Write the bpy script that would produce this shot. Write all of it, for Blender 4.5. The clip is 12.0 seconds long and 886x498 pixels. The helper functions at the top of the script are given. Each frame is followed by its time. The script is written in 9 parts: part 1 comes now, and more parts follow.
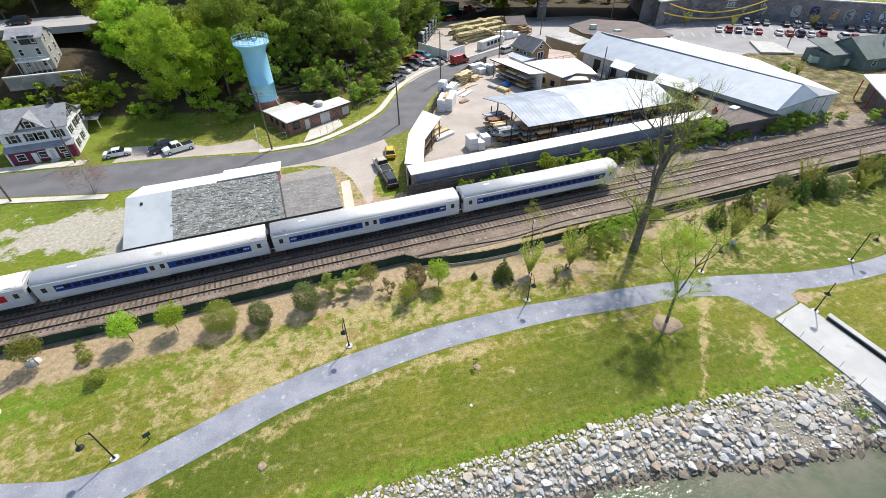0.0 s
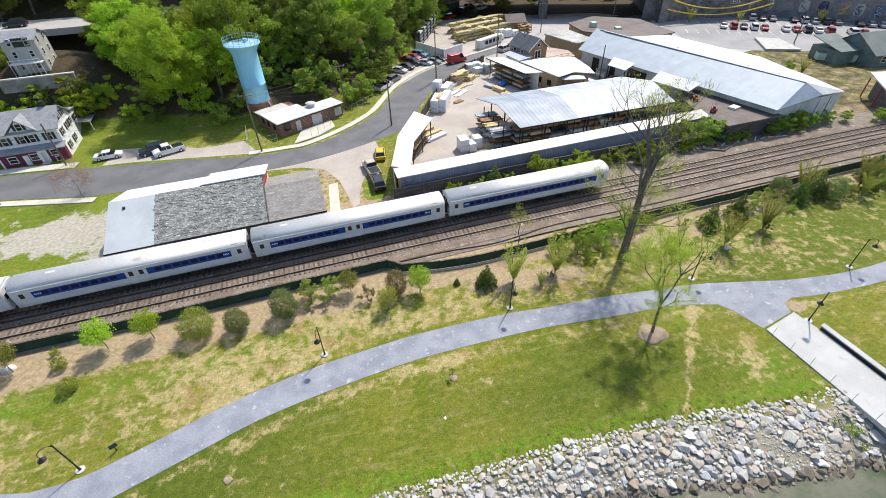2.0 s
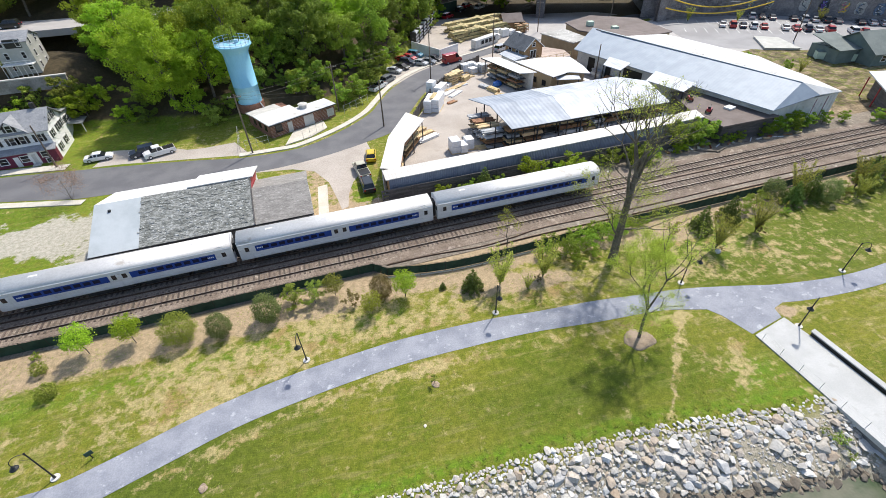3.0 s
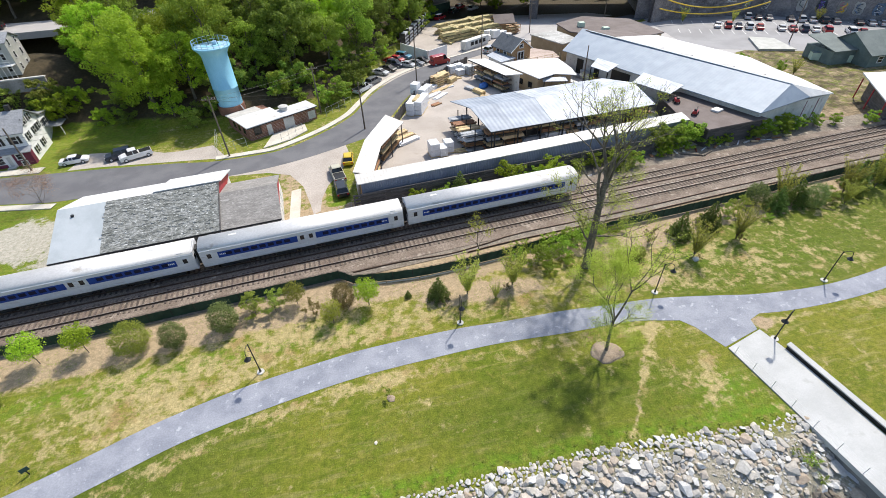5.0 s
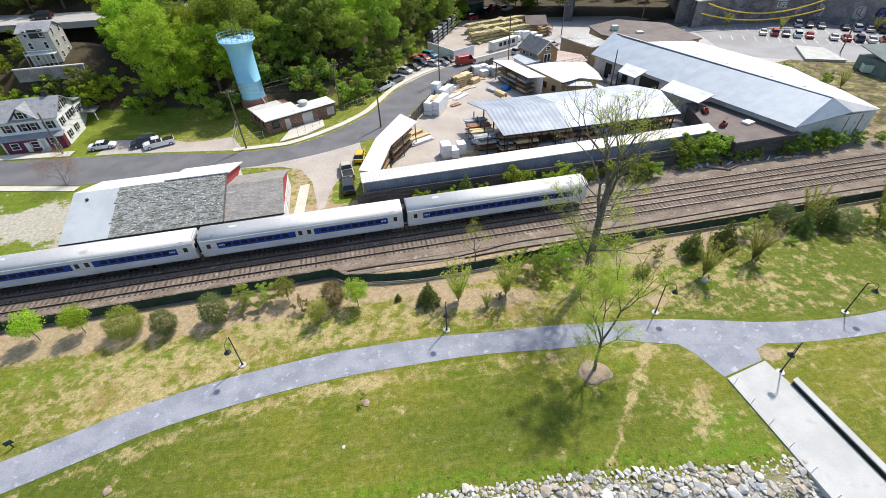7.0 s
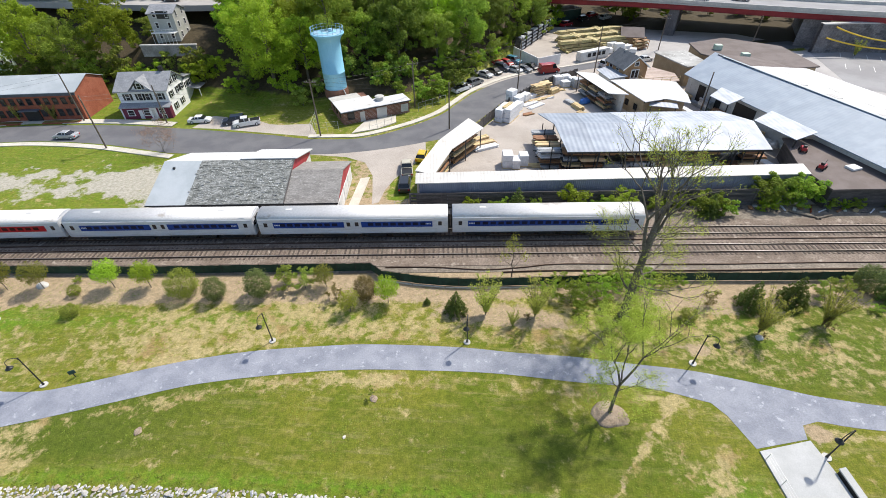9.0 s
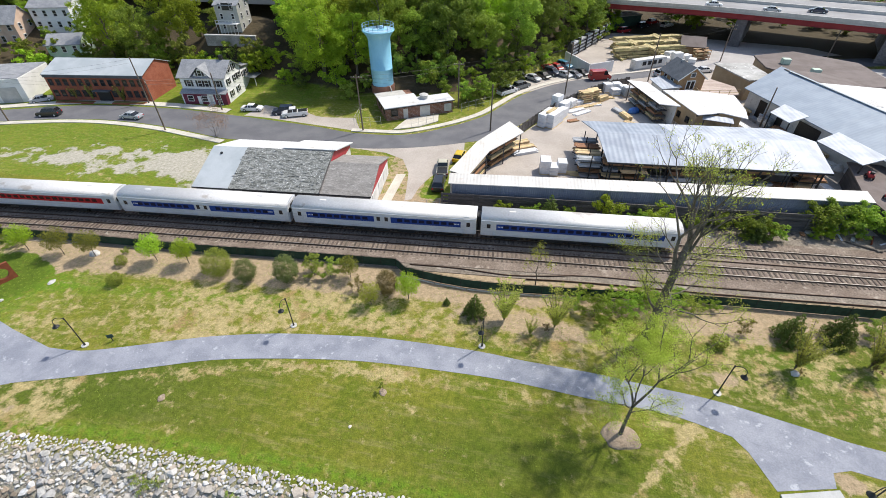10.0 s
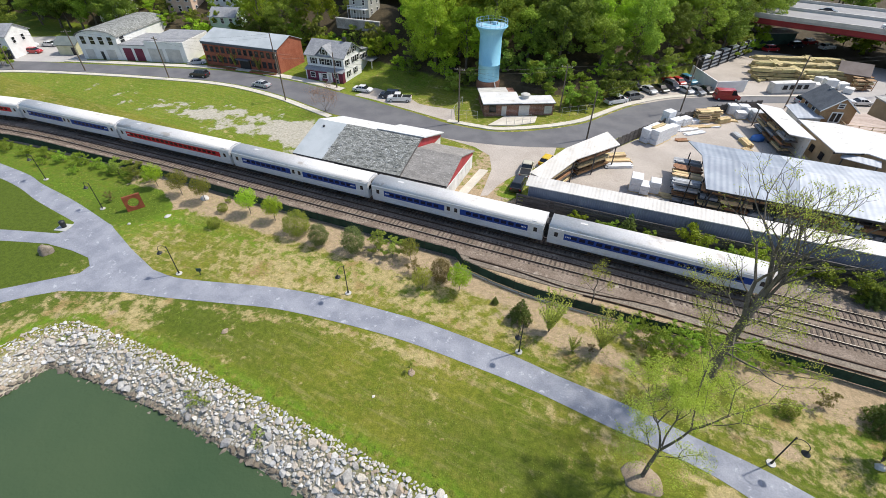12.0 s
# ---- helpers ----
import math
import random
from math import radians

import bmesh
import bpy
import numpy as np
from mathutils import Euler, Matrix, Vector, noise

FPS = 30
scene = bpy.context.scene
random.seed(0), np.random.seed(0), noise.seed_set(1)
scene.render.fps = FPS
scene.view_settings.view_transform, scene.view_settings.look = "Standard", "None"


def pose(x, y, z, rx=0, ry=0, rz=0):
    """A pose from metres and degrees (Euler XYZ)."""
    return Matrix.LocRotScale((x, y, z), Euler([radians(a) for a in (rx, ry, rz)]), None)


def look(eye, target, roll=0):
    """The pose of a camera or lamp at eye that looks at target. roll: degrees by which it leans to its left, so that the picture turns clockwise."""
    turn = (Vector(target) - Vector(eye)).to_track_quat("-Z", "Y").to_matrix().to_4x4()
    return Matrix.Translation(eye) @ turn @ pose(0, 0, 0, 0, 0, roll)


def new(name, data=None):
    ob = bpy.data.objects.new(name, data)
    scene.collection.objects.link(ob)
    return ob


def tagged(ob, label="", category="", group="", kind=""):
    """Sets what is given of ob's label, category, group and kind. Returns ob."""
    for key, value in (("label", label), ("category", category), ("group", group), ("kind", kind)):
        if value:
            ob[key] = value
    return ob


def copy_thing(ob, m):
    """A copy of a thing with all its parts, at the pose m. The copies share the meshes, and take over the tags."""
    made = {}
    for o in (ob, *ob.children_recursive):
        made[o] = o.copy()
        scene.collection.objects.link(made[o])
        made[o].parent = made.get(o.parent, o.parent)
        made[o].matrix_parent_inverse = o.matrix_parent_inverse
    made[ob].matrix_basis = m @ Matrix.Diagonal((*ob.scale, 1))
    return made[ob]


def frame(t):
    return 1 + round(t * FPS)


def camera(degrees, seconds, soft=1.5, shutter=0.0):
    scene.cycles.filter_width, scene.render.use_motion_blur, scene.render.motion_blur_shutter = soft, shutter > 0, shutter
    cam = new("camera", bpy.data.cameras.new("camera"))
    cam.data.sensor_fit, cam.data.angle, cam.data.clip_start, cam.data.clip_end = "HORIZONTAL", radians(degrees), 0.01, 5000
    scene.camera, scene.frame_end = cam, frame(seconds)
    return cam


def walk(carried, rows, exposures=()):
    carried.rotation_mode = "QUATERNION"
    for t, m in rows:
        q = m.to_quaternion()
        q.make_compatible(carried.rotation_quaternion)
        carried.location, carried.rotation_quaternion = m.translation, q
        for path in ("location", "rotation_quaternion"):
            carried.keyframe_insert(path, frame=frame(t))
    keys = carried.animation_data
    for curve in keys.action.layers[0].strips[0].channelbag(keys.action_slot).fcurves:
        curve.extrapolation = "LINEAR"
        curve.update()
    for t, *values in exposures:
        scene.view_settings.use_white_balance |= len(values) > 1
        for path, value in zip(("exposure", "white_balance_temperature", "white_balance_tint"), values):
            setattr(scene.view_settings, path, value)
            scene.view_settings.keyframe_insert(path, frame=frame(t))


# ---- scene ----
cam = camera(89.8, 12.0, soft=0.3)
PATH = [
    (0, (-0.272, -0.128, 37.663), (0.106, 1.374, 36.398), -1.1),
    (0.5, (0.407, -0.038, 37.669), (0.775, 1.467, 36.404), -1.3),
    (1, (1.248, 0.124, 37.643), (1.606, 1.629, 36.375), -1.5),
    (1.5, (2.169, 0.34, 37.635), (2.518, 1.846, 36.366), -1.7),
    (2, (3.196, 0.537, 37.605), (3.536, 2.043, 36.333), -1.9),
    (2.5, (4.245, 0.697, 37.595), (4.579, 2.203, 36.322), -2.0),
    (3, (5.361, 0.853, 37.567), (5.688, 2.359, 36.293), -2.2),
    (5, (10.125, 1.474, 36.902), (10.434, 2.989, 35.633), -2.5),
    (5.5, (11.283, 1.646, 36.747), (11.588, 3.161, 35.478), -2.6),
    (6, (12.406, 1.684, 36.619), (12.698, 3.201, 35.349), -2.6),
    (6.5, (13.497, 1.739, 36.549), (13.743, 3.266, 35.28), -2.5),
    (7, (14.513, 1.863, 36.585), (14.687, 3.401, 35.318), -2.3),
    (9, (18.408, 2.377, 37.497), (18.27, 3.921, 36.233), -1.2),
    (9.5, (19.315, 2.476, 37.546), (19.098, 4.012, 36.284), -1.0),
    (10, (20.218, 2.682, 37.506), (19.902, 4.202, 36.245), -0.6),
    (10.5, (21.106, 2.899, 37.465), (20.688, 4.392, 36.202), -0.2),
    (11, (22.006, 3.09, 37.439), (21.493, 4.551, 36.174), 0.1),
    (11.5, (22.982, 3.254, 37.401), (22.378, 4.68, 36.135), 0.3),
    (12, (24.062, 3.37, 37.359), (23.362, 4.751, 36.092), 0.3),
]
walk(cam, [(t, look(eye, target, roll)) for t, eye, target, roll in PATH], exposures=[(0.0, 0.29), (5.5, 0.29), (9.0, 0.23), (10.5, 0.16), (12.0, 0.12)])

# ---- sky and sun ----
SUN_DIR = Vector((0.69, 0.72, 1.37)).normalized()
world = bpy.data.worlds.new("sky")
scene.world = world
world.use_nodes = True
wn = world.node_tree.nodes
wl = world.node_tree.links
wn.clear()
sky = wn.new("ShaderNodeTexSky")
sky.sky_type = "NISHITA"
sky.sun_disc = False
sky.sun_elevation = math.asin(SUN_DIR.z)
sky.sun_rotation = math.atan2(SUN_DIR.x, SUN_DIR.y)
sky.air_density, sky.dust_density, sky.ozone_density = 1.0, 1.5, 1.0
bg = wn.new("ShaderNodeBackground")
bg.inputs["Strength"].default_value = 0.165
wo = wn.new("ShaderNodeOutputWorld")
wl.new(sky.outputs[0], bg.inputs[0])
wl.new(bg.outputs[0], wo.inputs[0])
sun = new("sun", bpy.data.lights.new("sun", "SUN"))
sun.data.energy, sun.data.angle, sun.data.color = 4.1, radians(2.0), (1.0, 0.94, 0.845)
sun.matrix_world = look((0, 0, 200), Vector((0, 0, 200)) - SUN_DIR)


# ---- materials ----
def lin(c):
    """sRGB 0..255 to linear."""
    return tuple(((v / 255 + 0.055) / 1.055) ** 2.4 if v > 10 else v / 3294 for v in c)


class Nodes:
    def __init__(self, name):
        self.m = bpy.data.materials.new(name)
        self.m.use_nodes = True
        self.t = self.m.node_tree
        self.b = self.t.nodes["Principled BSDF"]

    def n(self, kind, **sets):
        node = self.t.nodes.new(kind)
        for k, v in sets.items():
            node.inputs[k].default_value = v
        return node

    def link(self, a, b):
        self.t.links.new(a, b)

    def pos(self):
        return self.n("ShaderNodeNewGeometry").outputs["Position"]

    def noise(self, scale, detail=3.0, rough=0.55, vec=None, stretch=None):
        tex = self.n("ShaderNodeTexNoise", Scale=scale, Detail=detail, Roughness=rough)
        v = vec if vec is not None else self.pos()
        if stretch:
            mp = self.n("ShaderNodeMapping")
            mp.inputs["Scale"].default_value = stretch
            self.link(v, mp.inputs["Vector"])
            v = mp.outputs[0]
        self.link(v, tex.inputs["Vector"])
        return tex.outputs["Fac"]

    def ramp(self, fac, lo, hi):
        mr = self.n("ShaderNodeMapRange")
        mr.interpolation_type = "SMOOTHSTEP"
        mr.inputs["From Min"].default_value, mr.inputs["From Max"].default_value = lo, hi
        self.link(fac, mr.inputs["Value"])
        return mr.outputs[0]

    def mix(self, fac, a, b, mode="MIX"):
        mx = self.t.nodes.new("ShaderNodeMix")
        mx.data_type, mx.blend_type = "RGBA", mode
        for sock, v in ((mx.inputs[0], fac), (mx.inputs[6], a), (mx.inputs[7], b)):
            if isinstance(v, (int, float)):
                sock.default_value = v
            elif isinstance(v, tuple):
                sock.default_value = (*v, 1)
            else:
                self.link(v, sock)
        return mx.outputs[2]

    def math(self, op, a, b=0.0):
        mt = self.t.nodes.new("ShaderNodeMath")
        mt.operation = op
        for sock, v in ((mt.inputs[0], a), (mt.inputs[1], b)):
            if isinstance(v, (int, float)):
                sock.default_value = v
            else:
                self.link(v, sock)
        return mt.outputs[0]

    def attr(self, name):
        at = self.t.nodes.new("ShaderNodeAttribute")
        at.attribute_name = name
        return at.outputs["Fac"]

    def bump(self, height, strength, dist=0.05):
        bp = self.n("ShaderNodeBump", Strength=strength, Distance=dist)
        self.link(height, bp.inputs["Height"])
        self.link(bp.outputs[0], self.b.inputs["Normal"])

    def done(self, colour=None, rough=0.8, metal=0.0, spec=None):
        if colour is not None:
            if isinstance(colour, tuple):
                self.b.inputs["Base Color"].default_value = (*colour, 1)
            else:
                self.link(colour, self.b.inputs["Base Color"])
        if isinstance(rough, (int, float)):
            self.b.inputs["Roughness"].default_value = rough
        else:
            self.link(rough, self.b.inputs["Roughness"])
        self.b.inputs["Metallic"].default_value = metal
        if spec is not None:
            self.b.inputs["Specular IOR Level"].default_value = spec
        return self.m


def surf(name, c1, c2, scale=1.0, rough=0.8, metal=0.0, bump=0.0, fine=12.0, amount=0.35, stretch=None, c3=None, spec=None, vary=0.0, dist=0.05):
    """A weathered surface: two tones in large patches, fine grain, an optional third tone for stains and variation from piece to piece."""
    k = Nodes(name)
    big = k.ramp(k.noise(scale, 4, 0.6, stretch=stretch), 0.35, 0.65)
    col = k.mix(big, c1, c2)
    grain = k.noise(fine, 3, 0.6, stretch=stretch)
    dark = k.mix(k.ramp(grain, 0.25, 0.75), tuple(1 - amount for _ in range(3)), (1.0, 1.0, 1.0))
    col = k.mix(1.0, col, dark, "MULTIPLY")
    if c3:
        col = k.mix(k.ramp(k.noise(scale * 2.7, 5, 0.65, stretch=stretch), 0.58, 0.68), col, c3)
    if vary:
        oi = k.t.nodes.new("ShaderNodeObjectInfo")
        ge = k.t.nodes.new("ShaderNodeNewGeometry")
        both = k.math("FRACT", k.math("ADD", oi.outputs["Random"], ge.outputs["Random Per Island"]))
        hs = k.t.nodes.new("ShaderNodeHueSaturation")
        k.link(k.math("ADD", k.math("MULTIPLY", both, vary), 1 - vary / 2), hs.inputs["Value"])
        k.link(k.math("ADD", k.math("MULTIPLY", k.math("FRACT", k.math("MULTIPLY", both, 7.3)), 0.03), 0.485), hs.inputs["Hue"])
        k.link(col, hs.inputs["Color"])
        col = hs.outputs[0]
    if bump:
        k.bump(grain, bump, dist)
    return k.done(col, rough, metal, spec)


def corrugated(name, c1, c2, along, pitch=0.25, rough=0.45, metal=0.0, c3=None, bump=0.6, stain=0.15):
    """Ribbed sheet metal: ribs run across the direction `along` (x, y)."""
    k = Nodes(name)
    sep = k.n("ShaderNodeVectorMath")
    sep.operation = "DOT_PRODUCT"
    k.link(k.pos(), sep.inputs[0])
    sep.inputs[1].default_value = (along[0], along[1], 0)
    d = sep.outputs["Value"]
    rib = k.math("SINE", k.math("MULTIPLY", d, 2 * math.pi / pitch))
    sheet = k.n("ShaderNodeTexWhiteNoise")
    sheet.noise_dimensions = "1D"
    k.link(k.math("FLOOR", k.math("DIVIDE", d, 1.1)), sheet.inputs["W"])
    col = k.mix(k.ramp(k.noise(0.35, 5, 0.6), 0.35, 0.65), c1, c2)
    col = k.mix(k.math("MULTIPLY", sheet.outputs["Value"], stain), col, tuple(v * 0.55 for v in c1))
    col = k.mix(k.math("MULTIPLY", k.ramp(rib, -1.0, -0.4), -0.25), col, col)
    if c3:
        col = k.mix(k.math("MULTIPLY", k.ramp(k.noise(1.7, 6, 0.7), 0.55, 0.7), 0.7), col, c3)
    k.bump(rib, bump, 0.03)
    return k.done(col, rough, metal)


def leafy(name, c1, c2, c3, thin=0.35):
    k = Nodes(name)
    ge = k.t.nodes.new("ShaderNodeNewGeometry")
    oi = k.t.nodes.new("ShaderNodeObjectInfo")
    col = k.mix(ge.outputs["Random Per Island"], c1, c2)
    col = k.mix(k.ramp(k.noise(0.35, 2), 0.4, 0.7), col, c3)
    hs = k.t.nodes.new("ShaderNodeHueSaturation")
    k.link(k.math("ADD", k.math("MULTIPLY", oi.outputs["Random"], 0.6), 0.66), hs.inputs["Value"])
    k.link(k.math("ADD", k.math("MULTIPLY", oi.outputs["Random"], 0.03), 0.485), hs.inputs["Hue"])
    k.link(col, hs.inputs["Color"])
    k.link(hs.outputs[0], k.b.inputs["Base Color"])
    k.b.inputs["Roughness"].default_value = 0.6
    k.b.inputs["Specular IOR Level"].default_value = 0.25
    tr = k.t.nodes.new("ShaderNodeBsdfTranslucent")
    k.link(hs.outputs[0], tr.inputs["Color"])
    ms = k.t.nodes.new("ShaderNodeMixShader")
    ms.inputs[0].default_value = thin
    k.link(k.b.outputs[0], ms.inputs[1])
    k.link(tr.outputs[0], ms.inputs[2])
    k.link(ms.outputs[0], k.t.nodes["Material Output"].inputs["Surface"])
    return k.m


def ground_material():
    """Turf that goes over into straw, bare soil, weeds and broken concrete where the attributes of the ground say so."""
    k = Nodes("turf")
    g1 = k.mix(k.ramp(k.noise(0.12, 4, 0.6), 0.35, 0.65), (0.132, 0.172, 0.014), (0.212, 0.218, 0.027))
    g1 = k.mix(k.ramp(k.noise(0.9, 5, 0.65), 0.45, 0.72), g1, (0.26, 0.238, 0.05))
    g1 = k.mix(k.math("MULTIPLY", k.ramp(k.noise(1.3, 5, 0.7, stretch=(0.16, 1.0, 1)), 0.50, 0.66), 0.7), g1, (0.325, 0.285, 0.105))
    g1 = k.mix(k.math("MULTIPLY", k.attr("lush"), k.ramp(k.noise(1.1, 4, 0.7), 0.3, 0.6)), g1, (0.142, 0.245, 0.017))
    g1 = k.mix(k.attr("dark"), g1, (0.090, 0.130, 0.013))
    straw = k.mix(k.noise(3.0, 4, 0.7), (0.37, 0.295, 0.125), (0.535, 0.445, 0.24))
    straw = k.mix(k.ramp(k.noise(0.28, 4, 0.6), 0.5, 0.66), straw, (0.35, 0.255, 0.11))
    sf = k.ramp(k.math("ADD", k.attr("dry"), k.math("MULTIPLY", k.math("SUBTRACT", k.math("ADD", k.math("MULTIPLY", k.noise(0.8, 8, 0.72), 0.7), k.math("MULTIPLY", k.noise(0.13, 3, 0.6), 0.3)), 0.5), 4.4)), 0.25, 0.75)
    c = k.mix(sf, g1, straw)
    soil = k.mix(k.noise(1.3, 5, 0.65), (0.36, 0.265, 0.165), (0.52, 0.41, 0.285))
    df = k.ramp(k.math("ADD", k.attr("dirt"), k.math("MULTIPLY", k.math("SUBTRACT", k.noise(0.6, 6, 0.7), 0.5), 1.5)), 0.4, 0.62)
    c = k.mix(df, c, soil)
    slab = k.mix(k.noise(1.1, 6, 0.75), (0.30, 0.28, 0.235), (0.55, 0.52, 0.455))
    cf = k.ramp(k.math("ADD", k.attr("slab"), k.math("MULTIPLY", k.math("SUBTRACT", k.noise(0.22, 6, 0.68), 0.5), 2.6)), 0.50, 0.70)
    c = k.mix(cf, c, slab)
    # leaf mould on the hill; the same dark tone paints shade elsewhere
    mould_shade = k.mix(k.noise(0.8, 5, 0.7), (0.05, 0.04, 0.025), (0.11, 0.085, 0.05))
    c = k.mix(k.ramp(k.math("ADD", k.attr("wood"), k.math("MULTIPLY", k.math("SUBTRACT", k.noise(0.4, 5, 0.7), 0.5), 0.8)), 0.4, 0.7), c, mould_shade)
    shore = k.mix(k.noise(2.0, 5, 0.7), (0.33, 0.29, 0.23), (0.50, 0.46, 0.38))
    c = k.mix(k.attr("shore"), c, shore)
    fine = k.noise(7.0, 5, 0.8)
    mott = k.noise(1.9, 6, 0.8)
    c = k.mix(1.0, c, k.mix(k.ramp(mott, 0.30, 0.70), (0.70, 0.74, 0.66), (1.30, 1.26, 1.24)), "MULTIPLY")
    c = k.mix(1.0, c, k.mix(k.math("MULTIPLY", cf, 0.75), k.mix(k.ramp(fine, 0.28, 0.72), (0.62, 0.63, 0.60), (1.12, 1.11, 1.12)), (1.0, 1.0, 1.0)), "MULTIPLY")
    k.bump(fine, 0.8, 0.12)
    return k.done(c, 0.9, 0.0, 0.2)


M = {}
M["turf"] = ground_material()
M["path"] = surf("path_asphalt", (0.235, 0.25, 0.295), (0.315, 0.33, 0.375), 0.42, 0.85, bump=0.25, fine=7, amount=0.22, c3=(0.40, 0.415, 0.455))
M["road"] = surf("road_asphalt", (0.125, 0.125, 0.135), (0.165, 0.165, 0.172), 0.2, 0.85, bump=0.2, fine=12, amount=0.18)
M["walk"] = surf("pavement_concrete", (0.56, 0.52, 0.44), (0.66, 0.62, 0.53), 0.5, 0.85, bump=0.2, fine=10, amount=0.2)
M["slab"] = surf("pale_concrete", (0.43, 0.435, 0.425), (0.495, 0.50, 0.49), 0.35, 0.8, bump=0.15, fine=9, amount=0.12, c3=(0.40, 0.40, 0.385))
M["kerb"] = surf("kerb_concrete", (0.50, 0.49, 0.46), (0.62, 0.6, 0.56), 0.7, 0.8, bump=0.2, amount=0.2)
M["yard"] = surf("yard_gravel", (0.43, 0.38, 0.33), (0.52, 0.465, 0.41), 0.14, 0.9, bump=0.4, fine=4, amount=0.26, c3=(0.37, 0.325, 0.28))
M["lane"] = surf("lane_asphalt", (0.265, 0.26, 0.26), (0.335, 0.33, 0.33), 0.1, 0.85, amount=0.15)
M["lot"] = surf("lot_asphalt", (0.39, 0.37, 0.355), (0.47, 0.45, 0.43), 0.12, 0.85, bump=0.2, fine=8, amount=0.15)
M["ballast"] = surf("ballast", (0.235, 0.18, 0.137), (0.325, 0.26, 0.205), 0.3, 0.95, bump=1.0, fine=6, amount=0.55, c3=(0.375, 0.32, 0.26))
M["ballast2"] = surf("cinder", (0.235, 0.195, 0.15), (0.335, 0.285, 0.225), 0.22, 0.95, bump=1.0, fine=5, amount=0.55, c3=(0.40, 0.35, 0.285))
M["rail"] = surf("rail_steel", (0.10, 0.062, 0.042), (0.155, 0.10, 0.07), 1.5, 0.6, metal=0.35, amount=0.3)
M["railtop"] = surf("rail_head", (0.27, 0.24, 0.21), (0.38, 0.35, 0.31), 0.5, 0.45, metal=0.6, amount=0.15)
M["tie"] = surf("sleeper_wood", (0.115, 0.088, 0.068), (0.19, 0.15, 0.12), 2.0, 0.9, bump=0.5, amount=0.4, vary=0.6)
M["screen"] = surf("green_screen", (0.030, 0.072, 0.054), (0.050, 0.105, 0.080), 0.8, 0.8, amount=0.3)
M["black"] = surf("black_paint", (0.012, 0.013, 0.014), (0.02, 0.021, 0.022), 3.0, 0.45, amount=0.2)
M["darkmetal"] = surf("dark_metal", (0.035, 0.035, 0.037), (0.06, 0.058, 0.055), 2.0, 0.55, metal=0.3, amount=0.4)
def rock_material(name, tones):
    """Quarry stone: each stone takes its own tone from a row of tones."""
    k = Nodes(name)
    oi = k.t.nodes.new("ShaderNodeObjectInfo")
    ge = k.t.nodes.new("ShaderNodeNewGeometry")
    rnd = k.math("FRACT", k.math("ADD", oi.outputs["Random"], ge.outputs["Random Per Island"]))
    cr = k.t.nodes.new("ShaderNodeValToRGB")
    cr.color_ramp.interpolation = "LINEAR"
    els = cr.color_ramp.elements
    while len(els) < len(tones):
        els.new(0.5)
    for i, c in enumerate(tones):
        els[i].position = i / (len(tones) - 1)
        els[i].color = (*c, 1)
    k.link(rnd, cr.inputs[0])
    grain = k.noise(5.0, 5, 0.7)
    col = k.mix(1.0, cr.outputs[0], k.mix(k.ramp(grain, 0.3, 0.7), (0.74, 0.73, 0.72), (1.06, 1.06, 1.06)), "MULTIPLY")
    k.bump(grain, 0.6, 0.05)
    return k.done(col, 0.85)


M["rock"] = rock_material("quarry_stone", [(0.36, 0.345, 0.315), (0.55, 0.545, 0.52), (0.44, 0.365, 0.28), (0.64, 0.63, 0.60), (0.30, 0.295, 0.29), (0.54, 0.50, 0.425), (0.44, 0.445, 0.45), (0.74, 0.735, 0.71), (0.38, 0.295, 0.21), (0.49, 0.495, 0.47)])
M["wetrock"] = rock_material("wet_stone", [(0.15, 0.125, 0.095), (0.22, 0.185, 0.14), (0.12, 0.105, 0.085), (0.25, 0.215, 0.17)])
M["boulder"] = surf("boulder", (0.22, 0.18, 0.14), (0.32, 0.27, 0.22), 1.4, 0.9, bump=0.8, fine=6, amount=0.4)
M["bark"] = surf("bark", (0.145, 0.122, 0.095), (0.235, 0.2, 0.158), 2.0, 0.9, bump=0.8, fine=9, amount=0.5)
M["mulch"] = surf("mulch", (0.33, 0.25, 0.175), (0.44, 0.345, 0.25), 1.5, 0.95, bump=1.0, fine=9, amount=0.45)
M["leaf_bright"] = leafy("leaf_bright", (0.25, 0.38, 0.026), (0.49, 0.61, 0.05), (0.34, 0.47, 0.035), 0.45)
M["leaf_mid"] = leafy("leaf_mid", (0.15, 0.255, 0.026), (0.45, 0.57, 0.07), (0.27, 0.38, 0.045), 0.4)
M["leaf_dark"] = leafy("leaf_dark", (0.095, 0.17, 0.022), (0.33, 0.43, 0.06), (0.19, 0.27, 0.04), 0.4)
M["leaf_round"] = leafy("leaf_round_bush", (0.165, 0.19, 0.028), (0.36, 0.375, 0.06), (0.24, 0.265, 0.04))
M["leaf_grey"] = leafy("leaf_grey_green", (0.13, 0.175, 0.05), (0.26, 0.315, 0.10), (0.18, 0.23, 0.07))
M["leaf_fir"] = leafy("leaf_fir", (0.1, 0.16, 0.03), (0.25, 0.32, 0.075), (0.17, 0.22, 0.045))
M["leaf_veil"] = leafy("leaf_veil", (0.34, 0.40, 0.05), (0.55, 0.58, 0.11), (0.43, 0.475, 0.075), 0.55)
M["leaf_yellow"] = leafy("leaf_yellow", (0.36, 0.385, 0.06), (0.54, 0.55, 0.13), (0.43, 0.45, 0.09), 0.5)
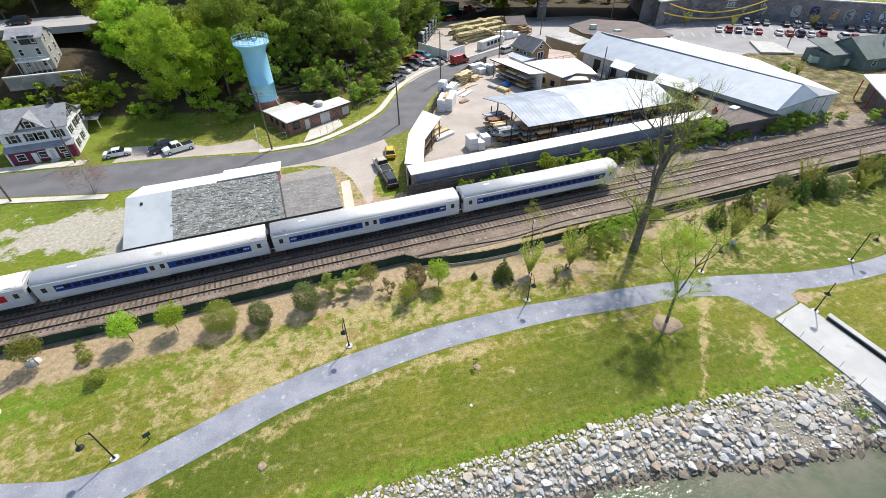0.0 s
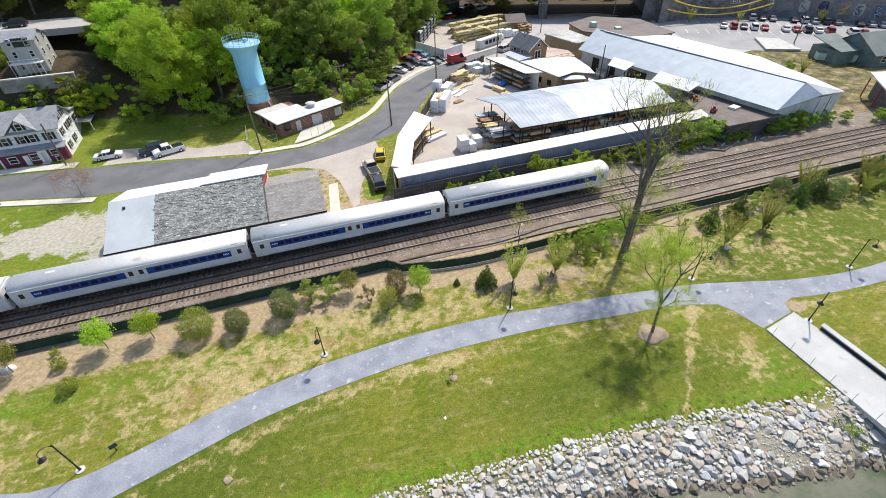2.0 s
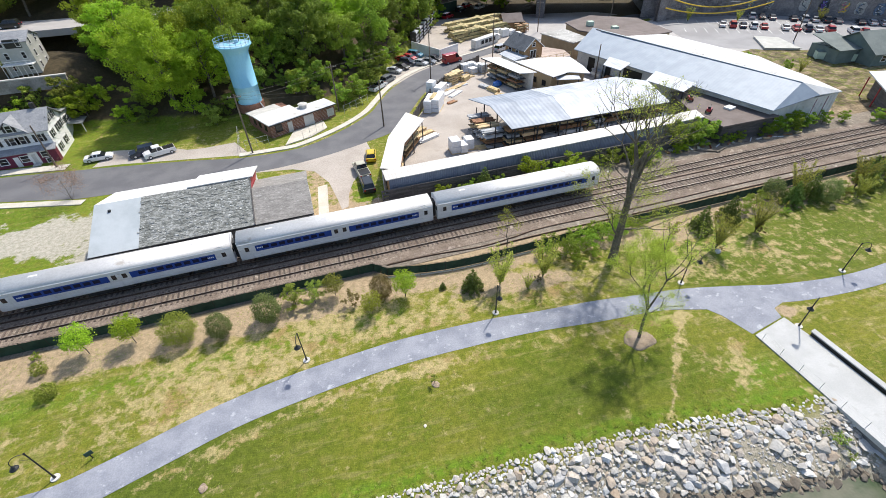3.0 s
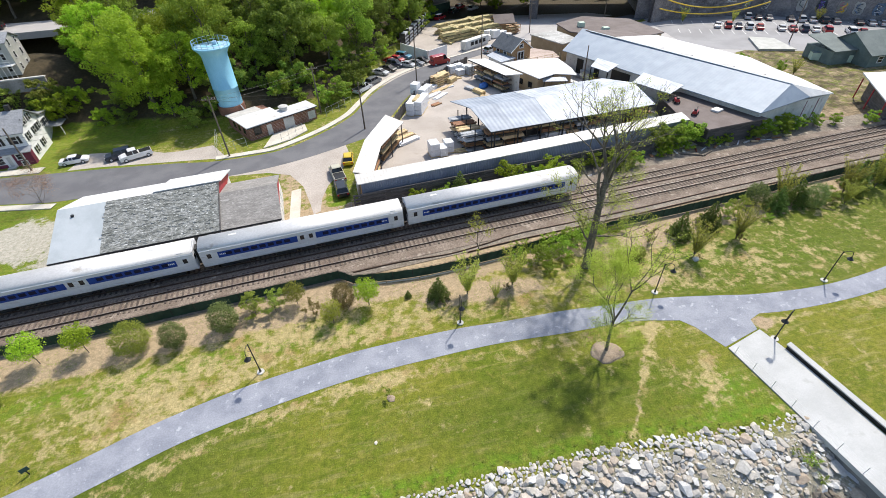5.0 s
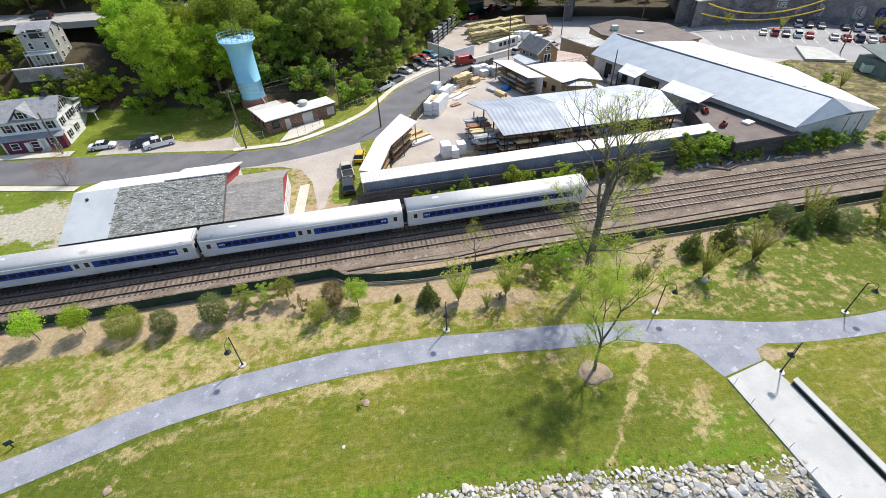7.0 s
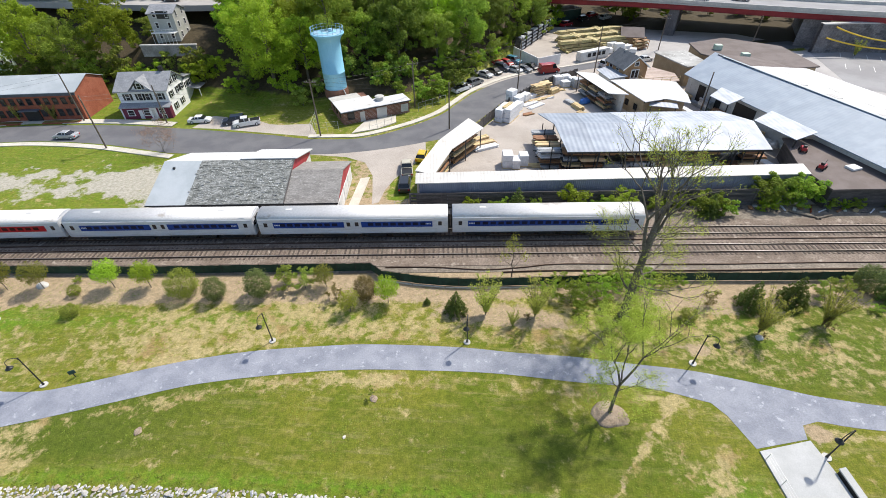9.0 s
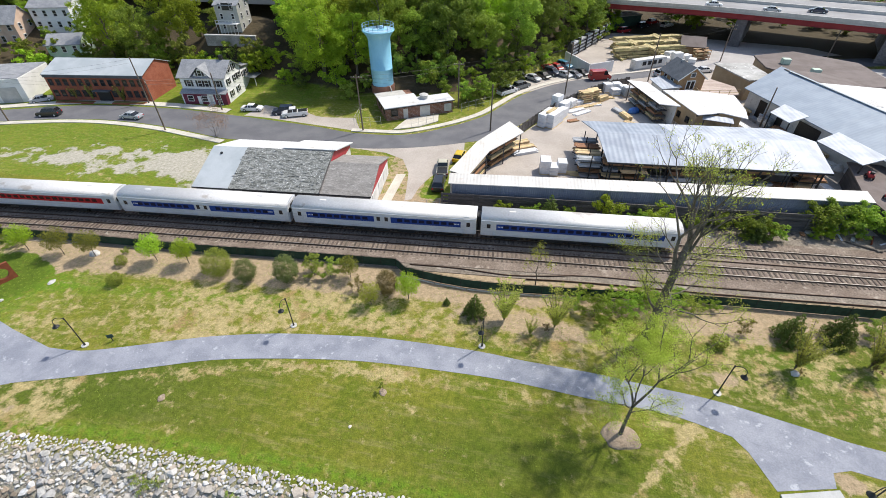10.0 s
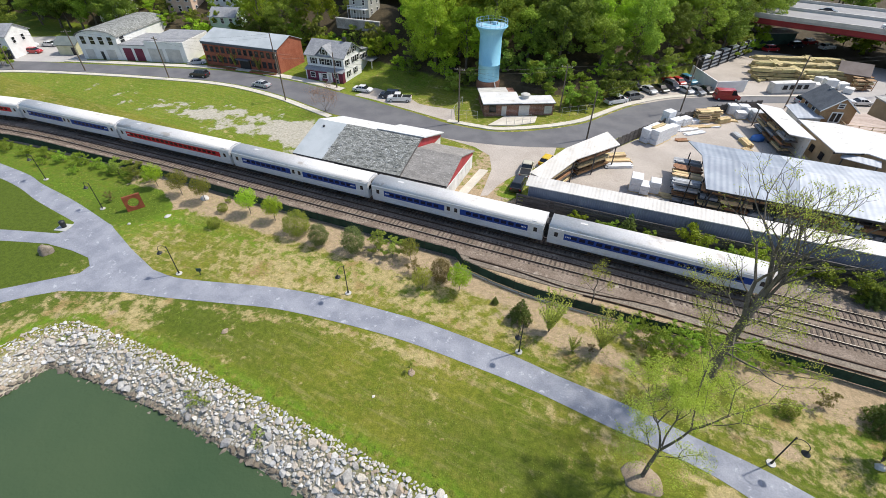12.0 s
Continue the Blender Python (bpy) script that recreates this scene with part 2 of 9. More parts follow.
M["leaf_olive"] = leafy("leaf_olive", (0.19, 0.25, 0.04), (0.42, 0.48, 0.085), (0.28, 0.335, 0.055), 0.4)
M["weed"] = leafy("weed_blades", (0.22, 0.32, 0.04), (0.36, 0.44, 0.08), (0.27, 0.37, 0.05))
M["leaf_rust"] = leafy("leaf_rust", (0.17, 0.13, 0.05), (0.32, 0.26, 0.09), (0.23, 0.2, 0.06))
M["tint_blue"] = surf("tinted_window_blue", (0.004, 0.010, 0.035), (0.006, 0.014, 0.05), 1.0, 0.2, amount=0.1, spec=0.25)
M["tint_red"] = surf("tinted_window_red", (0.035, 0.004, 0.005), (0.055, 0.006, 0.008), 1.0, 0.2, amount=0.1, spec=0.25)
M["leaf_bud"] = leafy("leaf_bud", (0.26, 0.15, 0.11), (0.42, 0.27, 0.19), (0.32, 0.20, 0.14))
M["steel"] = surf("stainless_steel", (0.66, 0.67, 0.69), (0.76, 0.77, 0.785), 0.6, 0.38, metal=0.15, amount=0.16, stretch=(0.4, 1, 3), c3=(0.54, 0.53, 0.52))
M["trainroof"] = surf("train_roof", (0.60, 0.59, 0.575), (0.72, 0.715, 0.70), 0.25, 0.5, metal=0.1, amount=0.15, c3=(0.42, 0.385, 0.345), stretch=(0.35, 0.35, 1))
M["blue"] = surf("blue_band", (0.008, 0.045, 0.24), (0.012, 0.06, 0.29), 1.0, 0.5, amount=0.15, spec=0.3)
M["red"] = surf("red_band", (0.50, 0.010, 0.016), (0.58, 0.014, 0.02), 1.0, 0.5, amount=0.15, spec=0.3)
M["white"] = surf("white_paint", (0.72, 0.72, 0.70), (0.80, 0.80, 0.78), 0.6, 0.6, bump=0.1, amount=0.08)
M["offwhite"] = surf("stained_white_wall", (0.62, 0.61, 0.58), (0.74, 0.73, 0.70), 0.5, 0.8, bump=0.2, amount=0.15, c3=(0.46, 0.44, 0.40))
M["glass"] = surf("dark_glass", (0.012, 0.014, 0.017), (0.02, 0.022, 0.026), 1.0, 0.08, amount=0.05)
M["rubber"] = surf("rubber", (0.014, 0.014, 0.014), (0.022, 0.022, 0.022), 3.0, 0.85, amount=0.2)
M["shingle"] = surf("weathered_shingles", (0.21, 0.22, 0.20), (0.40, 0.41, 0.39), 1.3, 0.95, bump=0.9, fine=4.2, amount=0.62, stretch=(0.75, 1.3, 1.3), c3=(0.66, 0.68, 0.66), dist=0.12)
M["shingle2"] = surf("brown_shingles", (0.27, 0.255, 0.235), (0.36, 0.34, 0.315), 0.8, 0.95, bump=0.7, fine=5, amount=0.4, stretch=(0.6, 1.6, 1.5), c3=(0.42, 0.405, 0.385))
M["palesheet"] = surf("pale_roofing", (0.38, 0.42, 0.44), (0.46, 0.50, 0.52), 0.25, 0.8, bump=0.1, amount=0.1)
M["membrane"] = surf("white_membrane", (0.62, 0.62, 0.61), (0.72, 0.72, 0.71), 0.3, 0.7, amount=0.12, c3=(0.46, 0.44, 0.40))
M["dirtyroof"] = surf("dirty_white_roof", (0.30, 0.295, 0.27), (0.52, 0.515, 0.49), 0.28, 0.8, amount=0.25, c3=(0.66, 0.65, 0.63))
M["redpaint"] = surf("red_paint", (0.36, 0.03, 0.04), (0.45, 0.045, 0.055), 0.8, 0.6, amount=0.2)
M["oldblock"] = surf("dirty_blockwork", (0.26, 0.245, 0.225), (0.40, 0.385, 0.36), 0.45, 0.9, bump=0.4, fine=5, amount=0.3, c3=(0.17, 0.15, 0.135))
M["oldwood"] = surf("weathered_boards", (0.10, 0.092, 0.085), (0.165, 0.15, 0.14), 0.8, 0.9, bump=0.6, fine=6, amount=0.4, stretch=(0.5, 0.5, 4), vary=0.4)
M["bluewall"] = corrugated("blue_grey_sheet", (0.20, 0.22, 0.27), (0.26, 0.28, 0.33), (1, 0.08), 0.3, 0.6)
M["tinroof"] = corrugated("white_tin", (0.57, 0.545, 0.50), (0.68, 0.655, 0.61), (1, 0.09), 0.5, 0.6, c3=(0.47, 0.41, 0.33), bump=0.3, stain=0.2)
M["shedroof"] = corrugated("galvanised_sheet", (0.36, 0.395, 0.45), (0.50, 0.53, 0.575), (1, 0.07), 0.8, 0.6, metal=0.1, stain=0.35, bump=0.45)
M["shedroof2"] = corrugated("older_galvanised_sheet", (0.25, 0.29, 0.35), (0.34, 0.38, 0.44), (1, 0.07), 0.8, 0.6, metal=0.1, stain=0.35, bump=0.45)
M["bigroof"] = corrugated("pale_metal_roof", (0.25, 0.305, 0.37), (0.30, 0.355, 0.42), (0.33, -0.945), 0.6, 0.6, metal=0.05, stain=0.10, bump=0.12)
M["brownroof"] = surf("brown_felt_roof", (0.155, 0.125, 0.11), (0.20, 0.165, 0.15), 0.3, 0.9, bump=0.2, amount=0.2)
M["greyroof"] = surf("grey_shingle_roof", (0.27, 0.28, 0.30), (0.35, 0.36, 0.375), 0.8, 0.9, bump=0.4, fine=4, amount=0.3)
M["slate"] = surf("slate_roof", (0.085, 0.10, 0.12), (0.12, 0.135, 0.155), 0.8, 0.8, bump=0.4, fine=4, amount=0.3)
M["brick"] = surf("brick_wall", (0.34, 0.095, 0.05), (0.42, 0.135, 0.075), 0.6, 0.9, bump=0.4, fine=6, amount=0.35)
M["hutbrick"] = surf("brown_brick", (0.24, 0.115, 0.075), (0.31, 0.155, 0.105), 0.8, 0.9, bump=0.4, fine=7, amount=0.35)
M["siding"] = surf("grey_white_siding", (0.82, 0.82, 0.82), (0.88, 0.88, 0.88), 0.5, 0.7, bump=0.3, fine=4, amount=0.12, stretch=(0.3, 0.3, 8))
M["maroon"] = surf("maroon_boards", (0.14, 0.018, 0.045), (0.19, 0.026, 0.06), 0.6, 0.7, amount=0.2)
M["tan"] = surf("tan_block", (0.36, 0.27, 0.16), (0.43, 0.33, 0.21), 0.5, 0.85, bump=0.2, amount=0.2)
M["cedar"] = surf("brown_cladding", (0.34, 0.20, 0.095), (0.42, 0.26, 0.13), 0.7, 0.8, bump=0.4, fine=5, amount=0.3)
M["tower"] = surf("pale_blue_paint", (0.24, 0.55, 0.72), (0.29, 0.61, 0.77), 0.35, 0.55, amount=0.12, stretch=(1, 1, 0.3), c3=(0.33, 0.60, 0.72))
M["bluesteel"] = surf("blue_rail_paint", (0.32, 0.52, 0.68), (0.4, 0.6, 0.75), 1.0, 0.5, amount=0.1)
M["rust"] = surf("rusted_steel", (0.21, 0.05, 0.018), (0.29, 0.08, 0.03), 0.9, 0.85, bump=0.4, amount=0.35)
M["lumber"] = surf("fresh_timber", (0.60, 0.44, 0.22), (0.72, 0.56, 0.32), 1.5, 0.8, bump=0.3, amount=0.2, stretch=(0.4, 3, 3), vary=0.5)
M["treated"] = surf("treated_timber", (0.44, 0.365, 0.165), (0.60, 0.50, 0.25), 1.5, 0.8, bump=0.3, amount=0.3, vary=0.8, c3=(0.30, 0.24, 0.12))
M["brownwood"] = surf("brown_timber", (0.33, 0.17, 0.075), (0.42, 0.235, 0.115), 1.5, 0.8, bump=0.3, amount=0.3, vary=0.5)
M["wrap"] = surf("white_wrap", (0.72, 0.73, 0.74), (0.82, 0.83, 0.84), 2.0, 0.45, bump=0.3, fine=5, amount=0.12)
M["greypack"] = surf("grey_pack", (0.33, 0.35, 0.37), (0.45, 0.47, 0.49), 1.2, 0.6, amount=0.25, vary=0.6)
M["tarp"] = surf("blue_tarpaulin", (0.03, 0.13, 0.42), (0.05, 0.19, 0.52), 1.2, 0.5, bump=0.5, amount=0.2)
M["pole"] = surf("pole_wood", (0.15, 0.115, 0.085), (0.22, 0.175, 0.135), 1.0, 0.9, bump=0.4, amount=0.35)
M["girder"] = surf("red_girder", (0.25, 0.016, 0.02), (0.32, 0.025, 0.03), 0.3, 0.65, amount=0.25)
M["deckwood"] = surf("pinkish_deck_boards", (0.46, 0.36, 0.30), (0.58, 0.47, 0.40), 0.8, 0.85, bump=0.3, fine=6, amount=0.35, stretch=(0.2, 1.0, 1))
M["deck"] = surf("bridge_concrete", (0.42, 0.41, 0.385), (0.52, 0.505, 0.475), 0.1, 0.85, amount=0.15)
# concrete of the pier base, its shade put into the darker tone
M["pier"] = surf("shaded_pier", (0.16, 0.155, 0.15), (0.25, 0.24, 0.23), 0.3, 0.9, bump=0.3, amount=0.3)
M["stonewall"] = surf("stone_wall", (0.17, 0.16, 0.165), (0.26, 0.245, 0.245), 0.35, 0.9, bump=0.8, fine=2.5, amount=0.45, vary=0.5)
M["gold"] = surf("yellow_cloth", (0.75, 0.48, 0.03), (0.82, 0.56, 0.06), 0.8, 0.6, amount=0.15)
M["greenwall"] = surf("grey_green_boards", (0.14, 0.19, 0.175), (0.185, 0.235, 0.215), 0.8, 0.8, amount=0.2)
M["greenroof"] = surf("grey_green_roof", (0.145, 0.175, 0.165), (0.19, 0.22, 0.205), 0.5, 0.85, bump=0.3, amount=0.2)
M["yellowwall"] = surf("cream_boards", (0.58, 0.55, 0.33), (0.66, 0.63, 0.42), 0.7, 0.75, amount=0.12)
M["pinkwall"] = surf("salmon_boards", (0.62, 0.44, 0.32), (0.70, 0.52, 0.40), 0.7, 0.75, amount=0.12)
M["purple"] = surf("purple_spray_paint", (0.12, 0.07, 0.32), (0.17, 0.10, 0.40), 1.0, 0.8, amount=0.3)
M["pink"] = surf("pink_spray_paint", (0.50, 0.10, 0.22), (0.58, 0.16, 0.28), 1.0, 0.8, amount=0.3)
M["skyblue"] = surf("blue_spray_paint", (0.20, 0.30, 0.46), (0.28, 0.38, 0.52), 1.0, 0.8, amount=0.3)
M["limegreen"] = surf("lime_spray_paint", (0.40, 0.48, 0.08), (0.5, 0.56, 0.12), 1.0, 0.8, amount=0.3)
M["greyhouse"] = surf("grey_boards", (0.42, 0.42, 0.38), (0.50, 0.50, 0.46), 0.6, 0.75, amount=0.15)
M["mint"] = surf("mint_boards", (0.48, 0.60, 0.47), (0.56, 0.67, 0.55), 0.7, 0.75, amount=0.12)


def water_material():
    k = Nodes("river_water")
    col = k.mix(k.ramp(k.noise(0.06, 4), 0.3, 0.7), (0.045, 0.078, 0.036), (0.060, 0.092, 0.043))
    at = k.n("ShaderNodeSeparateXYZ")
    k.link(k.pos(), at.inputs[0])
    silt = k.math("MULTIPLY", k.ramp(at.outputs["X"], 14.0, 34.0), k.ramp(at.outputs["Y"], 2.0, 11.0))
    silt = k.math("MULTIPLY", silt, k.ramp(k.noise(0.25, 4, 0.6), 0.2, 0.6))
    col = k.mix(silt, col, (0.185, 0.175, 0.13))
    k.bump(k.math("ADD", k.noise(0.8, 3, 0.6), k.math("MULTIPLY", k.noise(3.5, 3), 0.4)), 0.55, 0.12)
    return k.done(col, 0.12, 0.0, 0.3)


M["water"] = water_material()


def paint(name, c):
    k = Nodes(name)
    k.b.inputs["Coat Weight"].default_value = 0.5
    col = k.mix(k.ramp(k.noise(1.4, 4), 0.3, 0.7), c, tuple(v * 0.86 for v in c))
    return k.done(col, 0.32, 0.0)


for nm, c in (("silver", (0.45, 0.47, 0.49)), ("white", (0.78, 0.78, 0.77)), ("black", (0.02, 0.021, 0.024)), ("navy", (0.025, 0.035, 0.07)), ("red", (0.42, 0.02, 0.025)), ("grey", (0.16, 0.17, 0.18)), ("yellow", (0.70, 0.48, 0.02)), ("cream", (0.55, 0.52, 0.40)), ("teal", (0.06, 0.22, 0.32))):
    M["car_" + nm] = paint("car_paint_" + nm, c)


# ---- building tools ----
def mesh_of(name, bm, smooth=False):
    me = bpy.data.meshes.new(name)
    bm.to_mesh(me)
    bm.free()
    if smooth:
        for p in me.polygons:
            p.use_smooth = True
    return me


def raw(name, verts, faces, mats, smooth=False):
    me = bpy.data.meshes.new(name)
    me.from_pydata([tuple(v) for v in verts], [], [tuple(f) for f in faces])
    for m in mats if isinstance(mats, (list, tuple)) else [mats]:
        me.materials.append(m)
    if smooth:
        me.polygons.foreach_set("use_smooth", [True] * len(me.polygons))
    me.update()
    return me


def thing(name, m=None, label="", category="", group="", kind=""):
    ob = new(name)
    ob.empty_display_size = 0.3
    if m is not None:
        ob.matrix_world = m
    return tagged(ob, label, category, group, kind)


def part(name, bm, material, parent=None, label="", smooth=False):
    """Links a bmesh (or mesh) as one object under a thing or a part."""
    me = bm if isinstance(bm, bpy.types.Mesh) else mesh_of(name, bm, smooth)
    if not len(me.materials):
        me.materials.append(material)
    ob = new(name, me)
    ob.parent = parent
    if label:
        ob["label"] = label
    return ob


def structure(name, bm, material, label, category, smooth=False):
    ob = part(name, bm, material, None, "", smooth)
    return tagged(ob, label, category, "", "structure")


def add_box(bm, x0, x1, y0, y1, z0, z1, m=None, bevel=0.0):
    vs = [bm.verts.new((x, y, z)) for x in (x0, x1) for y in (y0, y1) for z in (z0, z1)]
    fs = [bm.faces.new([vs[i] for i in f]) for f in ((0, 1, 3, 2), (4, 6, 7, 5), (0, 4, 5, 1), (2, 3, 7, 6), (0, 2, 6, 4), (1, 5, 7, 3))]
    if bevel:
        es = list({e for f in fs for e in f.edges})
        made = bmesh.ops.bevel(bm, geom=es, offset=bevel, segments=2, affect="EDGES", profile=0.5)
        vs = list({v for f in made["faces"] for v in f.verts} | {v for v in vs if v.is_valid})
    if m is not None:
        bmesh.ops.transform(bm, matrix=m, verts=vs)
    return bm


def box(*a, m=None, bevel=0.0):
    return add_box(bmesh.new(), *a, m=m, bevel=bevel)


def add_tube(bm, p0, p1, r0, r1=None, n=8, caps=True):
    p0, p1 = Vector(p0), Vector(p1)
    r1 = r0 if r1 is None else r1
    d = (p1 - p0).normalized()
    a = d.orthogonal().normalized()
    b = d.cross(a)
    rings = []
    for p, r in ((p0, r0), (p1, r1)):
        rings.append([bm.verts.new(p + (a * math.cos(2 * math.pi * i / n) + b * math.sin(2 * math.pi * i / n)) * r) for i in range(n)])
    for i in range(n):
        bm.faces.new((rings[0][i], rings[0][(i + 1) % n], rings[1][(i + 1) % n], rings[1][i]))
    if caps:
        bm.faces.new(rings[0][::-1])
        bm.faces.new(rings[1])
    return bm


def add_sweep(bm, pts, r, n=5):
    """One unbroken tube through the points."""
    pts = [Vector(p) for p in pts]
    loops = []
    for i, p in enumerate(pts):
        d = (pts[min(i + 1, len(pts) - 1)] - pts[max(i - 1, 0)]).normalized()
        a = d.cross(Vector((0.13, 0.21, 0.97))).normalized()
        b = d.cross(a)
        loops.append([bm.verts.new(p + (a * math.cos(2 * math.pi * k / n) + b * math.sin(2 * math.pi * k / n)) * r) for k in range(n)])
    for lo, hi in zip(loops, loops[1:]):
        for k in range(n):
            bm.faces.new((lo[k], lo[(k + 1) % n], hi[(k + 1) % n], hi[k]))
    return bm


def tube(*a, **k):
    return add_tube(bmesh.new(), *a, **k)


def add_prism(bm, pts, z0, z1):
    """A flat polygon of (x, y) raised from z0 to z1; z1 may be a list."""
    n = len(pts)
    area = sum(pts[i][0] * pts[(i + 1) % n][1] - pts[(i + 1) % n][0] * pts[i][1] for i in range(n))
    pts = list(pts) if area > 0 else list(pts)[::-1]
    lo = [bm.verts.new((x, y, z0)) for x, y in pts]
    hi = [bm.verts.new((x, y, z1)) for x, y in pts]
    for i in range(n):
        bm.faces.new((lo[i], lo[(i + 1) % n], hi[(i + 1) % n], hi[i]))
    bm.faces.new(hi)
    bm.faces.new(lo[::-1])
    return bm


def add_profile(bm, prof, x0, x1):
    """A closed (y, z) profile, pulled along x."""
    n = len(prof)
    a = [bm.verts.new((x0, y, z)) for y, z in prof]
    b = [bm.verts.new((x1, y, z)) for y, z in prof]
    for i in range(n):
        bm.faces.new((a[i], b[i], b[(i + 1) % n], a[(i + 1) % n]))
    bm.faces.new(a)
    bm.faces.new(b[::-1])
    bmesh.ops.recalc_face_normals(bm, faces=bm.faces[:])
    return bm


def add_slab(bm, corners, thick):
    """A roof slab: four or more corners (x, y, z) of its top, and a thickness downwards."""
    hi = [bm.verts.new(c) for c in corners]
    lo = [bm.verts.new((c[0], c[1], c[2] - thick)) for c in corners]
    n = len(corners)
    bm.faces.new(hi)
    bm.faces.new(lo[::-1])
    for i in range(n):
        bm.faces.new((hi[i], lo[i], lo[(i + 1) % n], hi[(i + 1) % n]))
    bmesh.ops.recalc_face_normals(bm, faces=bm.faces[:])
    return bm


def slab(corners, thick):
    return add_slab(bmesh.new(), corners, thick)


def smooth_line(pts, step=1.0):
    """Catmull-Rom through the points, in steps of about `step` metres."""
    p = np.array(pts, float)
    p = np.vstack([2 * p[0] - p[1], p, 2 * p[-1] - p[-2]])
    out = []
    for i in range(1, len(p) - 2):
        n = max(2, int(np.linalg.norm(p[i + 1] - p[i]) / step))
        for s in np.arange(n) / n:
            out.append(0.5 * (2 * p[i] + (p[i + 1] - p[i - 1]) * s + (2 * p[i - 1] - 5 * p[i] + 4 * p[i + 1] - p[i + 2]) * s**2 + (3 * p[i] - p[i - 1] - 3 * p[i + 1] + p[i + 2]) * s**3))
    out.append(p[-2])
    return np.array(out)


def even(line, step):
    """Points along a line at equal distances, with their directions."""
    d = np.r_[0, np.cumsum(np.linalg.norm(np.diff(line, axis=0), axis=1))]
    s = np.arange(0, d[-1], step)
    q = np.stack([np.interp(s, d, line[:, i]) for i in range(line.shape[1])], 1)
    g = np.gradient(q, axis=0)
    return q, g / np.linalg.norm(g, axis=1)[:, None]


def offset_line(line, d):
    g = np.gradient(line[:, :2], axis=0)
    g /= np.linalg.norm(g, axis=1)[:, None]
    return line[:, :2] + d * np.stack([-g[:, 1], g[:, 0]], 1)


def strip(name, a, b, z, mat, thick=0.12):
    """A band between two lines of the same number of points, with a top at z and side faces down."""
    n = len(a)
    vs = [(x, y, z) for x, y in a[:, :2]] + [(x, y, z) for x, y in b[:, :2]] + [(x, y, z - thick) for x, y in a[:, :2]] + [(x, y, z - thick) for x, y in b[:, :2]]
    fs = []
    for i in range(n - 1):
        fs += [(i, i + 1, n + i + 1, n + i), (i, 2 * n + i, 2 * n + i + 1, i + 1), (n + i, n + i + 1, 3 * n + i + 1, 3 * n + i)]
    return raw(name, vs, fs, mat)


def resample(line, n):
    line = np.array(line, float)
    d = np.r_[0, np.cumsum(np.linalg.norm(np.diff(line, axis=0), axis=1))]
    s = np.linspace(0, d[-1], n)
    return np.stack([np.interp(s, d, line[:, i]) for i in range(line.shape[1])], 1)


def sstep(v, lo, hi):
    t = np.clip((v - lo) / (hi - lo), 0, 1)
    return t * t * (3 - 2 * t)


RNG = random.Random(7)
NPR = np.random.RandomState(7)


# ---- lines of the plan ----
TRACK = smooth_line([(-420, -190), (-330, -95), (-250, -30), (-180, 9), (-135, 26.5), (-105, 34.8), (-90, 38), (-75.7, 40.2), (-61, 41.5), (-47.3, 42.9), (-26.3, 44.5), (-8.6, 45.9), (21.5, 48.1), (46.7, 49.9), (68.5, 51.4), (100, 53.4), (140, 55.3), (260, 58), (420, 56)], 2.0)
TX, TY = TRACK[:, 0], TRACK[:, 1]
SHORE = [(-33, -300), (-31.5, -40), (-30.8, 3), (-30.3, 8.6), (-29.6, 11.9), (-27, 14.3), (-21.3, 15.2), (-10.9, 16.2), (0, 16.5), (17, 16.7), (26.2, 16.5), (31.3, 16.1), (39.7, 15.1), (43, 15.2), (46, 14), (51.5, 9), (70, 1), (120, -14), (400, -60)]


def track_y(x):
    return np.interp(x, TX, TY)


def hill(x, y):
    """Height of the wooded hillside behind the road."""
    foot = np.interp(x, [-220, -150, -120, -100, -60, -35, -14, 2, 10, 18, 30, 45], [92, 92, 88, 100, 101, 98, 93, 97, 104, 118, 142, 178])
    u = y - foot
    side = 1 - sstep(x, 20, 60)
    terrace = 6.0 * np.exp(-(((x + 56) / 13) ** 2 + ((y - 116.5) / 9) ** 2) ** 2)
    return (4.0 * sstep(u, 0, 9) + 13.0 * sstep(u, 9, 60) + 30 * sstep(u, 90, 420)) * side + terrace


def shore_distance(x, y):
    """Metres out from the top edge of the bank (water side positive)."""
    p = np.array(SHORE, float)
    best = np.full(x.shape, 1e9)
    for a, b in zip(p[:-1], p[1:]):
        d = b - a
        s = np.clip(((x - a[0]) * d[0] + (y - a[1]) * d[1]) / (d @ d), 0, 1)
        best = np.minimum(best, np.hypot(x - a[0] - s * d[0], y - a[1] - s * d[1]))
    poly = np.vstack([p, [(400, -300)]])
    inside = np.zeros(x.shape, bool)
    j = len(poly) - 1
    for i in range(len(poly)):
        xi, yi, xj, yj = *poly[i], *poly[j]
        inside ^= ((yi > y) != (yj > y)) & (x < (xj - xi) * (y - yi) / (yj - yi + 1e-12) + xi)
        j = i
    return np.where(inside, best, -best)


def bank(d, x=0.0):
    """Fall of the bank from its top edge to the river bed; it lies flatter towards the pier."""
    return -3.6 * sstep(d / (1 + 0.34 * sstep(np.asarray(x, float), 16, 34)), -0.3, 8.5)


# ---- ground ----
def axis(*spans):
    out = []
    for a, b, s in spans:
        out += list(np.arange(a, b, s))
    return np.array(out + [spans[-1][1]], float)


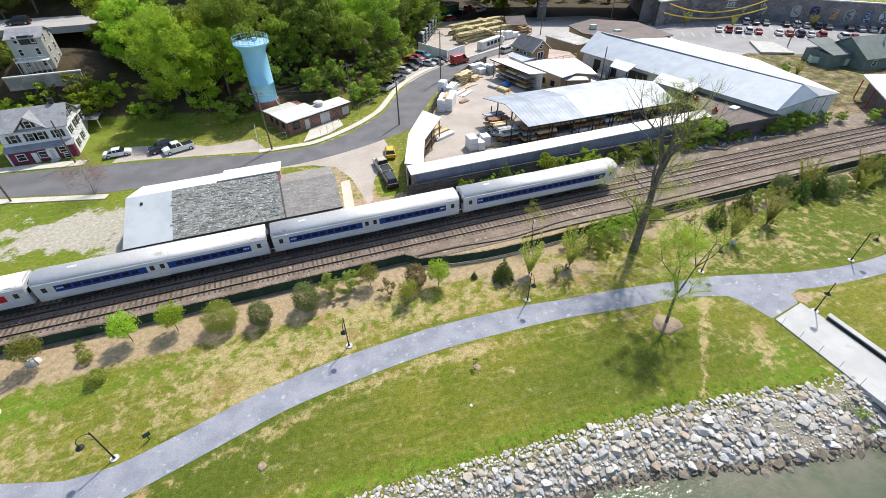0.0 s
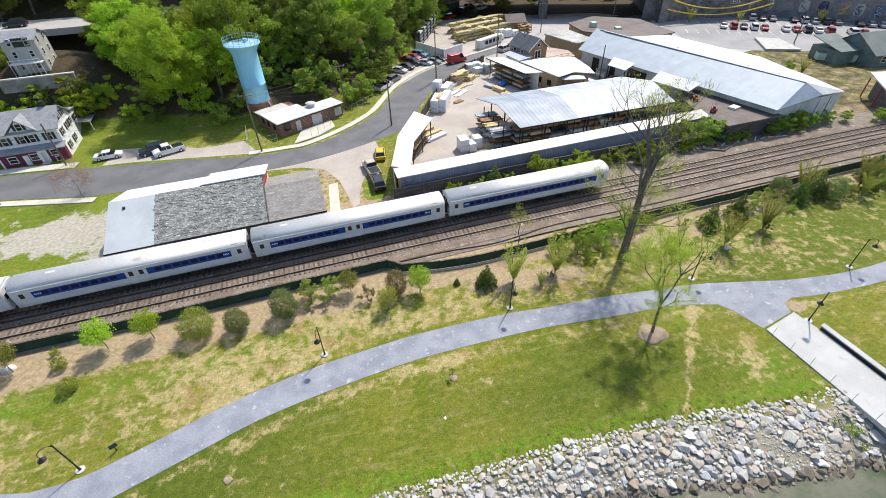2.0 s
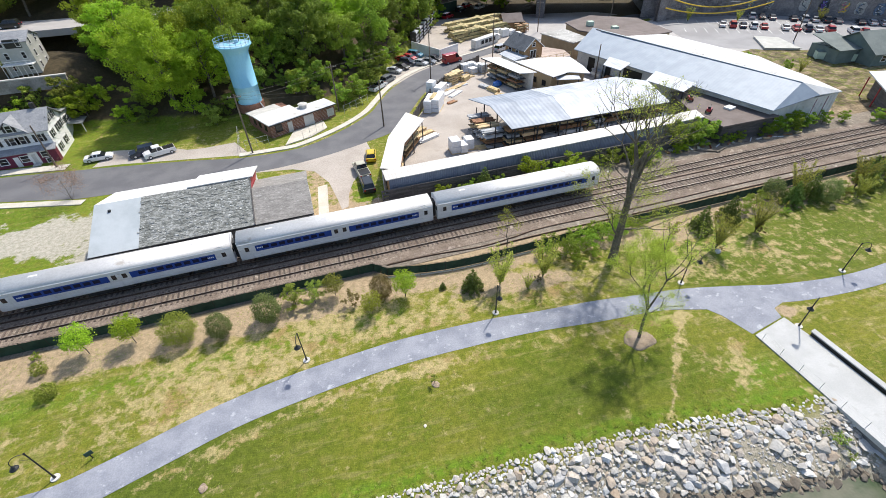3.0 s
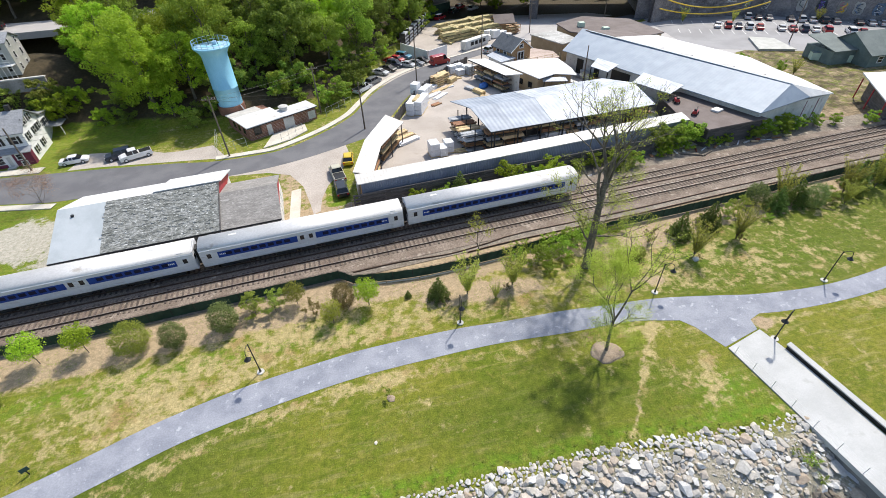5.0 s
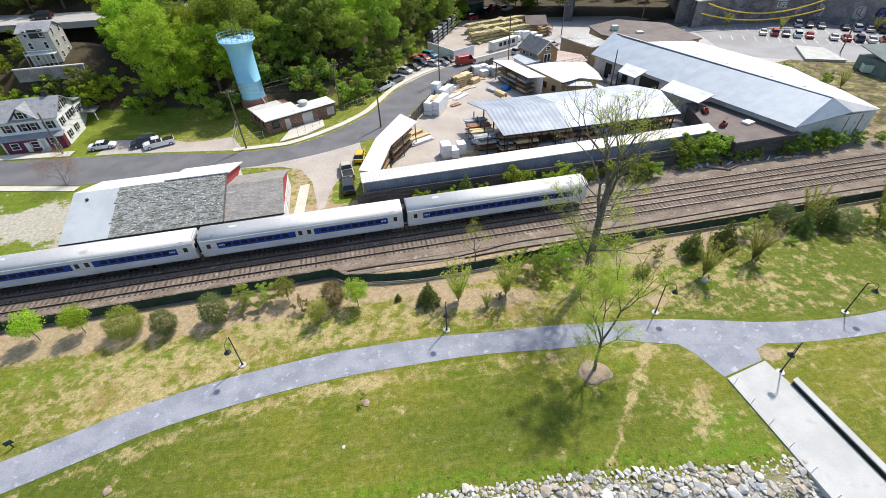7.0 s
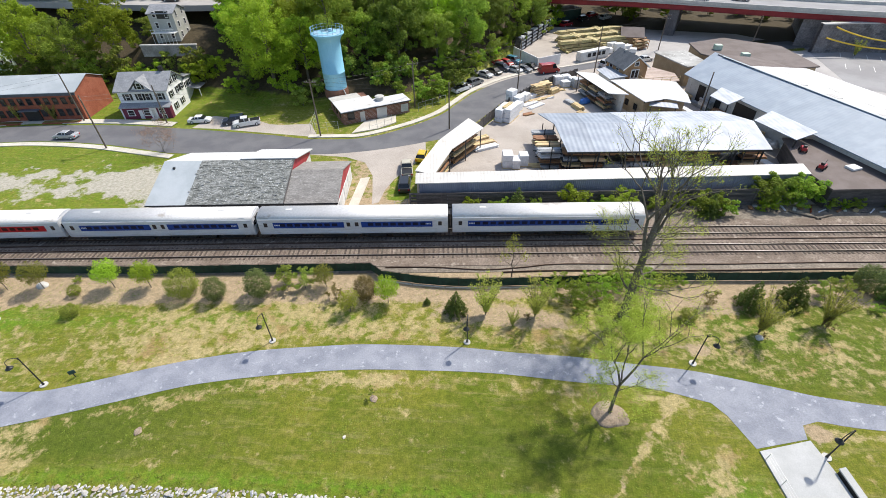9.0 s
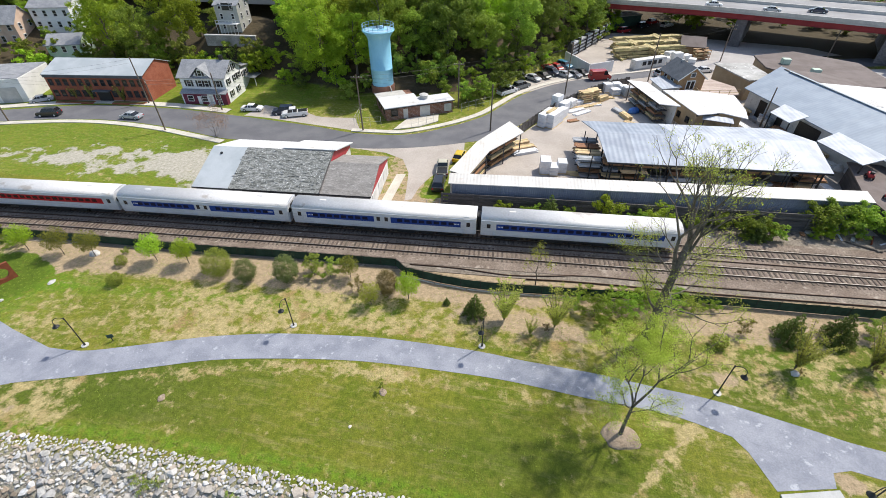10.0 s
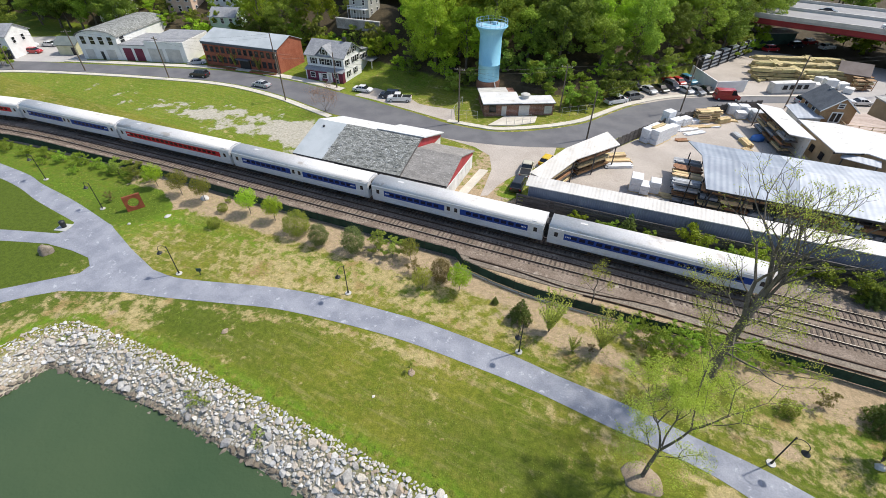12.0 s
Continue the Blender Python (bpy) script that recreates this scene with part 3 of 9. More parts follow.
def build_ground():
    gx = axis((-3500, -500, 500), (-500, -160, 20), (-160, -95, 2.5), (-95, 110, 0.7), (110, 220, 3), (220, 500, 20), (500, 3500, 500))
    gy = axis((-3500, -400, 500), (-400, -40, 20), (-40, 2, 1.5), (2, 62, 0.7), (62, 190, 2), (190, 500, 15), (500, 3500, 500))
    x, y = np.meshgrid(gx, gy)
    d = shore_distance(x, y)
    z = hill(x, y) + bank(d, x)
    n, m = len(gx), len(gy)
    i = np.arange(n * m).reshape(m, n)
    faces = np.stack([i[:-1, :-1], i[:-1, 1:], i[1:, 1:], i[1:, :-1]], -1).reshape(-1, 4)
    me = raw("ground", np.stack([x, y, z], -1).reshape(-1, 3), faces, M["turf"], True)
    ty = track_y(x)
    off = ty - 4.3 - y
    inpark = (y < ty) & (d < 0)
    pathy = np.interp(x, [-60, -33, -23, -13, -4, 8, 22, 35, 47, 65, 100], [27, 21, 22.5, 25.5, 28.5, 30.2, 30.4, 29.8, 27.5, 26.5, 29.5])
    dirt = np.where(inpark, 0.98 * sstep(-off, -6.9, -2.8) * (1 - 0.8 * sstep(-x, 40, 55)), 0) + np.where((y > ty + 3) & (y < ty + 13) & (x > -30), 0.6, 0) + np.where((x > 96) & (y > 62) & (y < 112), 0.5, 0) + np.where((x > 20) & (y > 168), 0.35, 0)
    trail = np.exp(-((x - np.interp(y, [16, 18.8, 23, 26.7, 28.5], [28.4, 30.8, 34.2, 37.2, 38.6])) / 0.55) ** 2) * ((y > 16.6) & (y < 28.3))
    bare = np.exp(-((x - np.interp(y, [17, 17.8, 19.5, 22.5], [37.5, 38.0, 39.2, 40.6])) / 0.8) ** 2) * ((y > 17.0) & (y < 23.5))
    worn = np.exp(-(((x - 48.9) / 1.3) ** 2 + ((y - 24.7) / 1.0) ** 2)) + 0.8 * np.exp(-(((x - 41.5) / 2.2) ** 2 + ((y - 33.2) / 1.2) ** 2))
    soil = np.exp(-(((x - 20) / 7.5) ** 2 + ((y - 36.6) / 1.9) ** 2) ** 2) + np.exp(-(((x - 27) / 4) ** 2 + ((y - 36.2) / 1.6) ** 2)) + np.exp(-(((x - 45) / 7) ** 2 + ((y - 39.6) / 1.7) ** 2) ** 2) + 0.7 * np.exp(-(((x - 60) / 14) ** 2 + ((y - 41.2) / 1.5) ** 2) ** 2)
    dirt = dirt + 0.5 * trail + 0.35 * bare + worn + 0.62 * soil * inpark + np.where((x > -3) & (x < 4.5) & (y > 53) & (y < 75), 0.55, 0)
    dirt = dirt + np.where((np.hypot((x + 28.5) / 1.5, y - 15.6) < 3.6) & inpark, 0.34, 0)
    north = y - pathy - 1.5
    dry = np.where(inpark, (0.43 + 0.20 * np.exp(-((x + 8) / 18) ** 2)) * sstep(north, 0.2, 1.2) * (1 - 0.45 * sstep(x, 50, 75)) + 0.50 * np.exp(-((y - pathy + 2.6) / 0.8) ** 2), 0.0)
    dry = dry + np.where(inpark & (north < -1) & (x < -19.9 + 0.41 * (21.1 - y)), 0.34, 0)
    dry = dry * (1 - 0.75 * sstep(-x, 30, 42)) * (1 - 0.35 * sstep(-x, 14, 24)) + np.where(inpark & (north < -2), 0.02, 0) + 0.22 * np.exp(-(((x - 41) / 7) ** 2 + ((y - 21) / 5) ** 2))
    dry = dry + np.where((y > 54) & (hill(x, y) < 0.3), np.where(x < -28, 0.0, 0.22), 0)
    dry = dry + 0.7 * trail + 0.5 * bare
    corner = sstep(d, -5.2, -2.0) * (1 - sstep(d, -1.5, -0.6)) * inpark * (1 - sstep(x, -22, -17)) * sstep(x, -40, -34)
    dry = dry + 0.40 * corner
    mound = np.exp(-(((x + 43.2) / 6.6) ** 2 + ((y - 32.2) / 4.6) ** 2) ** 4)
    west = inpark * sstep(-x, 36, 42)
    dry = dry * (1 - mound) - 1.0 * mound - 0.5 * west + 0.26 * np.exp(-(((x - 7) / 5) ** 2 + ((y - 27.6) / 1.4) ** 2) ** 2)
    ring = np.hypot((x + 43.2) / 6.9, (y - 32.2) / 4.9)
    dirt = dirt * (1 - mound) + 0.45 * np.exp(-((ring - 1.08) / 0.07) ** 2) * inpark * (x > -42)
    lush = np.where(inpark, 1.1 * np.exp(-((d + 0.7) / 0.75) ** 2) + 0.75 * np.exp(-((off - 7.3) / 1.2) ** 2) * (x < 8) + 0.9 * sstep(-x, 27, 40) + mound + 0.9 * np.exp(-(((x - 49) / 5) ** 2 + ((y - 36.5) / 2.4) ** 2) ** 2) + 0.55 * np.exp(-(((x - 60) / 12) ** 2 + ((y - 34) / 4) ** 2)) + 1.1 * np.exp(-(((x - 40) / 3.2) ** 2 + ((y - 18.6) / 2.2) ** 2)), 0) + np.where((y > 54), np.where(x < -28, 0.6, 0.25), 0)
    lush = lush + 0.7 * np.exp(-(((x - 6.5) / 2.2) ** 2 + ((y - 62) / 5) ** 2) ** 2)
    patch = np.exp(-(((x + 52) / 23) ** 2 + ((y - 62 - 0.08 * (x + 52)) / 7.0) ** 2) ** 1.5)
    slabw = np.where((y > ty + 5) & (y < 73.5) & (x < -29), 0.68 * patch + 0.52 * np.exp(-(((x + 37) / 5) ** 2 + ((y - 61.5) / 8) ** 2)) + 0.36 * np.exp(-(((x + 88) / 22) ** 2 + ((y - 59.5) / 4) ** 2)), -1.5)
    slabw = np.where((x < -29) & (y < 74) & (y > ty + 5), slabw + 0.5 * np.exp(-((x + 31.5) / 2.2) ** 2), slabw)
    # beyond x 30, y 150 it paints bridge shade; past x 88 soil with shade
    wood = sstep(hill(x, y), 0.4, 2.5) * 0.95 + np.where((x < -112) & (y > 92), 0.5, 0) + np.where((x > 88) & (y > 60) & (y < 112), 0.56, 0) + np.where((y > ty + 9) & (y < 62) & (x > 40), 0.3, 0) + np.where((x > 30) & (y > 150) & (y < 400), 0.85, 0) + np.where((x > 58) & (x < 108) & (y > 104) & (y <= 150), 0.55, 0)
    shore = sstep(d, 0.6, 2.0)
    dark = 0.75 * mound + 0.42 * west * (1 - mound) + np.where(inpark, 0.85 * sstep(-x, -6, 14) * sstep(-d, 0.8, 3) * (north < -1) + 0.6 * sstep(x, 30, 44) * sstep(north, -3, 2), 0) + np.where(inpark & (north < -2), 0.75 * np.exp(-(((x - 24) / 15) ** 2 + ((y - 21.5) / 4.2) ** 2)), 0.0)
    for nm, v in (("dirt", dirt), ("dry", dry), ("lush", lush), ("slab", slabw), ("wood", wood), ("shore", shore), ("dark", dark)):
        at = me.attributes.new(nm, "FLOAT", "POINT")
        at.data.foreach_set("value", v.reshape(-1).astype(np.float32))
    ob = new("ground", me)
    tagged(ob, "mown green turf with straw and bare soil patches", "ground", "", "structure")


build_ground()

# river
bm = bmesh.new()
bm.faces.new([bm.verts.new(p) for p in ((-1500, -2500, -2.05), (1500, -2500, -2.05), (1500, 30, -2.05), (-1500, 30, -2.05))])
structure("water", bm, M["water"], "calm murky green river water at the bank", "water")


# ---- footpath ----
def edges_strip(name, south, north, z, mat, label, category, n=140, thick=0.12):
    a, b = resample(smooth_line(south, 0.5), n), resample(smooth_line(north, 0.5), n)
    ob = part(name, strip(name, a, b, z, mat, thick), mat)
    return tagged(ob, label, category, "", "structure")


edges_strip("footpath", [(-27.5, 19.2), (-20.8, 21.4), (-14.2, 23.8), (-8.5, 25.8), (-1, 27.4), (6.5, 28.5), (14, 28.9), (21, 29.0), (29, 28.5), (36, 28.2), (41.6, 26.9), (48.8, 25.9), (53.4, 25.3), (62.2, 25.2), (75, 26.4), (100, 29), (140, 33)],
            [(-27, 23.8), (-23.2, 24.1), (-19.2, 25.4), (-13.1, 27.7), (-9.7, 28.8), (-4, 30.2), (2.5, 31.2), (8, 31.8), (17, 32.0), (22.5, 31.7), (29.4, 31.5), (35, 31), (40.7, 30.5), (47.7, 29.1), (51.4, 28.3), (58.8, 27.6), (65.6, 27.9), (76, 29.2), (100, 31.6), (140, 35.6)], 0.022, M["path"], "blue-grey asphalt footpath curving through the grass", "path")
bm = add_prism(bmesh.new(), [(40.4, 27.6), (41.8, 25.8), (43.0, 22.85), (47.7, 24.0), (48.0, 25.3), (50.2, 26.0), (46, 28.5)], -0.1, 0.017)
structure("footpath_spur", bm, M["path"], "asphalt spur from the footpath to the ramp", "path")
bm = add_prism(bmesh.new(), [(-26.5, 23.7), (-33.2, 25.2), (-41, 27.4), (-45.9, 25.3), (-44.9, 24.2), (-45.2, 22.6), (-44.4, 20.7), (-39.7, 21.4), (-36.4, 21.5), (-34.6, 20.6), (-34.4, 19.2), (-35.2, 18.0), (-33.6, 16.1), (-27.0, 19.3)], -0.1, 0.027)
structure("footpath_junction", bm, M["path"], "wide asphalt junction where the footpaths meet", "path")
edges_strip("footpath_north", [(-130, 20), (-100, 25.5), (-69.2, 27.1), (-56.3, 26.0), (-48.6, 25.5), (-44, 25.2)], [(-130, 23.5), (-100, 28.5), (-69.8, 29.9), (-61, 29.2), (-51.2, 28.6), (-40, 27.2)], 0.017, M["path"], "asphalt footpath leading on beside the railway", "path", 60)
edges_strip("footpath_middle", [(-80, 3), (-62, 13), (-50.5, 18.2), (-44, 20.8)], [(-82, 6), (-64, 15), (-53.3, 19.6), (-44.5, 23)], 0.012, M["path"], "narrow asphalt footpath between two lawns", "path", 40)
edges_strip("footpath_shore", [(-52, -12), (-43, 3), (-37.3, 12), (-33, 16.6)], [(-56, -8), (-46.5, 6), (-39.9, 13.2), (-34.6, 19)], 0.008, M["path"], "asphalt footpath leading along the shore", "path", 40)

# pale concrete pier with a low bench wall
bm = add_prism(bmesh.new(), [(43.1, 22.6), (47.8, 23.85), (48.4, 21.0), (49.2, 12), (50.6, -8), (45.9, -8), (44.5, 9)], -0.35, 0.13)
structure("pier", bm, M["slab"], "pale concrete pier running out over the stone bank", "pier")
# base under the pier deck, coloured dark to stand for its shade
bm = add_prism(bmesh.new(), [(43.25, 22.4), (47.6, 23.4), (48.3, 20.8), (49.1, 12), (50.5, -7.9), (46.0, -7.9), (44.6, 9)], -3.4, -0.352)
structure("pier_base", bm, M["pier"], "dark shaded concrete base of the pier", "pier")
bm = add_slab(bmesh.new(), [(48.42, 21.3, 0.60), (49.02, 21.45, 0.60), (49.95, 12.0, 0.60), (51.5, -8, 0.60), (50.9, -8, 0.60), (49.35, 12.0, 0.60)], 0.12)
structure("bench_top", bm, M["slab"], "pale slab on the low wall beside the pier", "wall")
bm = add_slab(bmesh.new(), [(48.50, 21.2, 0.478), (48.9, 21.3, 0.478), (49.85, 12.0, 0.478), (51.4, -8, 0.478), (51.0, -8, 0.478), (49.43, 12.0, 0.478)], 2.4)
structure("bench_wall", bm, M["darkmetal"], "dark low wall along the pier", "wall")


# ---- railway ----
def ribbon_along(name, line, o1, o2, z, mat, thick=0.3):
    return strip(name, offset_line(line, o1), offset_line(line, o2), z, mat, thick)


NEAR = TRACK
FAR = offset_line(TRACK, 3.95)
tagged(part("ballast_bed", ribbon_along("ballast_bed", TRACK, -2.9, 6.6, 0.12, M["ballast"]), M["ballast"]), "brown crushed stone ballast under two tracks", "ballast", "", "structure")
tagged(part("ballast_shoulder", ribbon_along("ballast_shoulder", TRACK, 6.55, 10.2, 0.06, M["ballast2"], 0.2), M["ballast2"]), "grey cinder strip along the railway", "ballast", "", "structure")
tagged(part("ballast_verge", ribbon_along("ballast_verge", TRACK, -4.1, -2.85, 0.07, M["ballast2"], 0.2), M["ballast2"]), "pale gravel verge beside the track", "ballast", "", "structure")


def rail_mesh(name, line, z, mats):
    """A flat-bottomed rail swept along a line, its head polished."""
    prof = [(-0.075, 0), (-0.075, 0.02), (-0.012, 0.04), (-0.012, 0.12), (-0.037, 0.13), (-0.037, 0.17), (0.037, 0.17), (0.037, 0.13), (0.012, 0.12), (0.012, 0.04), (0.075, 0.02), (0.075, 0)]
    g = np.gradient(line[:, :2], axis=0)
    g /= np.linalg.norm(g, axis=1)[:, None]
    nrm = np.stack([-g[:, 1], g[:, 0]], 1)
    vs, fs = [], []
    for p, q in zip(line, nrm):
        vs += [(p[0] + q[0] * a, p[1] + q[1] * a, z + b) for a, b in prof]
    k = len(prof)
    for i in range(len(line) - 1):
        for j in range(k - 1):
            fs.append((i * k + j, (i + 1) * k + j, (i + 1) * k + j + 1, i * k + j + 1))
    me = raw(name, vs, fs, mats)
    me.polygons.foreach_set("material_index", [1 if (f % (k - 1)) == 5 else 0 for f in range(len(fs))])
    return me


def tie_mesh():
    bm = box(-0.115, 0.115, -1.3, 1.3, -0.08, 0.0)
    for v in bm.verts:
        v.co.x *= 1.0 + (0.08 if v.co.y > 0 else 0)
    me = mesh_of("sleeper", bm)
    me.materials.append(M["tie"])
    return me


TIE = tie_mesh()


def build_track(line, label):
    root = thing("railway_track", None, label, "railway track", "railway tracks")
    for o in (-0.7525, 0.7525):
        part("rail", rail_mesh("rail", offset_line(line, o), 0.17, [M["rail"], M["railtop"]]), None, root)
    q, g = even(line[:, :2], 0.62)
    near = np.argsort(np.abs(q[:, 0] - 8.0))[:290]
    pick = set(near.tolist())
    vs, fs = [], []
    base = [v.co.copy() for v in TIE.vertices]
    quads = [tuple(p.vertices) for p in TIE.polygons]
    for i in range(len(q)):
        if abs(q[i, 0]) > 260:
            continue
        ang = math.atan2(g[i, 1], g[i, 0]) + RNG.uniform(-0.03, 0.03)
        m = Matrix.Translation((q[i, 0] + RNG.uniform(-0.04, 0.04), q[i, 1] + RNG.uniform(-0.06, 0.06), 0.185 + RNG.uniform(-0.02, 0.01))) @ Matrix.Rotation(ang, 4, "Z")
        if i in pick:
            ob = new("sleeper", TIE)
            ob.matrix_world = m
            ob.parent = root
        else:
            o = len(vs)
            vs += [m @ v for v in base]
            fs += [tuple(o + k for k in f) for f in quads]
    rest = part("sleepers_far", raw("sleepers_far", vs, fs, M["tie"]), None, root, "dark sleepers far along the line")
    rest["kind"] = "stuff"
    return root


# old siding rails beside the near track and a loose rail between the tracks
def loose_rail(pts, z, label):
    me = rail_mesh("old_rail", smooth_line(pts, 1.5), z, [M["rail"], M["rail"]])
    tagged(part("old_rail", me, None), label, "rail", "disused rails")


loose_rail([(7.3, 43.9), (13.5, 44.3), (19.8, 44.2), (25, 45.0), (30, 45.9), (45.8, 46.7), (66, 48.3), (100, 50.2), (140, 52)], 0.06, "rusty disused rail lying in the ballast")
loose_rail([(22, 43.9), (29, 44.6), (46, 45.6), (66, 47.1), (100, 49)], 0.06, "rusty disused rail lying beside the fence")
mid = offset_line(TRACK, 1.98)
sel = mid[(mid[:, 0] > -75) & (mid[:, 0] < 120)]
loose_rail([tuple(p) for p in sel[::8]], 0.115, "spare rail lying between the two tracks")


# ---- road, pavements and yards ----
ROAD_N = [(-190, 30), (-140, 60), (-124.9, 66.9), (-110, 72.3), (-94.2, 77.9), (-86, 81), (-76.6, 83.8), (-65, 84.8), (-55.3, 85), (-44.5, 84.2), (-35, 83.3), (-22.6, 81.8), (-13.4, 80.3), (-3.2, 81.4), (4.6, 86.8), (10.4, 93), (13.5, 99), (17.4, 106.5), (23.5, 114), (30, 119.4), (36, 122.8), (50, 131), (75, 142), (110, 152)]
ROAD_S = [(-184, 24), (-137, 53), (-122.4, 60.8), (-102.6, 68.2), (-82.4, 74.4), (-73, 76.5), (-64.6, 77.1), (-54, 76.4), (-44.2, 74.6), (-38, 73.4), (-30, 73.6), (-22, 74.2), (-9.8, 74.2), (0, 76.4), (9.0, 80.2), (14.6, 83.6), (18.8, 91), (24.2, 101.2), (33.4, 113.4), (40.4, 120.6), (55, 128), (80, 137), (115, 146)]
edges_strip("road", ROAD_S, ROAD_N, 0.02, M["road"], "grey asphalt road curving past the yard", "road", 260)


def side_walk(pts, width, z, label):
    a = smooth_line(pts, 1.0)
    ob = part("pavement", strip("pavement", a, offset_line(a, width), z, M["walk"], 0.2), M["walk"])
    tagged(ob, label, "pavement", "", "structure")


side_walk([(-190, 22.8), (-137.6, 52.2), (-122.7, 60.2), (-102.9, 67.6), (-82.4, 73.8), (-73, 75.9), (-64.6, 76.5), (-54, 75.8), (-44.2, 74.0), (-37, 72.6)], -1.4, 0.14, "pale concrete pavement along the grass lot")
side_walk([(-124, 68.2), (-109, 73.6), (-94, 79), (-86, 82), (-76.6, 84.8), (-65, 85.5), (-55.3, 85.6), (-44.5, 84.8)], 2.1, 0.15, "pale concrete pavement in front of the houses")
side_walk([(-14.5, 80.8), (-8, 81.2), (-3.4, 82.1), (4.0, 87.2), (9.8, 93.3), (13, 99.2), (16.9, 106.8), (23, 114.5), (29.6, 119.9), (35.5, 123.2)], 1.3, 0.15, "pale concrete pavement round the bend")
bm = add_prism(bmesh.new(), [(-6, 77), (-2, 76), (8.5, 80.5), (9.2, 75), (7.0, 70), (4.9, 66), (3.9, 62.5), (3.6, 59), (2.6, 58.4), (2.0, 62), (1.0, 67), (-1.2, 71.4), (-5, 73.3), (-12, 74.0)], -0.15, 0.010)
structure("drive", bm, M["yard"], "pale gravel drive between the barn and the yard", "drive")
bm = add_prism(bmesh.new(), [(-0.9, 54.6), (0.6, 54.9), (0.7, 66.4), (-0.8, 66.0)], -0.1, 0.05)
structure("barn_apron", bm, M["walk"], "narrow concrete apron beside the barn", "pavement")
bm = add_prism(bmesh.new(), [(9.4, 60.4), (16.5, 81), (21, 90), (26.3, 100), (32.0, 108.8), (37.2, 116.8), (42.9, 122.6), (54.8, 129.8), (67.6, 135.6), (76, 118), (96, 64), (70, 60.5), (38, 60.0)], -0.15, 0.015)
structure("yard", bm, M["yard"], "dusty pale gravel timber yard", "yard")
bm = add_prism(bmesh.new(), [(14, 108.5), (17, 107.8), (31.3, 119.6), (37.3, 123.0), (57, 134.4), (80, 147), (104, 153.5), (98, 160), (62, 168), (42, 169), (33, 158), (26, 136), (19, 124)], -0.15, 0.012)
structure("storage_yard", bm, M["yard"], "gravel storage yard and parking strip under the hill", "yard")
bm = add_prism(bmesh.new(), [(104, 112), (112, 152), (122, 148), (160, 132), (200, 108), (200, 84), (150, 100), (128, 100), (118, 104)], -0.15, 0.014)
structure("car_park", bm, M["lane"], "pale asphalt car park with white bay lines", "car park")
bm = add_prism(bmesh.new(), [(-40, 84.4), (-38.5, 90.6), (-28, 88.8), (-24.5, 86.8), (-21.7, 86.6), (-16, 87.4), (-12.6, 81.2), (-23, 82.6), (-35, 84.2)], -0.15, 0.012)
structure("verge_drive", bm, M["yard"], "gravel parking strip beside the road", "drive")
bm = add_prism(bmesh.new(), [(-6.4, 83.0), (-1.6, 85.3), (1.6, 88.6), (1.0, 92.0), (-5.0, 88.8)], -0.1, 0.17)
structure("hut_path", bm, M["walk"], "pale concrete path to the brick hut", "pavement")

bm = add_prism(bmesh.new(), [(38, 117), (60, 126), (80, 134), (112, 143), (118, 106), (96, 100), (76, 108), (66, 104), (58, 110)], -0.1, 0.006)
structure("forecourt", bm, M["lot"], "worn pale asphalt between the buildings and the road", "yard")

bm = add_prism(bmesh.new(), [(58, 135.5), (68, 133.4), (74, 135.5), (92, 143.5), (99, 152.5), (78.5, 150.8), (74, 156), (62, 150)], -0.1, 0.03)
structure("lorry_park", bm, M["lot"], "pale worn concrete between the sheds and the bridge", "yard")

bm = add_prism(bmesh.new(), [(-136, 62.4), (-123.5, 68.2), (-119, 71.6), (-131.5, 77), (-138.5, 84), (-150, 84), (-160, 78), (-152, 66)], -0.15, 0.014)
structure("corner_lot", bm, M["lot"], "pale asphalt lot with parked cars at the corner", "car park")
side_walk([(36.6, 123.9), (46.4, 128.5), (57.0, 134.4)], 0.7, 0.12, "narrow pale kerb along the storage yard")
# white bay lines in the car park
bm = bmesh.new()
for k in range(26):
    m = pose(112 + k * 2.7, 128 - k * 1.25, 0.022, 0, 0, 62)
    add_box(bm, -2.4, 2.4, -0.06, 0.06, 0, 0.003, m=m)
    add_box(bm, -2.4, 2.4, -0.06, 0.06, 0, 0.003, m=pose(116.5 + k * 2.7, 138 - k * 1.25, 0.022, 0, 0, 62))
structure("bay_lines", bm, M["white"], "thin white painted parking bay lines", "road marking")

# highway on the hill
hw = smooth_line([(-230, 142), (-160, 138), (-110, 133), (-70, 128), (-46, 129), (-25, 137), (0, 152), (20, 170)], 6.0)
tagged(part("highway", strip("highway", hw, offset_line(hw, 12), 14.4, M["lot"], 1.4), None), "pale highway cut into the wooded hill", "road", "", "structure")


# ---- screened chain-link fence along the park ----
FENCE_A = smooth_line([(-140, 19), (-108, 28.3), (-92, 33.0), (-80, 36.0), (-60, 38.2), (-46, 39.7), (-33, 40.5), (-22, 41.1), (-7.1, 42.3), (5.6, 43.3)], 1.0)
FENCE_B = smooth_line([(7.2, 42.0), (13.8, 41.2), (21.7, 41.5), (41.7, 43.6), (54.5, 44.4), (65, 45.2), (90, 47.2), (130, 49.5)], 1.0)


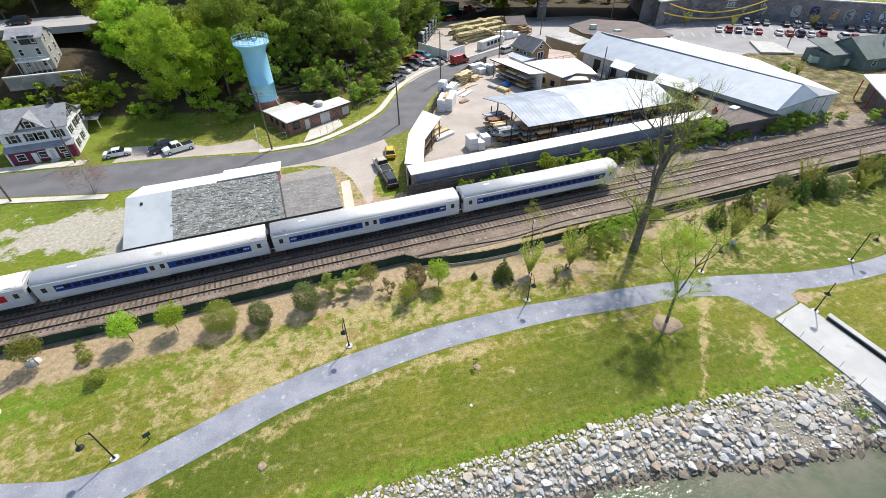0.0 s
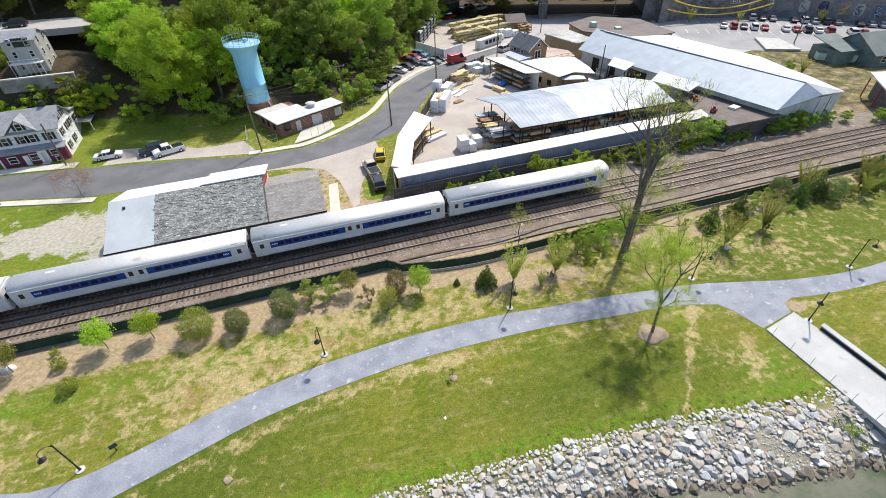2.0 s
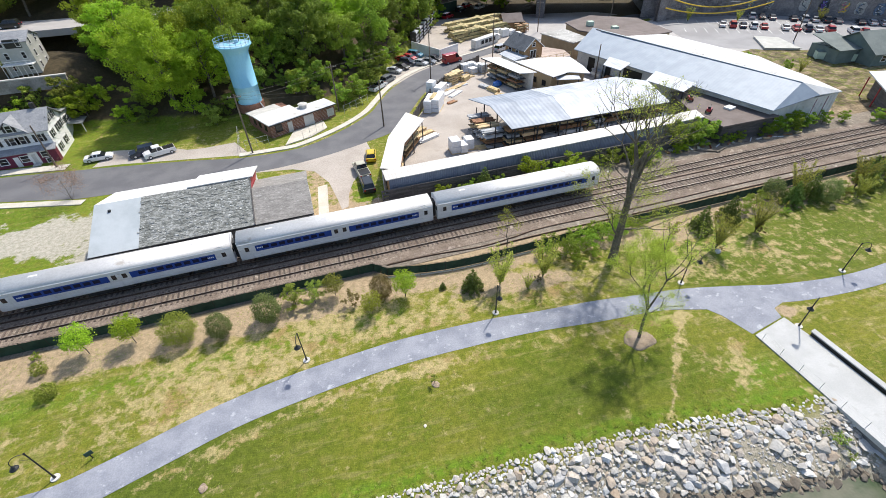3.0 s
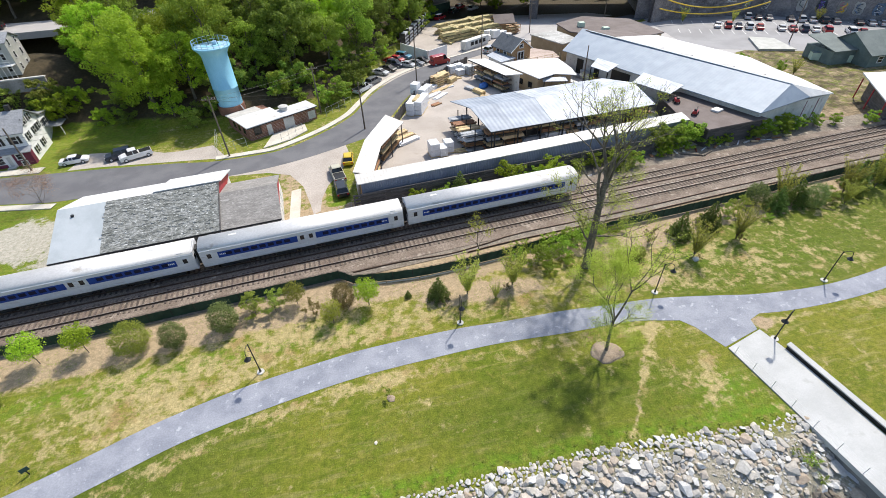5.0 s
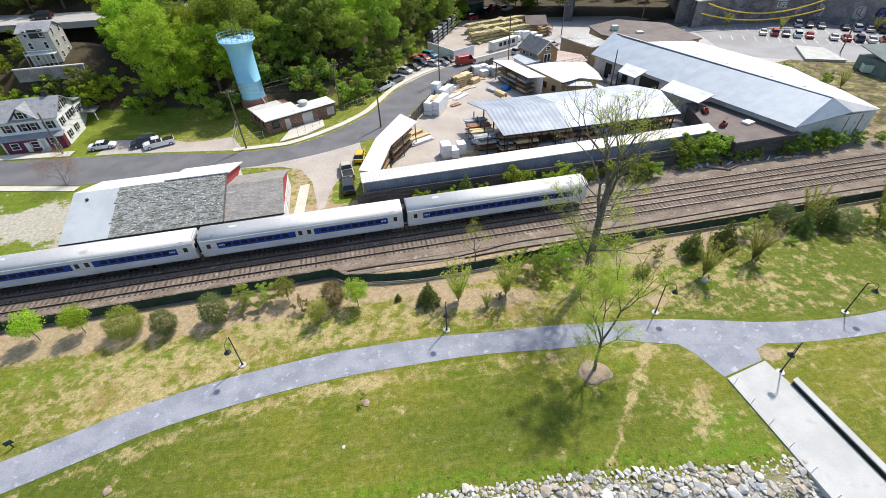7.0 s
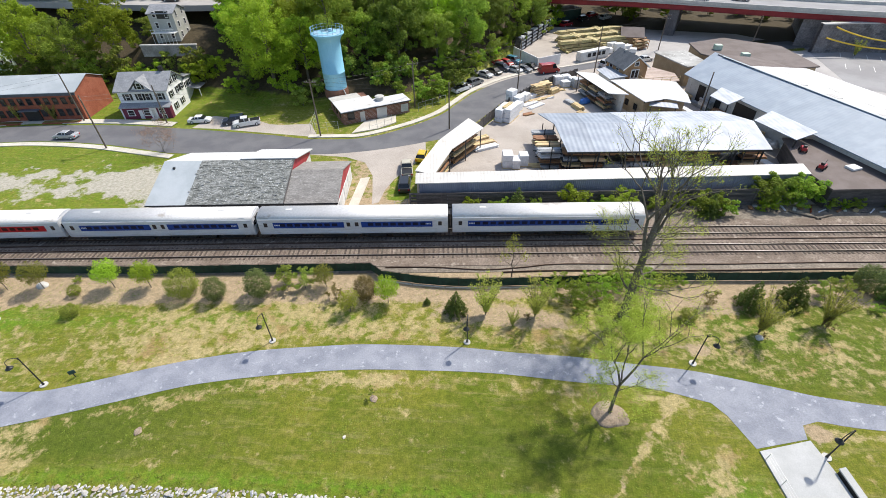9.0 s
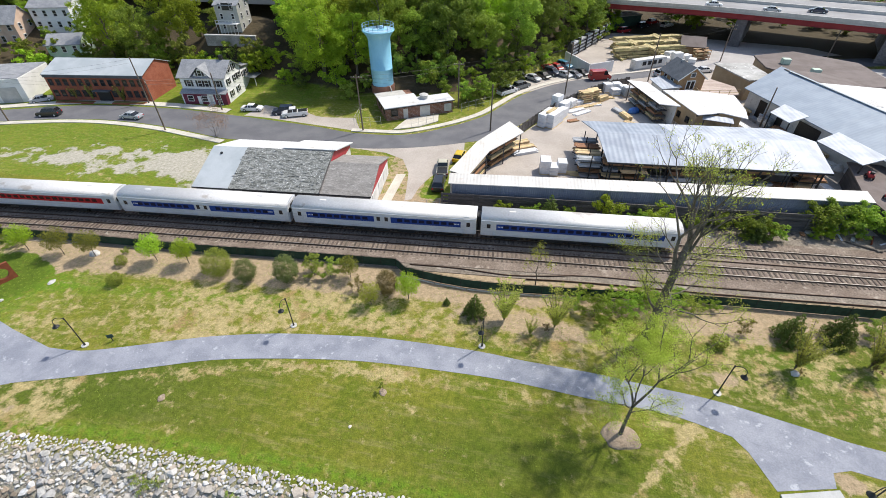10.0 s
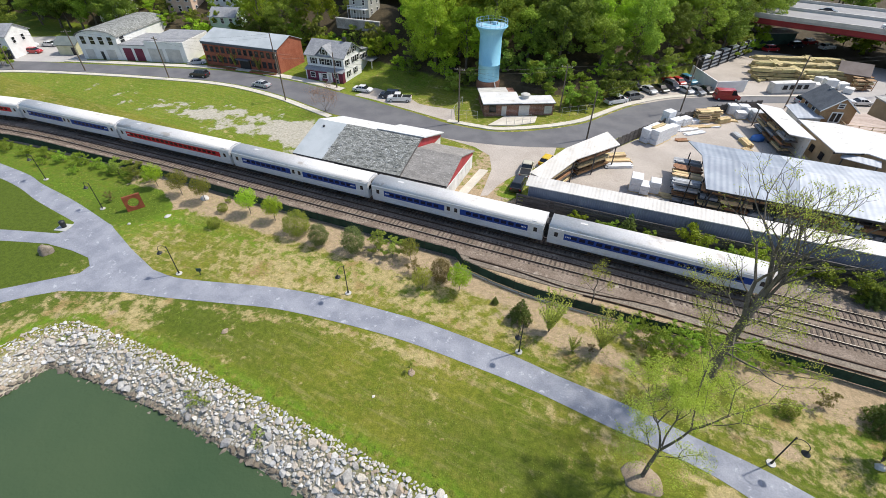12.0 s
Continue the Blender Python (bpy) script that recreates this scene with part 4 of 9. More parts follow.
def build_fence():
    root = thing("screened_fence", None, "dark green screened chain-link fence beside the railway", "fence")
    for line, lean in ((FENCE_A, 0.0), (np.array([[5.6, 43.3], [6.4, 42.7], [7.2, 42.0]]), 0.0), (FENCE_B, 0.0)):
        q = np.vstack([even(line, 2.4)[0], line[-1:]]) if len(line) > 5 else line
        for i in range(len(q)):
            x, y = q[i]
            part("post", tube((x, y, -0.1), (x, y, 1.5), 0.035, n=6), M["darkmetal"], root)
            if i + 1 < len(q):
                x2, y2 = q[i + 1]
                nx, ny = -(y2 - y), x2 - x
                bm = bmesh.new()
                cols = 5
                vs = []
                for c in range(cols + 1):
                    s = c / cols
                    bow = math.sin(math.pi * s) * RNG.uniform(-0.05, 0.09)
                    for z, b in ((0.04, 0.2), (0.7, 1.0), (1.34 + RNG.uniform(-0.05, 0.02), 0.3)):
                        vs.append(bm.verts.new((x + (x2 - x) * s + nx * bow * b / 2.4, y + (y2 - y) * s + ny * bow * b / 2.4, z)))
                for c in range(cols):
                    for r in range(2):
                        bm.faces.new((vs[c * 3 + r], vs[c * 3 + 3 + r], vs[c * 3 + 4 + r], vs[c * 3 + 1 + r]))
                bmesh.ops.solidify(bm, geom=bm.faces[:], thickness=0.012)
                part("screen", bm, M["screen"], root)
                part("top_rail", tube((x, y, 1.42), (x2, y2, 1.42), 0.022, n=5), M["darkmetal"], root)


build_fence()
# timber sill along the foot of the fence
sill = even(FENCE_B, 4.0)[0]
for i in range(len(sill) - 1):
    if 6 < sill[i, 0] < 34:
        a, b = sill[i], sill[i + 1]
        ang = math.degrees(math.atan2(b[1] - a[1], b[0] - a[0]))
        me = box(0.03, 3.9, -0.42, -0.3, 0.0, 0.14, bevel=0.02)
        ob = part("edging_timber", me, M["walk"])
        ob.matrix_world = pose(a[0], a[1], 0, 0, 0, ang)
        tagged(ob, "pale timber edging lying along the fence", "edging", "fence edging")


# ---- lamps of the park ----
def build_lamp():
    root = thing("park_lamp", None, "black steel gooseneck park lamp on a round concrete foot", "lamp post", "park lamps")
    bm = bmesh.new()
    add_tube(bm, (0, 0, -0.2), (0, 0, 0.10), 0.36, n=20)
    part("foot", bm, M["kerb"], root, "pale round concrete foot")
    bm = bmesh.new()
    add_tube(bm, (0, 0, 0.10), (0, 0, 0.42), 0.11, 0.09, n=10)
    add_tube(bm, (0, 0, 0.42), (0, 0, 4.25), 0.062, 0.05, n=10)
    add_tube(bm, (0, 0, 4.25), (0, 0, 4.36), 0.075, 0.02, n=10)
    part("post", bm, M["black"], root)
    bm = bmesh.new()
    pts = [(0.02 + 0.52 * (1 - math.cos(a)), 0, 3.95 + 0.52 * math.sin(a)) for a in np.linspace(0, math.pi, 11)]
    for p, q in zip(pts, pts[1:]):
        add_tube(bm, p, q, 0.032, n=6)
    add_tube(bm, pts[-1], (1.06, 0, 3.72), 0.032, n=6)
    add_tube(bm, (0, 0, 3.3), (0.5, 0, 3.85), 0.018, n=5)
    part("arm", bm, M["black"], root)
    bm = bmesh.new()
    rings = [(0.05, 3.74), (0.10, 3.66), (0.16, 3.56), (0.30, 3.44), (0.33, 3.38), (0.29, 3.37)]
    for (r0, z0), (r1, z1) in zip(rings, rings[1:]):
        add_tube(bm, (1.06, 0, z0), (1.06, 0, z1), r0, r1, n=14, caps=False)
    shade = part("shade", bm, M["black"], root)
    bm = bmesh.new()
    bmesh.ops.create_uvsphere(bm, u_segments=12, v_segments=8, radius=0.2, matrix=Matrix.Translation((1.06, 0, 3.33)) @ Matrix.Diagonal((1, 1, 0.7, 1)))
    part("globe", bm, M["wrap"], shade, "pale lamp globe", True)
    return root


lamp = build_lamp()
LAMPS = [(-2.75, 31.6, 262), (18.05, 32.7, 265), (-23.4, 24.8, 212), (40.7, 31.45, 335), (48.4, 22.5, 205), (60.3, 28.2, 335), (-45.7, 29.3, 190), (-62.1, 30.3, 190), (80, 31.5, 10)]
for i, (x, y, r) in enumerate(LAMPS):
    if i == 0:
        lamp.matrix_world = pose(x, y, 0, 0, 0, r)
    else:
        copy_thing(lamp, pose(x, y, 0, 0, 0, r))


# ---- railway train ----
def car_profile():
    """Half-round roofed body section as (y, z)."""
    p = [(-1.45, 1.0), (-1.57, 1.3), (-1.6, 2.2), (-1.57, 3.35)]
    for a in np.linspace(0.12, math.pi - 0.12, 17):
        p.append((-1.52 * math.cos(a), 3.46 + 0.60 * math.sin(a)))
    p += [(1.57, 3.35), (1.6, 2.2), (1.57, 1.3), (1.45, 1.0)]
    return p


def shared(cache, key, make):
    if key not in cache:
        cache[key] = make()
    return cache[key]


PIECES = {}


def with_mat(bm, mat, name, smooth=False):
    me = mesh_of(name, bm, smooth)
    me.materials.append(mat)
    return me


def build_coach(colour, middle_doors, label):
    """A 25.4 m stainless coach, its middle at the origin on the rail head."""
    root = thing("railway_coach", None, label, "railway coach", "coaches of the train")
    half = 12.6

    def shell():
        bm = add_profile(bmesh.new(), car_profile(), -half, half)
        me = mesh_of("body", bm)
        me.materials.append(M["steel"])
        me.materials.append(M["trainroof"])
        for p in me.polygons:
            p.material_index = 1 if p.center.z > 3.5 else 0
            p.use_smooth = p.center.z > 3.45 and abs(p.normal.x) < 0.5
        return me

    part("body", shared(PIECES, "shell", shell), None, root, "ribbed stainless steel body")

    for s in (-1, 1):
        for z in (1.22, 1.40, 1.58, 1.76, 1.94):
            part("flute", shared(PIECES, ("flute", s, z), lambda: with_mat(box(-half + 1.6, half - 1.6, s * 1.575 - 0.03, s * 1.575 + 0.03, z, z + 0.06), M["steel"], "flute")), None, root)
    runs = [(-10.6, -1.15), (1.15, 10.6)] if middle_doors else [(-10.6, 10.6)]
    for side in (-1, 1):
        y = side * 1.60
        for a, b in runs:
            band = part("colour_band", box(a, b, y - 0.012, y + 0.012, 2.10, 2.98), M[colour], root, "blue painted window band" if colour == "blue" else "red painted window band")
            n = int((b - a - 0.9) / 1.02)
            for i in range(n):
                x = a + 0.75 + (b - a - 1.5) * (i + 0.5) / n
                win = new("window", shared(PIECES, ("win", colour), lambda: with_mat(box(-0.36, 0.36, -0.02, 0.02, 2.36, 2.82, bevel=0.01), M["tint_" + colour], "window")))
                win.matrix_world = Matrix.Translation((x, y, 0))
                win.parent = band
            bars = bmesh.new()
            xs = a + 0.15 if a < -5 else b - 0.95
            for j in range(4):
                add_box(bars, xs + 0.04 + j * 0.19, xs + 0.04 + j * 0.19 + 0.12, y - 0.018, y + 0.018, 2.50, 2.68)
            part("lettering_bars", bars, M["white"], band)
        doors = [-11.6, 11.6] + ([-0.55, 0.55] if middle_doors else [])
        for x in doors:
            d = part("door", box(x - 0.45, x + 0.45, y - 0.02, y + 0.02, 1.12, 3.12, bevel=0.01), M["steel"], root, "stainless steel sliding door")
            part("window", box(x - 0.24, x + 0.24, y - 0.03, y + 0.03, 2.3, 2.95, bevel=0.01), M["glass"], d)
    for e in (-1, 1):
        x = e * half
        end = part("end_wall", box(min(x, x + e * 0.05), max(x, x + e * 0.05), -1.42, 1.42, 1.05, 3.7), M["steel"], root)
        part("gangway", box(min(x, x + e * 0.34), max(x, x + e * 0.34), -0.55, 0.55, 1.1, 3.35, bevel=0.04), M["darkmetal"], root, "black rubber gangway frame")
        for s in (-1, 1):
            part("window", box(min(x, x + e * 0.07), max(x, x + e * 0.07), s * 1.0 - 0.28, s * 1.0 + 0.28, 2.35, 3.0), M["glass"], end)
        part("coupler", box(min(x, x + e * 0.42), max(x, x + e * 0.42), -0.14, 0.14, 0.72, 0.98, bevel=0.03), M["darkmetal"], root)
        tr = part("truck", shared(PIECES, "truck", make_truck), None, root, "black wheel truck")
        tr.location = (e * 9.1, 0, 0)
        for ax in (-1.25, 1.25):
            for s in (-1, 1):
                w = new("wheel", shared(PIECES, "wheel", lambda: with_mat(tube((0, -0.07, 0), (0, 0.07, 0), 0.42, n=18), M["rail"], "wheel")))
                w.location = (ax, s * 0.76, 0.42)
                w.parent = tr
    for x, w in ((-4.2, 2.6), (-1.0, 1.6), (2.0, 2.2), (5.2, 1.7)):
        part("underfloor_box", box(x, x + w, -1.35, 1.35, 0.42, 1.02, bevel=0.05), M["darkmetal"], root)
    for x in (-8.6, 8.2):
        part("roof_vent", box(x - 0.45, x + 0.45, -0.18, 0.18, 3.98, 4.08, bevel=0.03), M["trainroof"], root)
    for x, s in ((-11.3, -1), (11.3, -1), (-11.3, 1), (11.3, 1)):
        part("vent_grille", box(x - 0.35, x + 0.35, s * 1.36 - 0.05, s * 1.36 + 0.05, 3.52, 3.72), M["greypack"], root, "small grey vent grille")
    for s in (-1, 1):
        part("roof_gutter", box(-12.5, 12.5, s * 1.565 - 0.03, s * 1.565 + 0.03, 3.40, 3.45), M["steel"], root)
        part("skirt", box(-6.6, 6.6, s * 1.50 - 0.02, s * 1.50 + 0.02, 0.86, 1.02), M["darkmetal"], root, "dark lower sill")
    return root


def make_truck():
    bm = bmesh.new()
    for s in (-1, 1):
        add_box(bm, -1.75, 1.75, s * 1.05 - 0.12, s * 1.05 + 0.12, 0.35, 0.72, bevel=0.05)
    add_box(bm, -0.4, 0.4, -1.0, 1.0, 0.4, 0.85, bevel=0.05)
    for ax in (-1.25, 1.25):
        add_tube(bm, (ax, -0.7, 0.42), (ax, 0.7, 0.42), 0.08, n=8)
    return with_mat(bm, M["darkmetal"], "truck")


def build_engine():
    root = thing("locomotive", None, "silver, blue and red diesel locomotive pulling the train", "locomotive", "coaches of the train")
    prof = [(-1.5, 1.0), (-1.55, 3.2), (-1.1, 4.15), (1.1, 4.15), (1.55, 3.2), (1.5, 1.0)]
    part("body", add_profile(bmesh.new(), prof, -8.6, 10.2), M["steel"], root)
    part("nose", add_profile(bmesh.new(), [(y * 0.94, 1.0 + (z - 1.0) * 0.62) for y, z in prof], -10.4, -8.55), M["steel"], root)
    part("roof_deck", box(-8.0, 9.6, -1.0, 1.0, 4.12, 4.30, bevel=0.05), M["black"], root)
    for x in (-5, -1.5, 2, 5.5):
        part("roof_fan", tube((x, 0, 4.25), (x, 0, 4.45), 0.75, 0.7, n=16), M["darkmetal"], root)
    for s in (-1, 1):
        y = s * 1.56
        part("blue_band", box(-8.4, 10.0, y - 0.02, y + 0.02, 1.3, 1.95), M["blue"], root)
        part("red_band", box(-8.4, 10.0, y - 0.022, y + 0.022, 1.96, 2.16), M["red"], root)
        for x in (6.2, 7.6):
            part("window", box(x, x + 0.9, y - 0.03, y + 0.03, 2.5, 3.05, bevel=0.02), M["glass"], root)
        bars = bmesh.new()
        for j in range(3):
            add_box(bars, 2.0 + j * 0.6, 2.4 + j * 0.6, y - 0.03, y + 0.03, 2.35, 3.0)
        part("number_bars", bars, M["white"], root)
    part("windscreen", box(-8.66, -8.55, -1.1, 1.1, 3.2, 3.85), M["glass"], root)
    part("fuel_tank", box(-2.4, 2.4, -1.3, 1.3, 0.3, 1.0, bevel=0.1), M["darkmetal"], root)
    for e in (-6.4, 7.0):
        tr = part("truck", shared(PIECES, "truck", make_truck), None, root)
        tr.location = (e, 0, 0)
        for ax in (-1.25, 1.25):
            for s in (-1, 1):
                w = new("wheel", PIECES["wheel"])
                w.location = (ax, s * 0.76, 0.42)
                w.parent = tr
    return root


def along_track(line, s):
    """Point and direction of a line at s metres west of where it crosses x = 0."""
    d = np.r_[0, np.cumsum(np.linalg.norm(np.diff(line, axis=0), axis=1))]
    d0 = np.interp(0.0, line[:, 0], d)
    return np.array([np.interp(d0 + s, d, line[:, i]) for i in (0, 1)])


def on_track(ob_make, rear, length, flip=False):
    a, b = along_track(FAR, rear - length + 3.3), along_track(FAR, rear - 3.3)
    c = (a + b) / 2
    ang = math.degrees(math.atan2(b[1] - a[1], b[0] - a[0]))
    ob_make.matrix_world = pose(c[0], c[1], 0.34, 0, 0, ang + (180 if flip else 0))


REAR = 41.0
coach_blue = build_coach("blue", True, "stainless commuter coach with a blue window band on the far track")
coach_plain = build_coach("blue", False, "stainless end coach with a blue window band and plain sides")
coach_red = build_coach("red", False, "stainless commuter coach with a red window band on the far track")
on_track(coach_plain, REAR, 25.9)
on_track(coach_blue, REAR - 25.9, 25.9)
on_track(copy_thing(coach_blue, Matrix()), REAR - 51.8, 25.9)
on_track(coach_red, REAR - 77.7, 25.9)
on_track(copy_thing(coach_blue, Matrix()), REAR - 103.6, 25.9)
on_track(copy_thing(coach_red, Matrix()), REAR - 129.5, 25.9)
on_track(copy_thing(coach_blue, Matrix()), REAR - 155.4, 25.9)
engine = build_engine()
on_track(engine, REAR - 181.3, 21.5)


# ---- buildings ----
def window_unit(parent, x, y, z, w, h, side="front", shutter=False, frame_mat="white"):
    """A framed window, its pane set back, on a wall facing -y ("front") or +x ("right")."""
    turn = {"front": 0, "right": 90, "left": -90}[side]
    key = ("win", w, h, frame_mat)

    def make():
        bm = bmesh.new()
        add_box(bm, -w / 2 - 0.1, w / 2 + 0.1, -0.09, 0.02, h, h + 0.13)
        add_box(bm, -w / 2 - 0.14, w / 2 + 0.14, -0.14, 0.02, -0.12, 0)
        add_box(bm, -w / 2 - 0.1, -w / 2, -0.09, 0.02, 0, h)
        add_box(bm, w / 2, w / 2 + 0.1, -0.09, 0.02, 0, h)
        add_box(bm, -w / 2, w / 2, -0.07, 0.02, h * 0.48, h * 0.53)
        return with_mat(bm, M[frame_mat], "window")

    win = new("window", shared(PIECES, key, make))
    win.matrix_world = pose(x, y, z, 0, 0, turn)
    win.parent = parent
    pane = new("pane", shared(PIECES, ("pane", w, h), lambda: with_mat(box(-w / 2, w / 2, -0.045, -0.01, 0, h), M["glass"], "pane")))
    pane.parent = win
    if shutter:
        for s in (-1, 1):
            sh = new("shutter", shared(PIECES, ("shut", w, h), lambda: with_mat(box(-0.2, 0.2, -0.07, 0.0, 0, h), M["black"], "shutter")))
            sh.location = (s * (w / 2 + 0.34), 0, 0)
            sh.parent = win
    return win


def gable(root, length, depth, eave, ridge, wall_mat, roof_mat, over=0.35, ridge_at=0.5, x0=0.0, y0=0.0, roof_thick=0.14, z0=-0.3):
    """Walls with gable ends and two roof slopes; the ridge runs along x."""
    r = y0 + depth * ridge_at
    prof = [(y0, z0), (y0, eave), (r, ridge), (y0 + depth, eave), (y0 + depth, z0)]
    part("wall", add_profile(bmesh.new(), prof, x0, x0 + length), M[wall_mat], root)
    kf = (ridge - eave) / (r - y0)
    kb = (ridge - eave) / (y0 + depth - r)
    t = roof_thick + 0.03
    part("roof", slab([(x0 - over, y0 - over, eave - over * kf + t), (x0 + length + over, y0 - over, eave - over * kf + t), (x0 + length + over, r, ridge + t), (x0 - over, r, ridge + t)], roof_thick), M[roof_mat], root)
    part("roof", slab([(x0 - over, r, ridge + t), (x0 + length + over, r, ridge + t), (x0 + length + over, y0 + depth + over, eave - over * kb + t), (x0 - over, y0 + depth + over, eave - over * kb + t)], roof_thick), M[roof_mat], root)


# old barn beside the line
def build_barn():
    root = thing("barn", pose(-28.2, 52.25, 0, 0, 0, 4.6), "long old barn with weathered shingle roof, white walls and red gables", "barn")
    L1, L2, D1, D2 = 19.4, 27.0, 15.8, 11.6
    e, r1, r2 = 2.95, 5.45, 4.75
    part("wall", add_profile(bmesh.new(), [(0, -0.3), (0, e), (D1 / 2, r1), (D1, e), (D1, -0.3)], 0, L1), M["offwhite"], root, "stained white main walls")
    part("wall", add_profile(bmesh.new(), [(0, -0.3), (0, e), (D2 / 2, r2), (D2, e), (D2, -0.3)], L1 + 0.02, L2), M["white"], root, "white end walls")
    part("front_cladding", box(7.4, L1 - 0.1, -0.09, -0.005, 0.0, e - 0.05), M["oldwood"], root, "dark weathered boards")
    for i in range(22):
        x = 7.45 + i * 0.54
        part("board", box(x, x + 0.49, -0.115, -0.09, 0.02, e - 0.08), M["oldwood"], root)
    part("front_cladding", box(L1 + 0.1, L2 - 0.03, -0.07, -0.005, 0.0, e - 0.05), M["oldblock"], root, "dirty grey block facing")
    part("front_cladding", box(0.05, 7.35, -0.06, -0.005, 0.0, e - 0.05), M["offwhite"], root)
    k1, k2 = (r1 - e) / (D1 / 2), (r2 - e) / (D2 / 2)

    def slope(x0, x1, y0, y1, f, mat, label, lift=0.0):
        part("roof", slab([(x0, y0, f(y0) + lift), (x1, y0, f(y0) + lift), (x1, y1, f(y1) + lift), (x0, y1, f(y1) + lift)], 0.14), M[mat], root, label)

    front1 = lambda y: e + 0.17 + k1 * y
    back1 = lambda y: r1 + 0.17 - k1 * (y - D1 / 2)
    slope(-0.35, 5.4, -0.4, D1 / 2, front1, "palesheet", "pale grey sheet roofing")
    slope(5.4, L1 + 0.15, -0.4, D1 / 2, front1, "shingle", "peeling weathered shingles", 0.03)
    slope(-0.35, 11.2, D1 / 2, D1 - 0.6, back1, "membrane", "white roofing membrane")
    slope(11.2, L1 + 0.5, D1 / 2, D1 + 0.5, back1, "membrane", "white roofing membrane", 0.22)
    slope(L1 + 0.16, L2 + 0.25, -0.4, D2 / 2, lambda y: e + 0.17 + k2 * y, "shingle2", "grey brown shingles")
    slope(L1 + 0.16, L2 + 0.25, D2 / 2, D2 + 0.4, lambda y: r2 + 0.17 - k2 * (y - D2 / 2), "shingle2", "grey brown shingles")
    # torn shingle tabs on the old slope
    tab = with_mat(box(-0.28, 0.28, -0.2, 0.2, -0.015, 0.02), M["shingle"], "shingle_tab")
    for i in range(240):
        x, y = RNG.uniform(5.7, L1 - 0.4), RNG.uniform(0.0, D1 / 2 - 0.3)
        t = new("shingle_tab", tab)
        t.matrix_world = pose(x, y, front1(y) + 0.055, math.degrees(math.atan(k1)) + RNG.uniform(-4, 7), RNG.uniform(-5, 5), RNG.uniform(-12, 12)) @ Matrix.Diagonal((RNG.uniform(0.6, 2.2), RNG.uniform(0.5, 1.1), 1, 1))
        t.parent = root
    for x0, d, r in ((L1 + 0.03, D1, r1), (L2 + 0.005, D2, r2)):
        bm = add_profile(bmesh.new(), [(0.0, e - 0.15), (d / 2, r + 0.02), (d, e - 0.15), (d, e - 0.42), (0.0, e - 0.42)], x0, x0 + 0.05)
        part("gable_board", bm, M["redpaint"], root, "red painted gable")
    part("fascia", box(-0.35, L2 + 0.25, -0.46, -0.41, e - 0.14, e + 0.05), M["black"], root, "dark eaves board")
    part("joint_trim", slab([(L1 + 0.05, -0.42, e + 0.2), (L1 + 0.2, -0.42, e + 0.2), (L1 + 0.2, D1 / 2, r1 + 0.26), (L1 + 0.05, D1 / 2, r1 + 0.26)], 0.12), M["oldwood"], root)
    for y in (2.2, 6.0, 9.3):
        d = part("garage_door", box(L2 + 0.0, L2 + 0.06, y - 1.2, y + 1.2, 0.05, 2.3), M["offwhite"], root)
    part("vent", box(14.5, 16.2, -0.14, -0.08, 0.35, 0.9), M["darkmetal"], root)
    part("roof_hatch", box(1.5, 1.8, 6.2, 6.5, front1(6.3) - 0.05, front1(6.3) + 0.25), M["black"], root)


build_barn()


# long lean-to along the edge of the yard
def build_lean_to():
    root = thing("lean_to", pose(10.1, 58.1, 0, 0, 0, 5.5), "long low lean-to with white tin roof and blue-grey sheet wall", "lean-to")
    L = 57.4
    part("wall", box(0.0, L, 0.15, 0.30, 0.0, 3.95), M["bluewall"], root, "blue-grey sheet wall")
    part("roof", slab([(-0.5, -0.05, 4.10), (L, -0.05, 4.10), (L, 2.2, 4.55), (-0.5, 2.2, 4.55)], 0.12), M["tinroof"], root, "white corrugated tin")
    part("end_wall", box(0.0, 0.12, 0.32, 2.0, 0.0, 4.05), M["brownwood"], root)
    n = 14
    for i in range(n):
        x = 1.0 + (L - 2) * i / (n - 1)
        part("post", box(x - 0.08, x + 0.08, 1.85, 2.01, 0.0, 4.3), M["oldwood"], root)
    for i in range(11):
        x = 0.6 + i * 5.1
        part("wall_batten", box(x, x + 0.08, 0.10, 0.15, 2.0, 3.9), M["bluewall"], root)
    wall = thing("timber_wall", pose(8.8, 57.35, 0, 0, 0, 4.3), "dark weathered retaining wall of stacked timber planks", "retaining wall")
    for r in range(9):
        for c in range(11):
            x = c * 4.6 + (r % 2) * 0.9
            part("plank", box(x, x + 4.56, RNG.uniform(-0.05, 0.03), 0.12, r * 0.305, r * 0.305 + 0.29), M["oldwood"], wall)
    for c in range(12):
        part("post", box(c * 4.6 - 0.12, c * 4.6 + 0.12, -0.16, -0.06, 0, 2.85), M["oldwood"], wall)


build_lean_to()


def posts(root, pts, z, mat="oldwood", w=0.09):
    for x, y in pts:
        part("post", box(x - w, x + w, y - w, y + w, 0, z), M[mat], root)


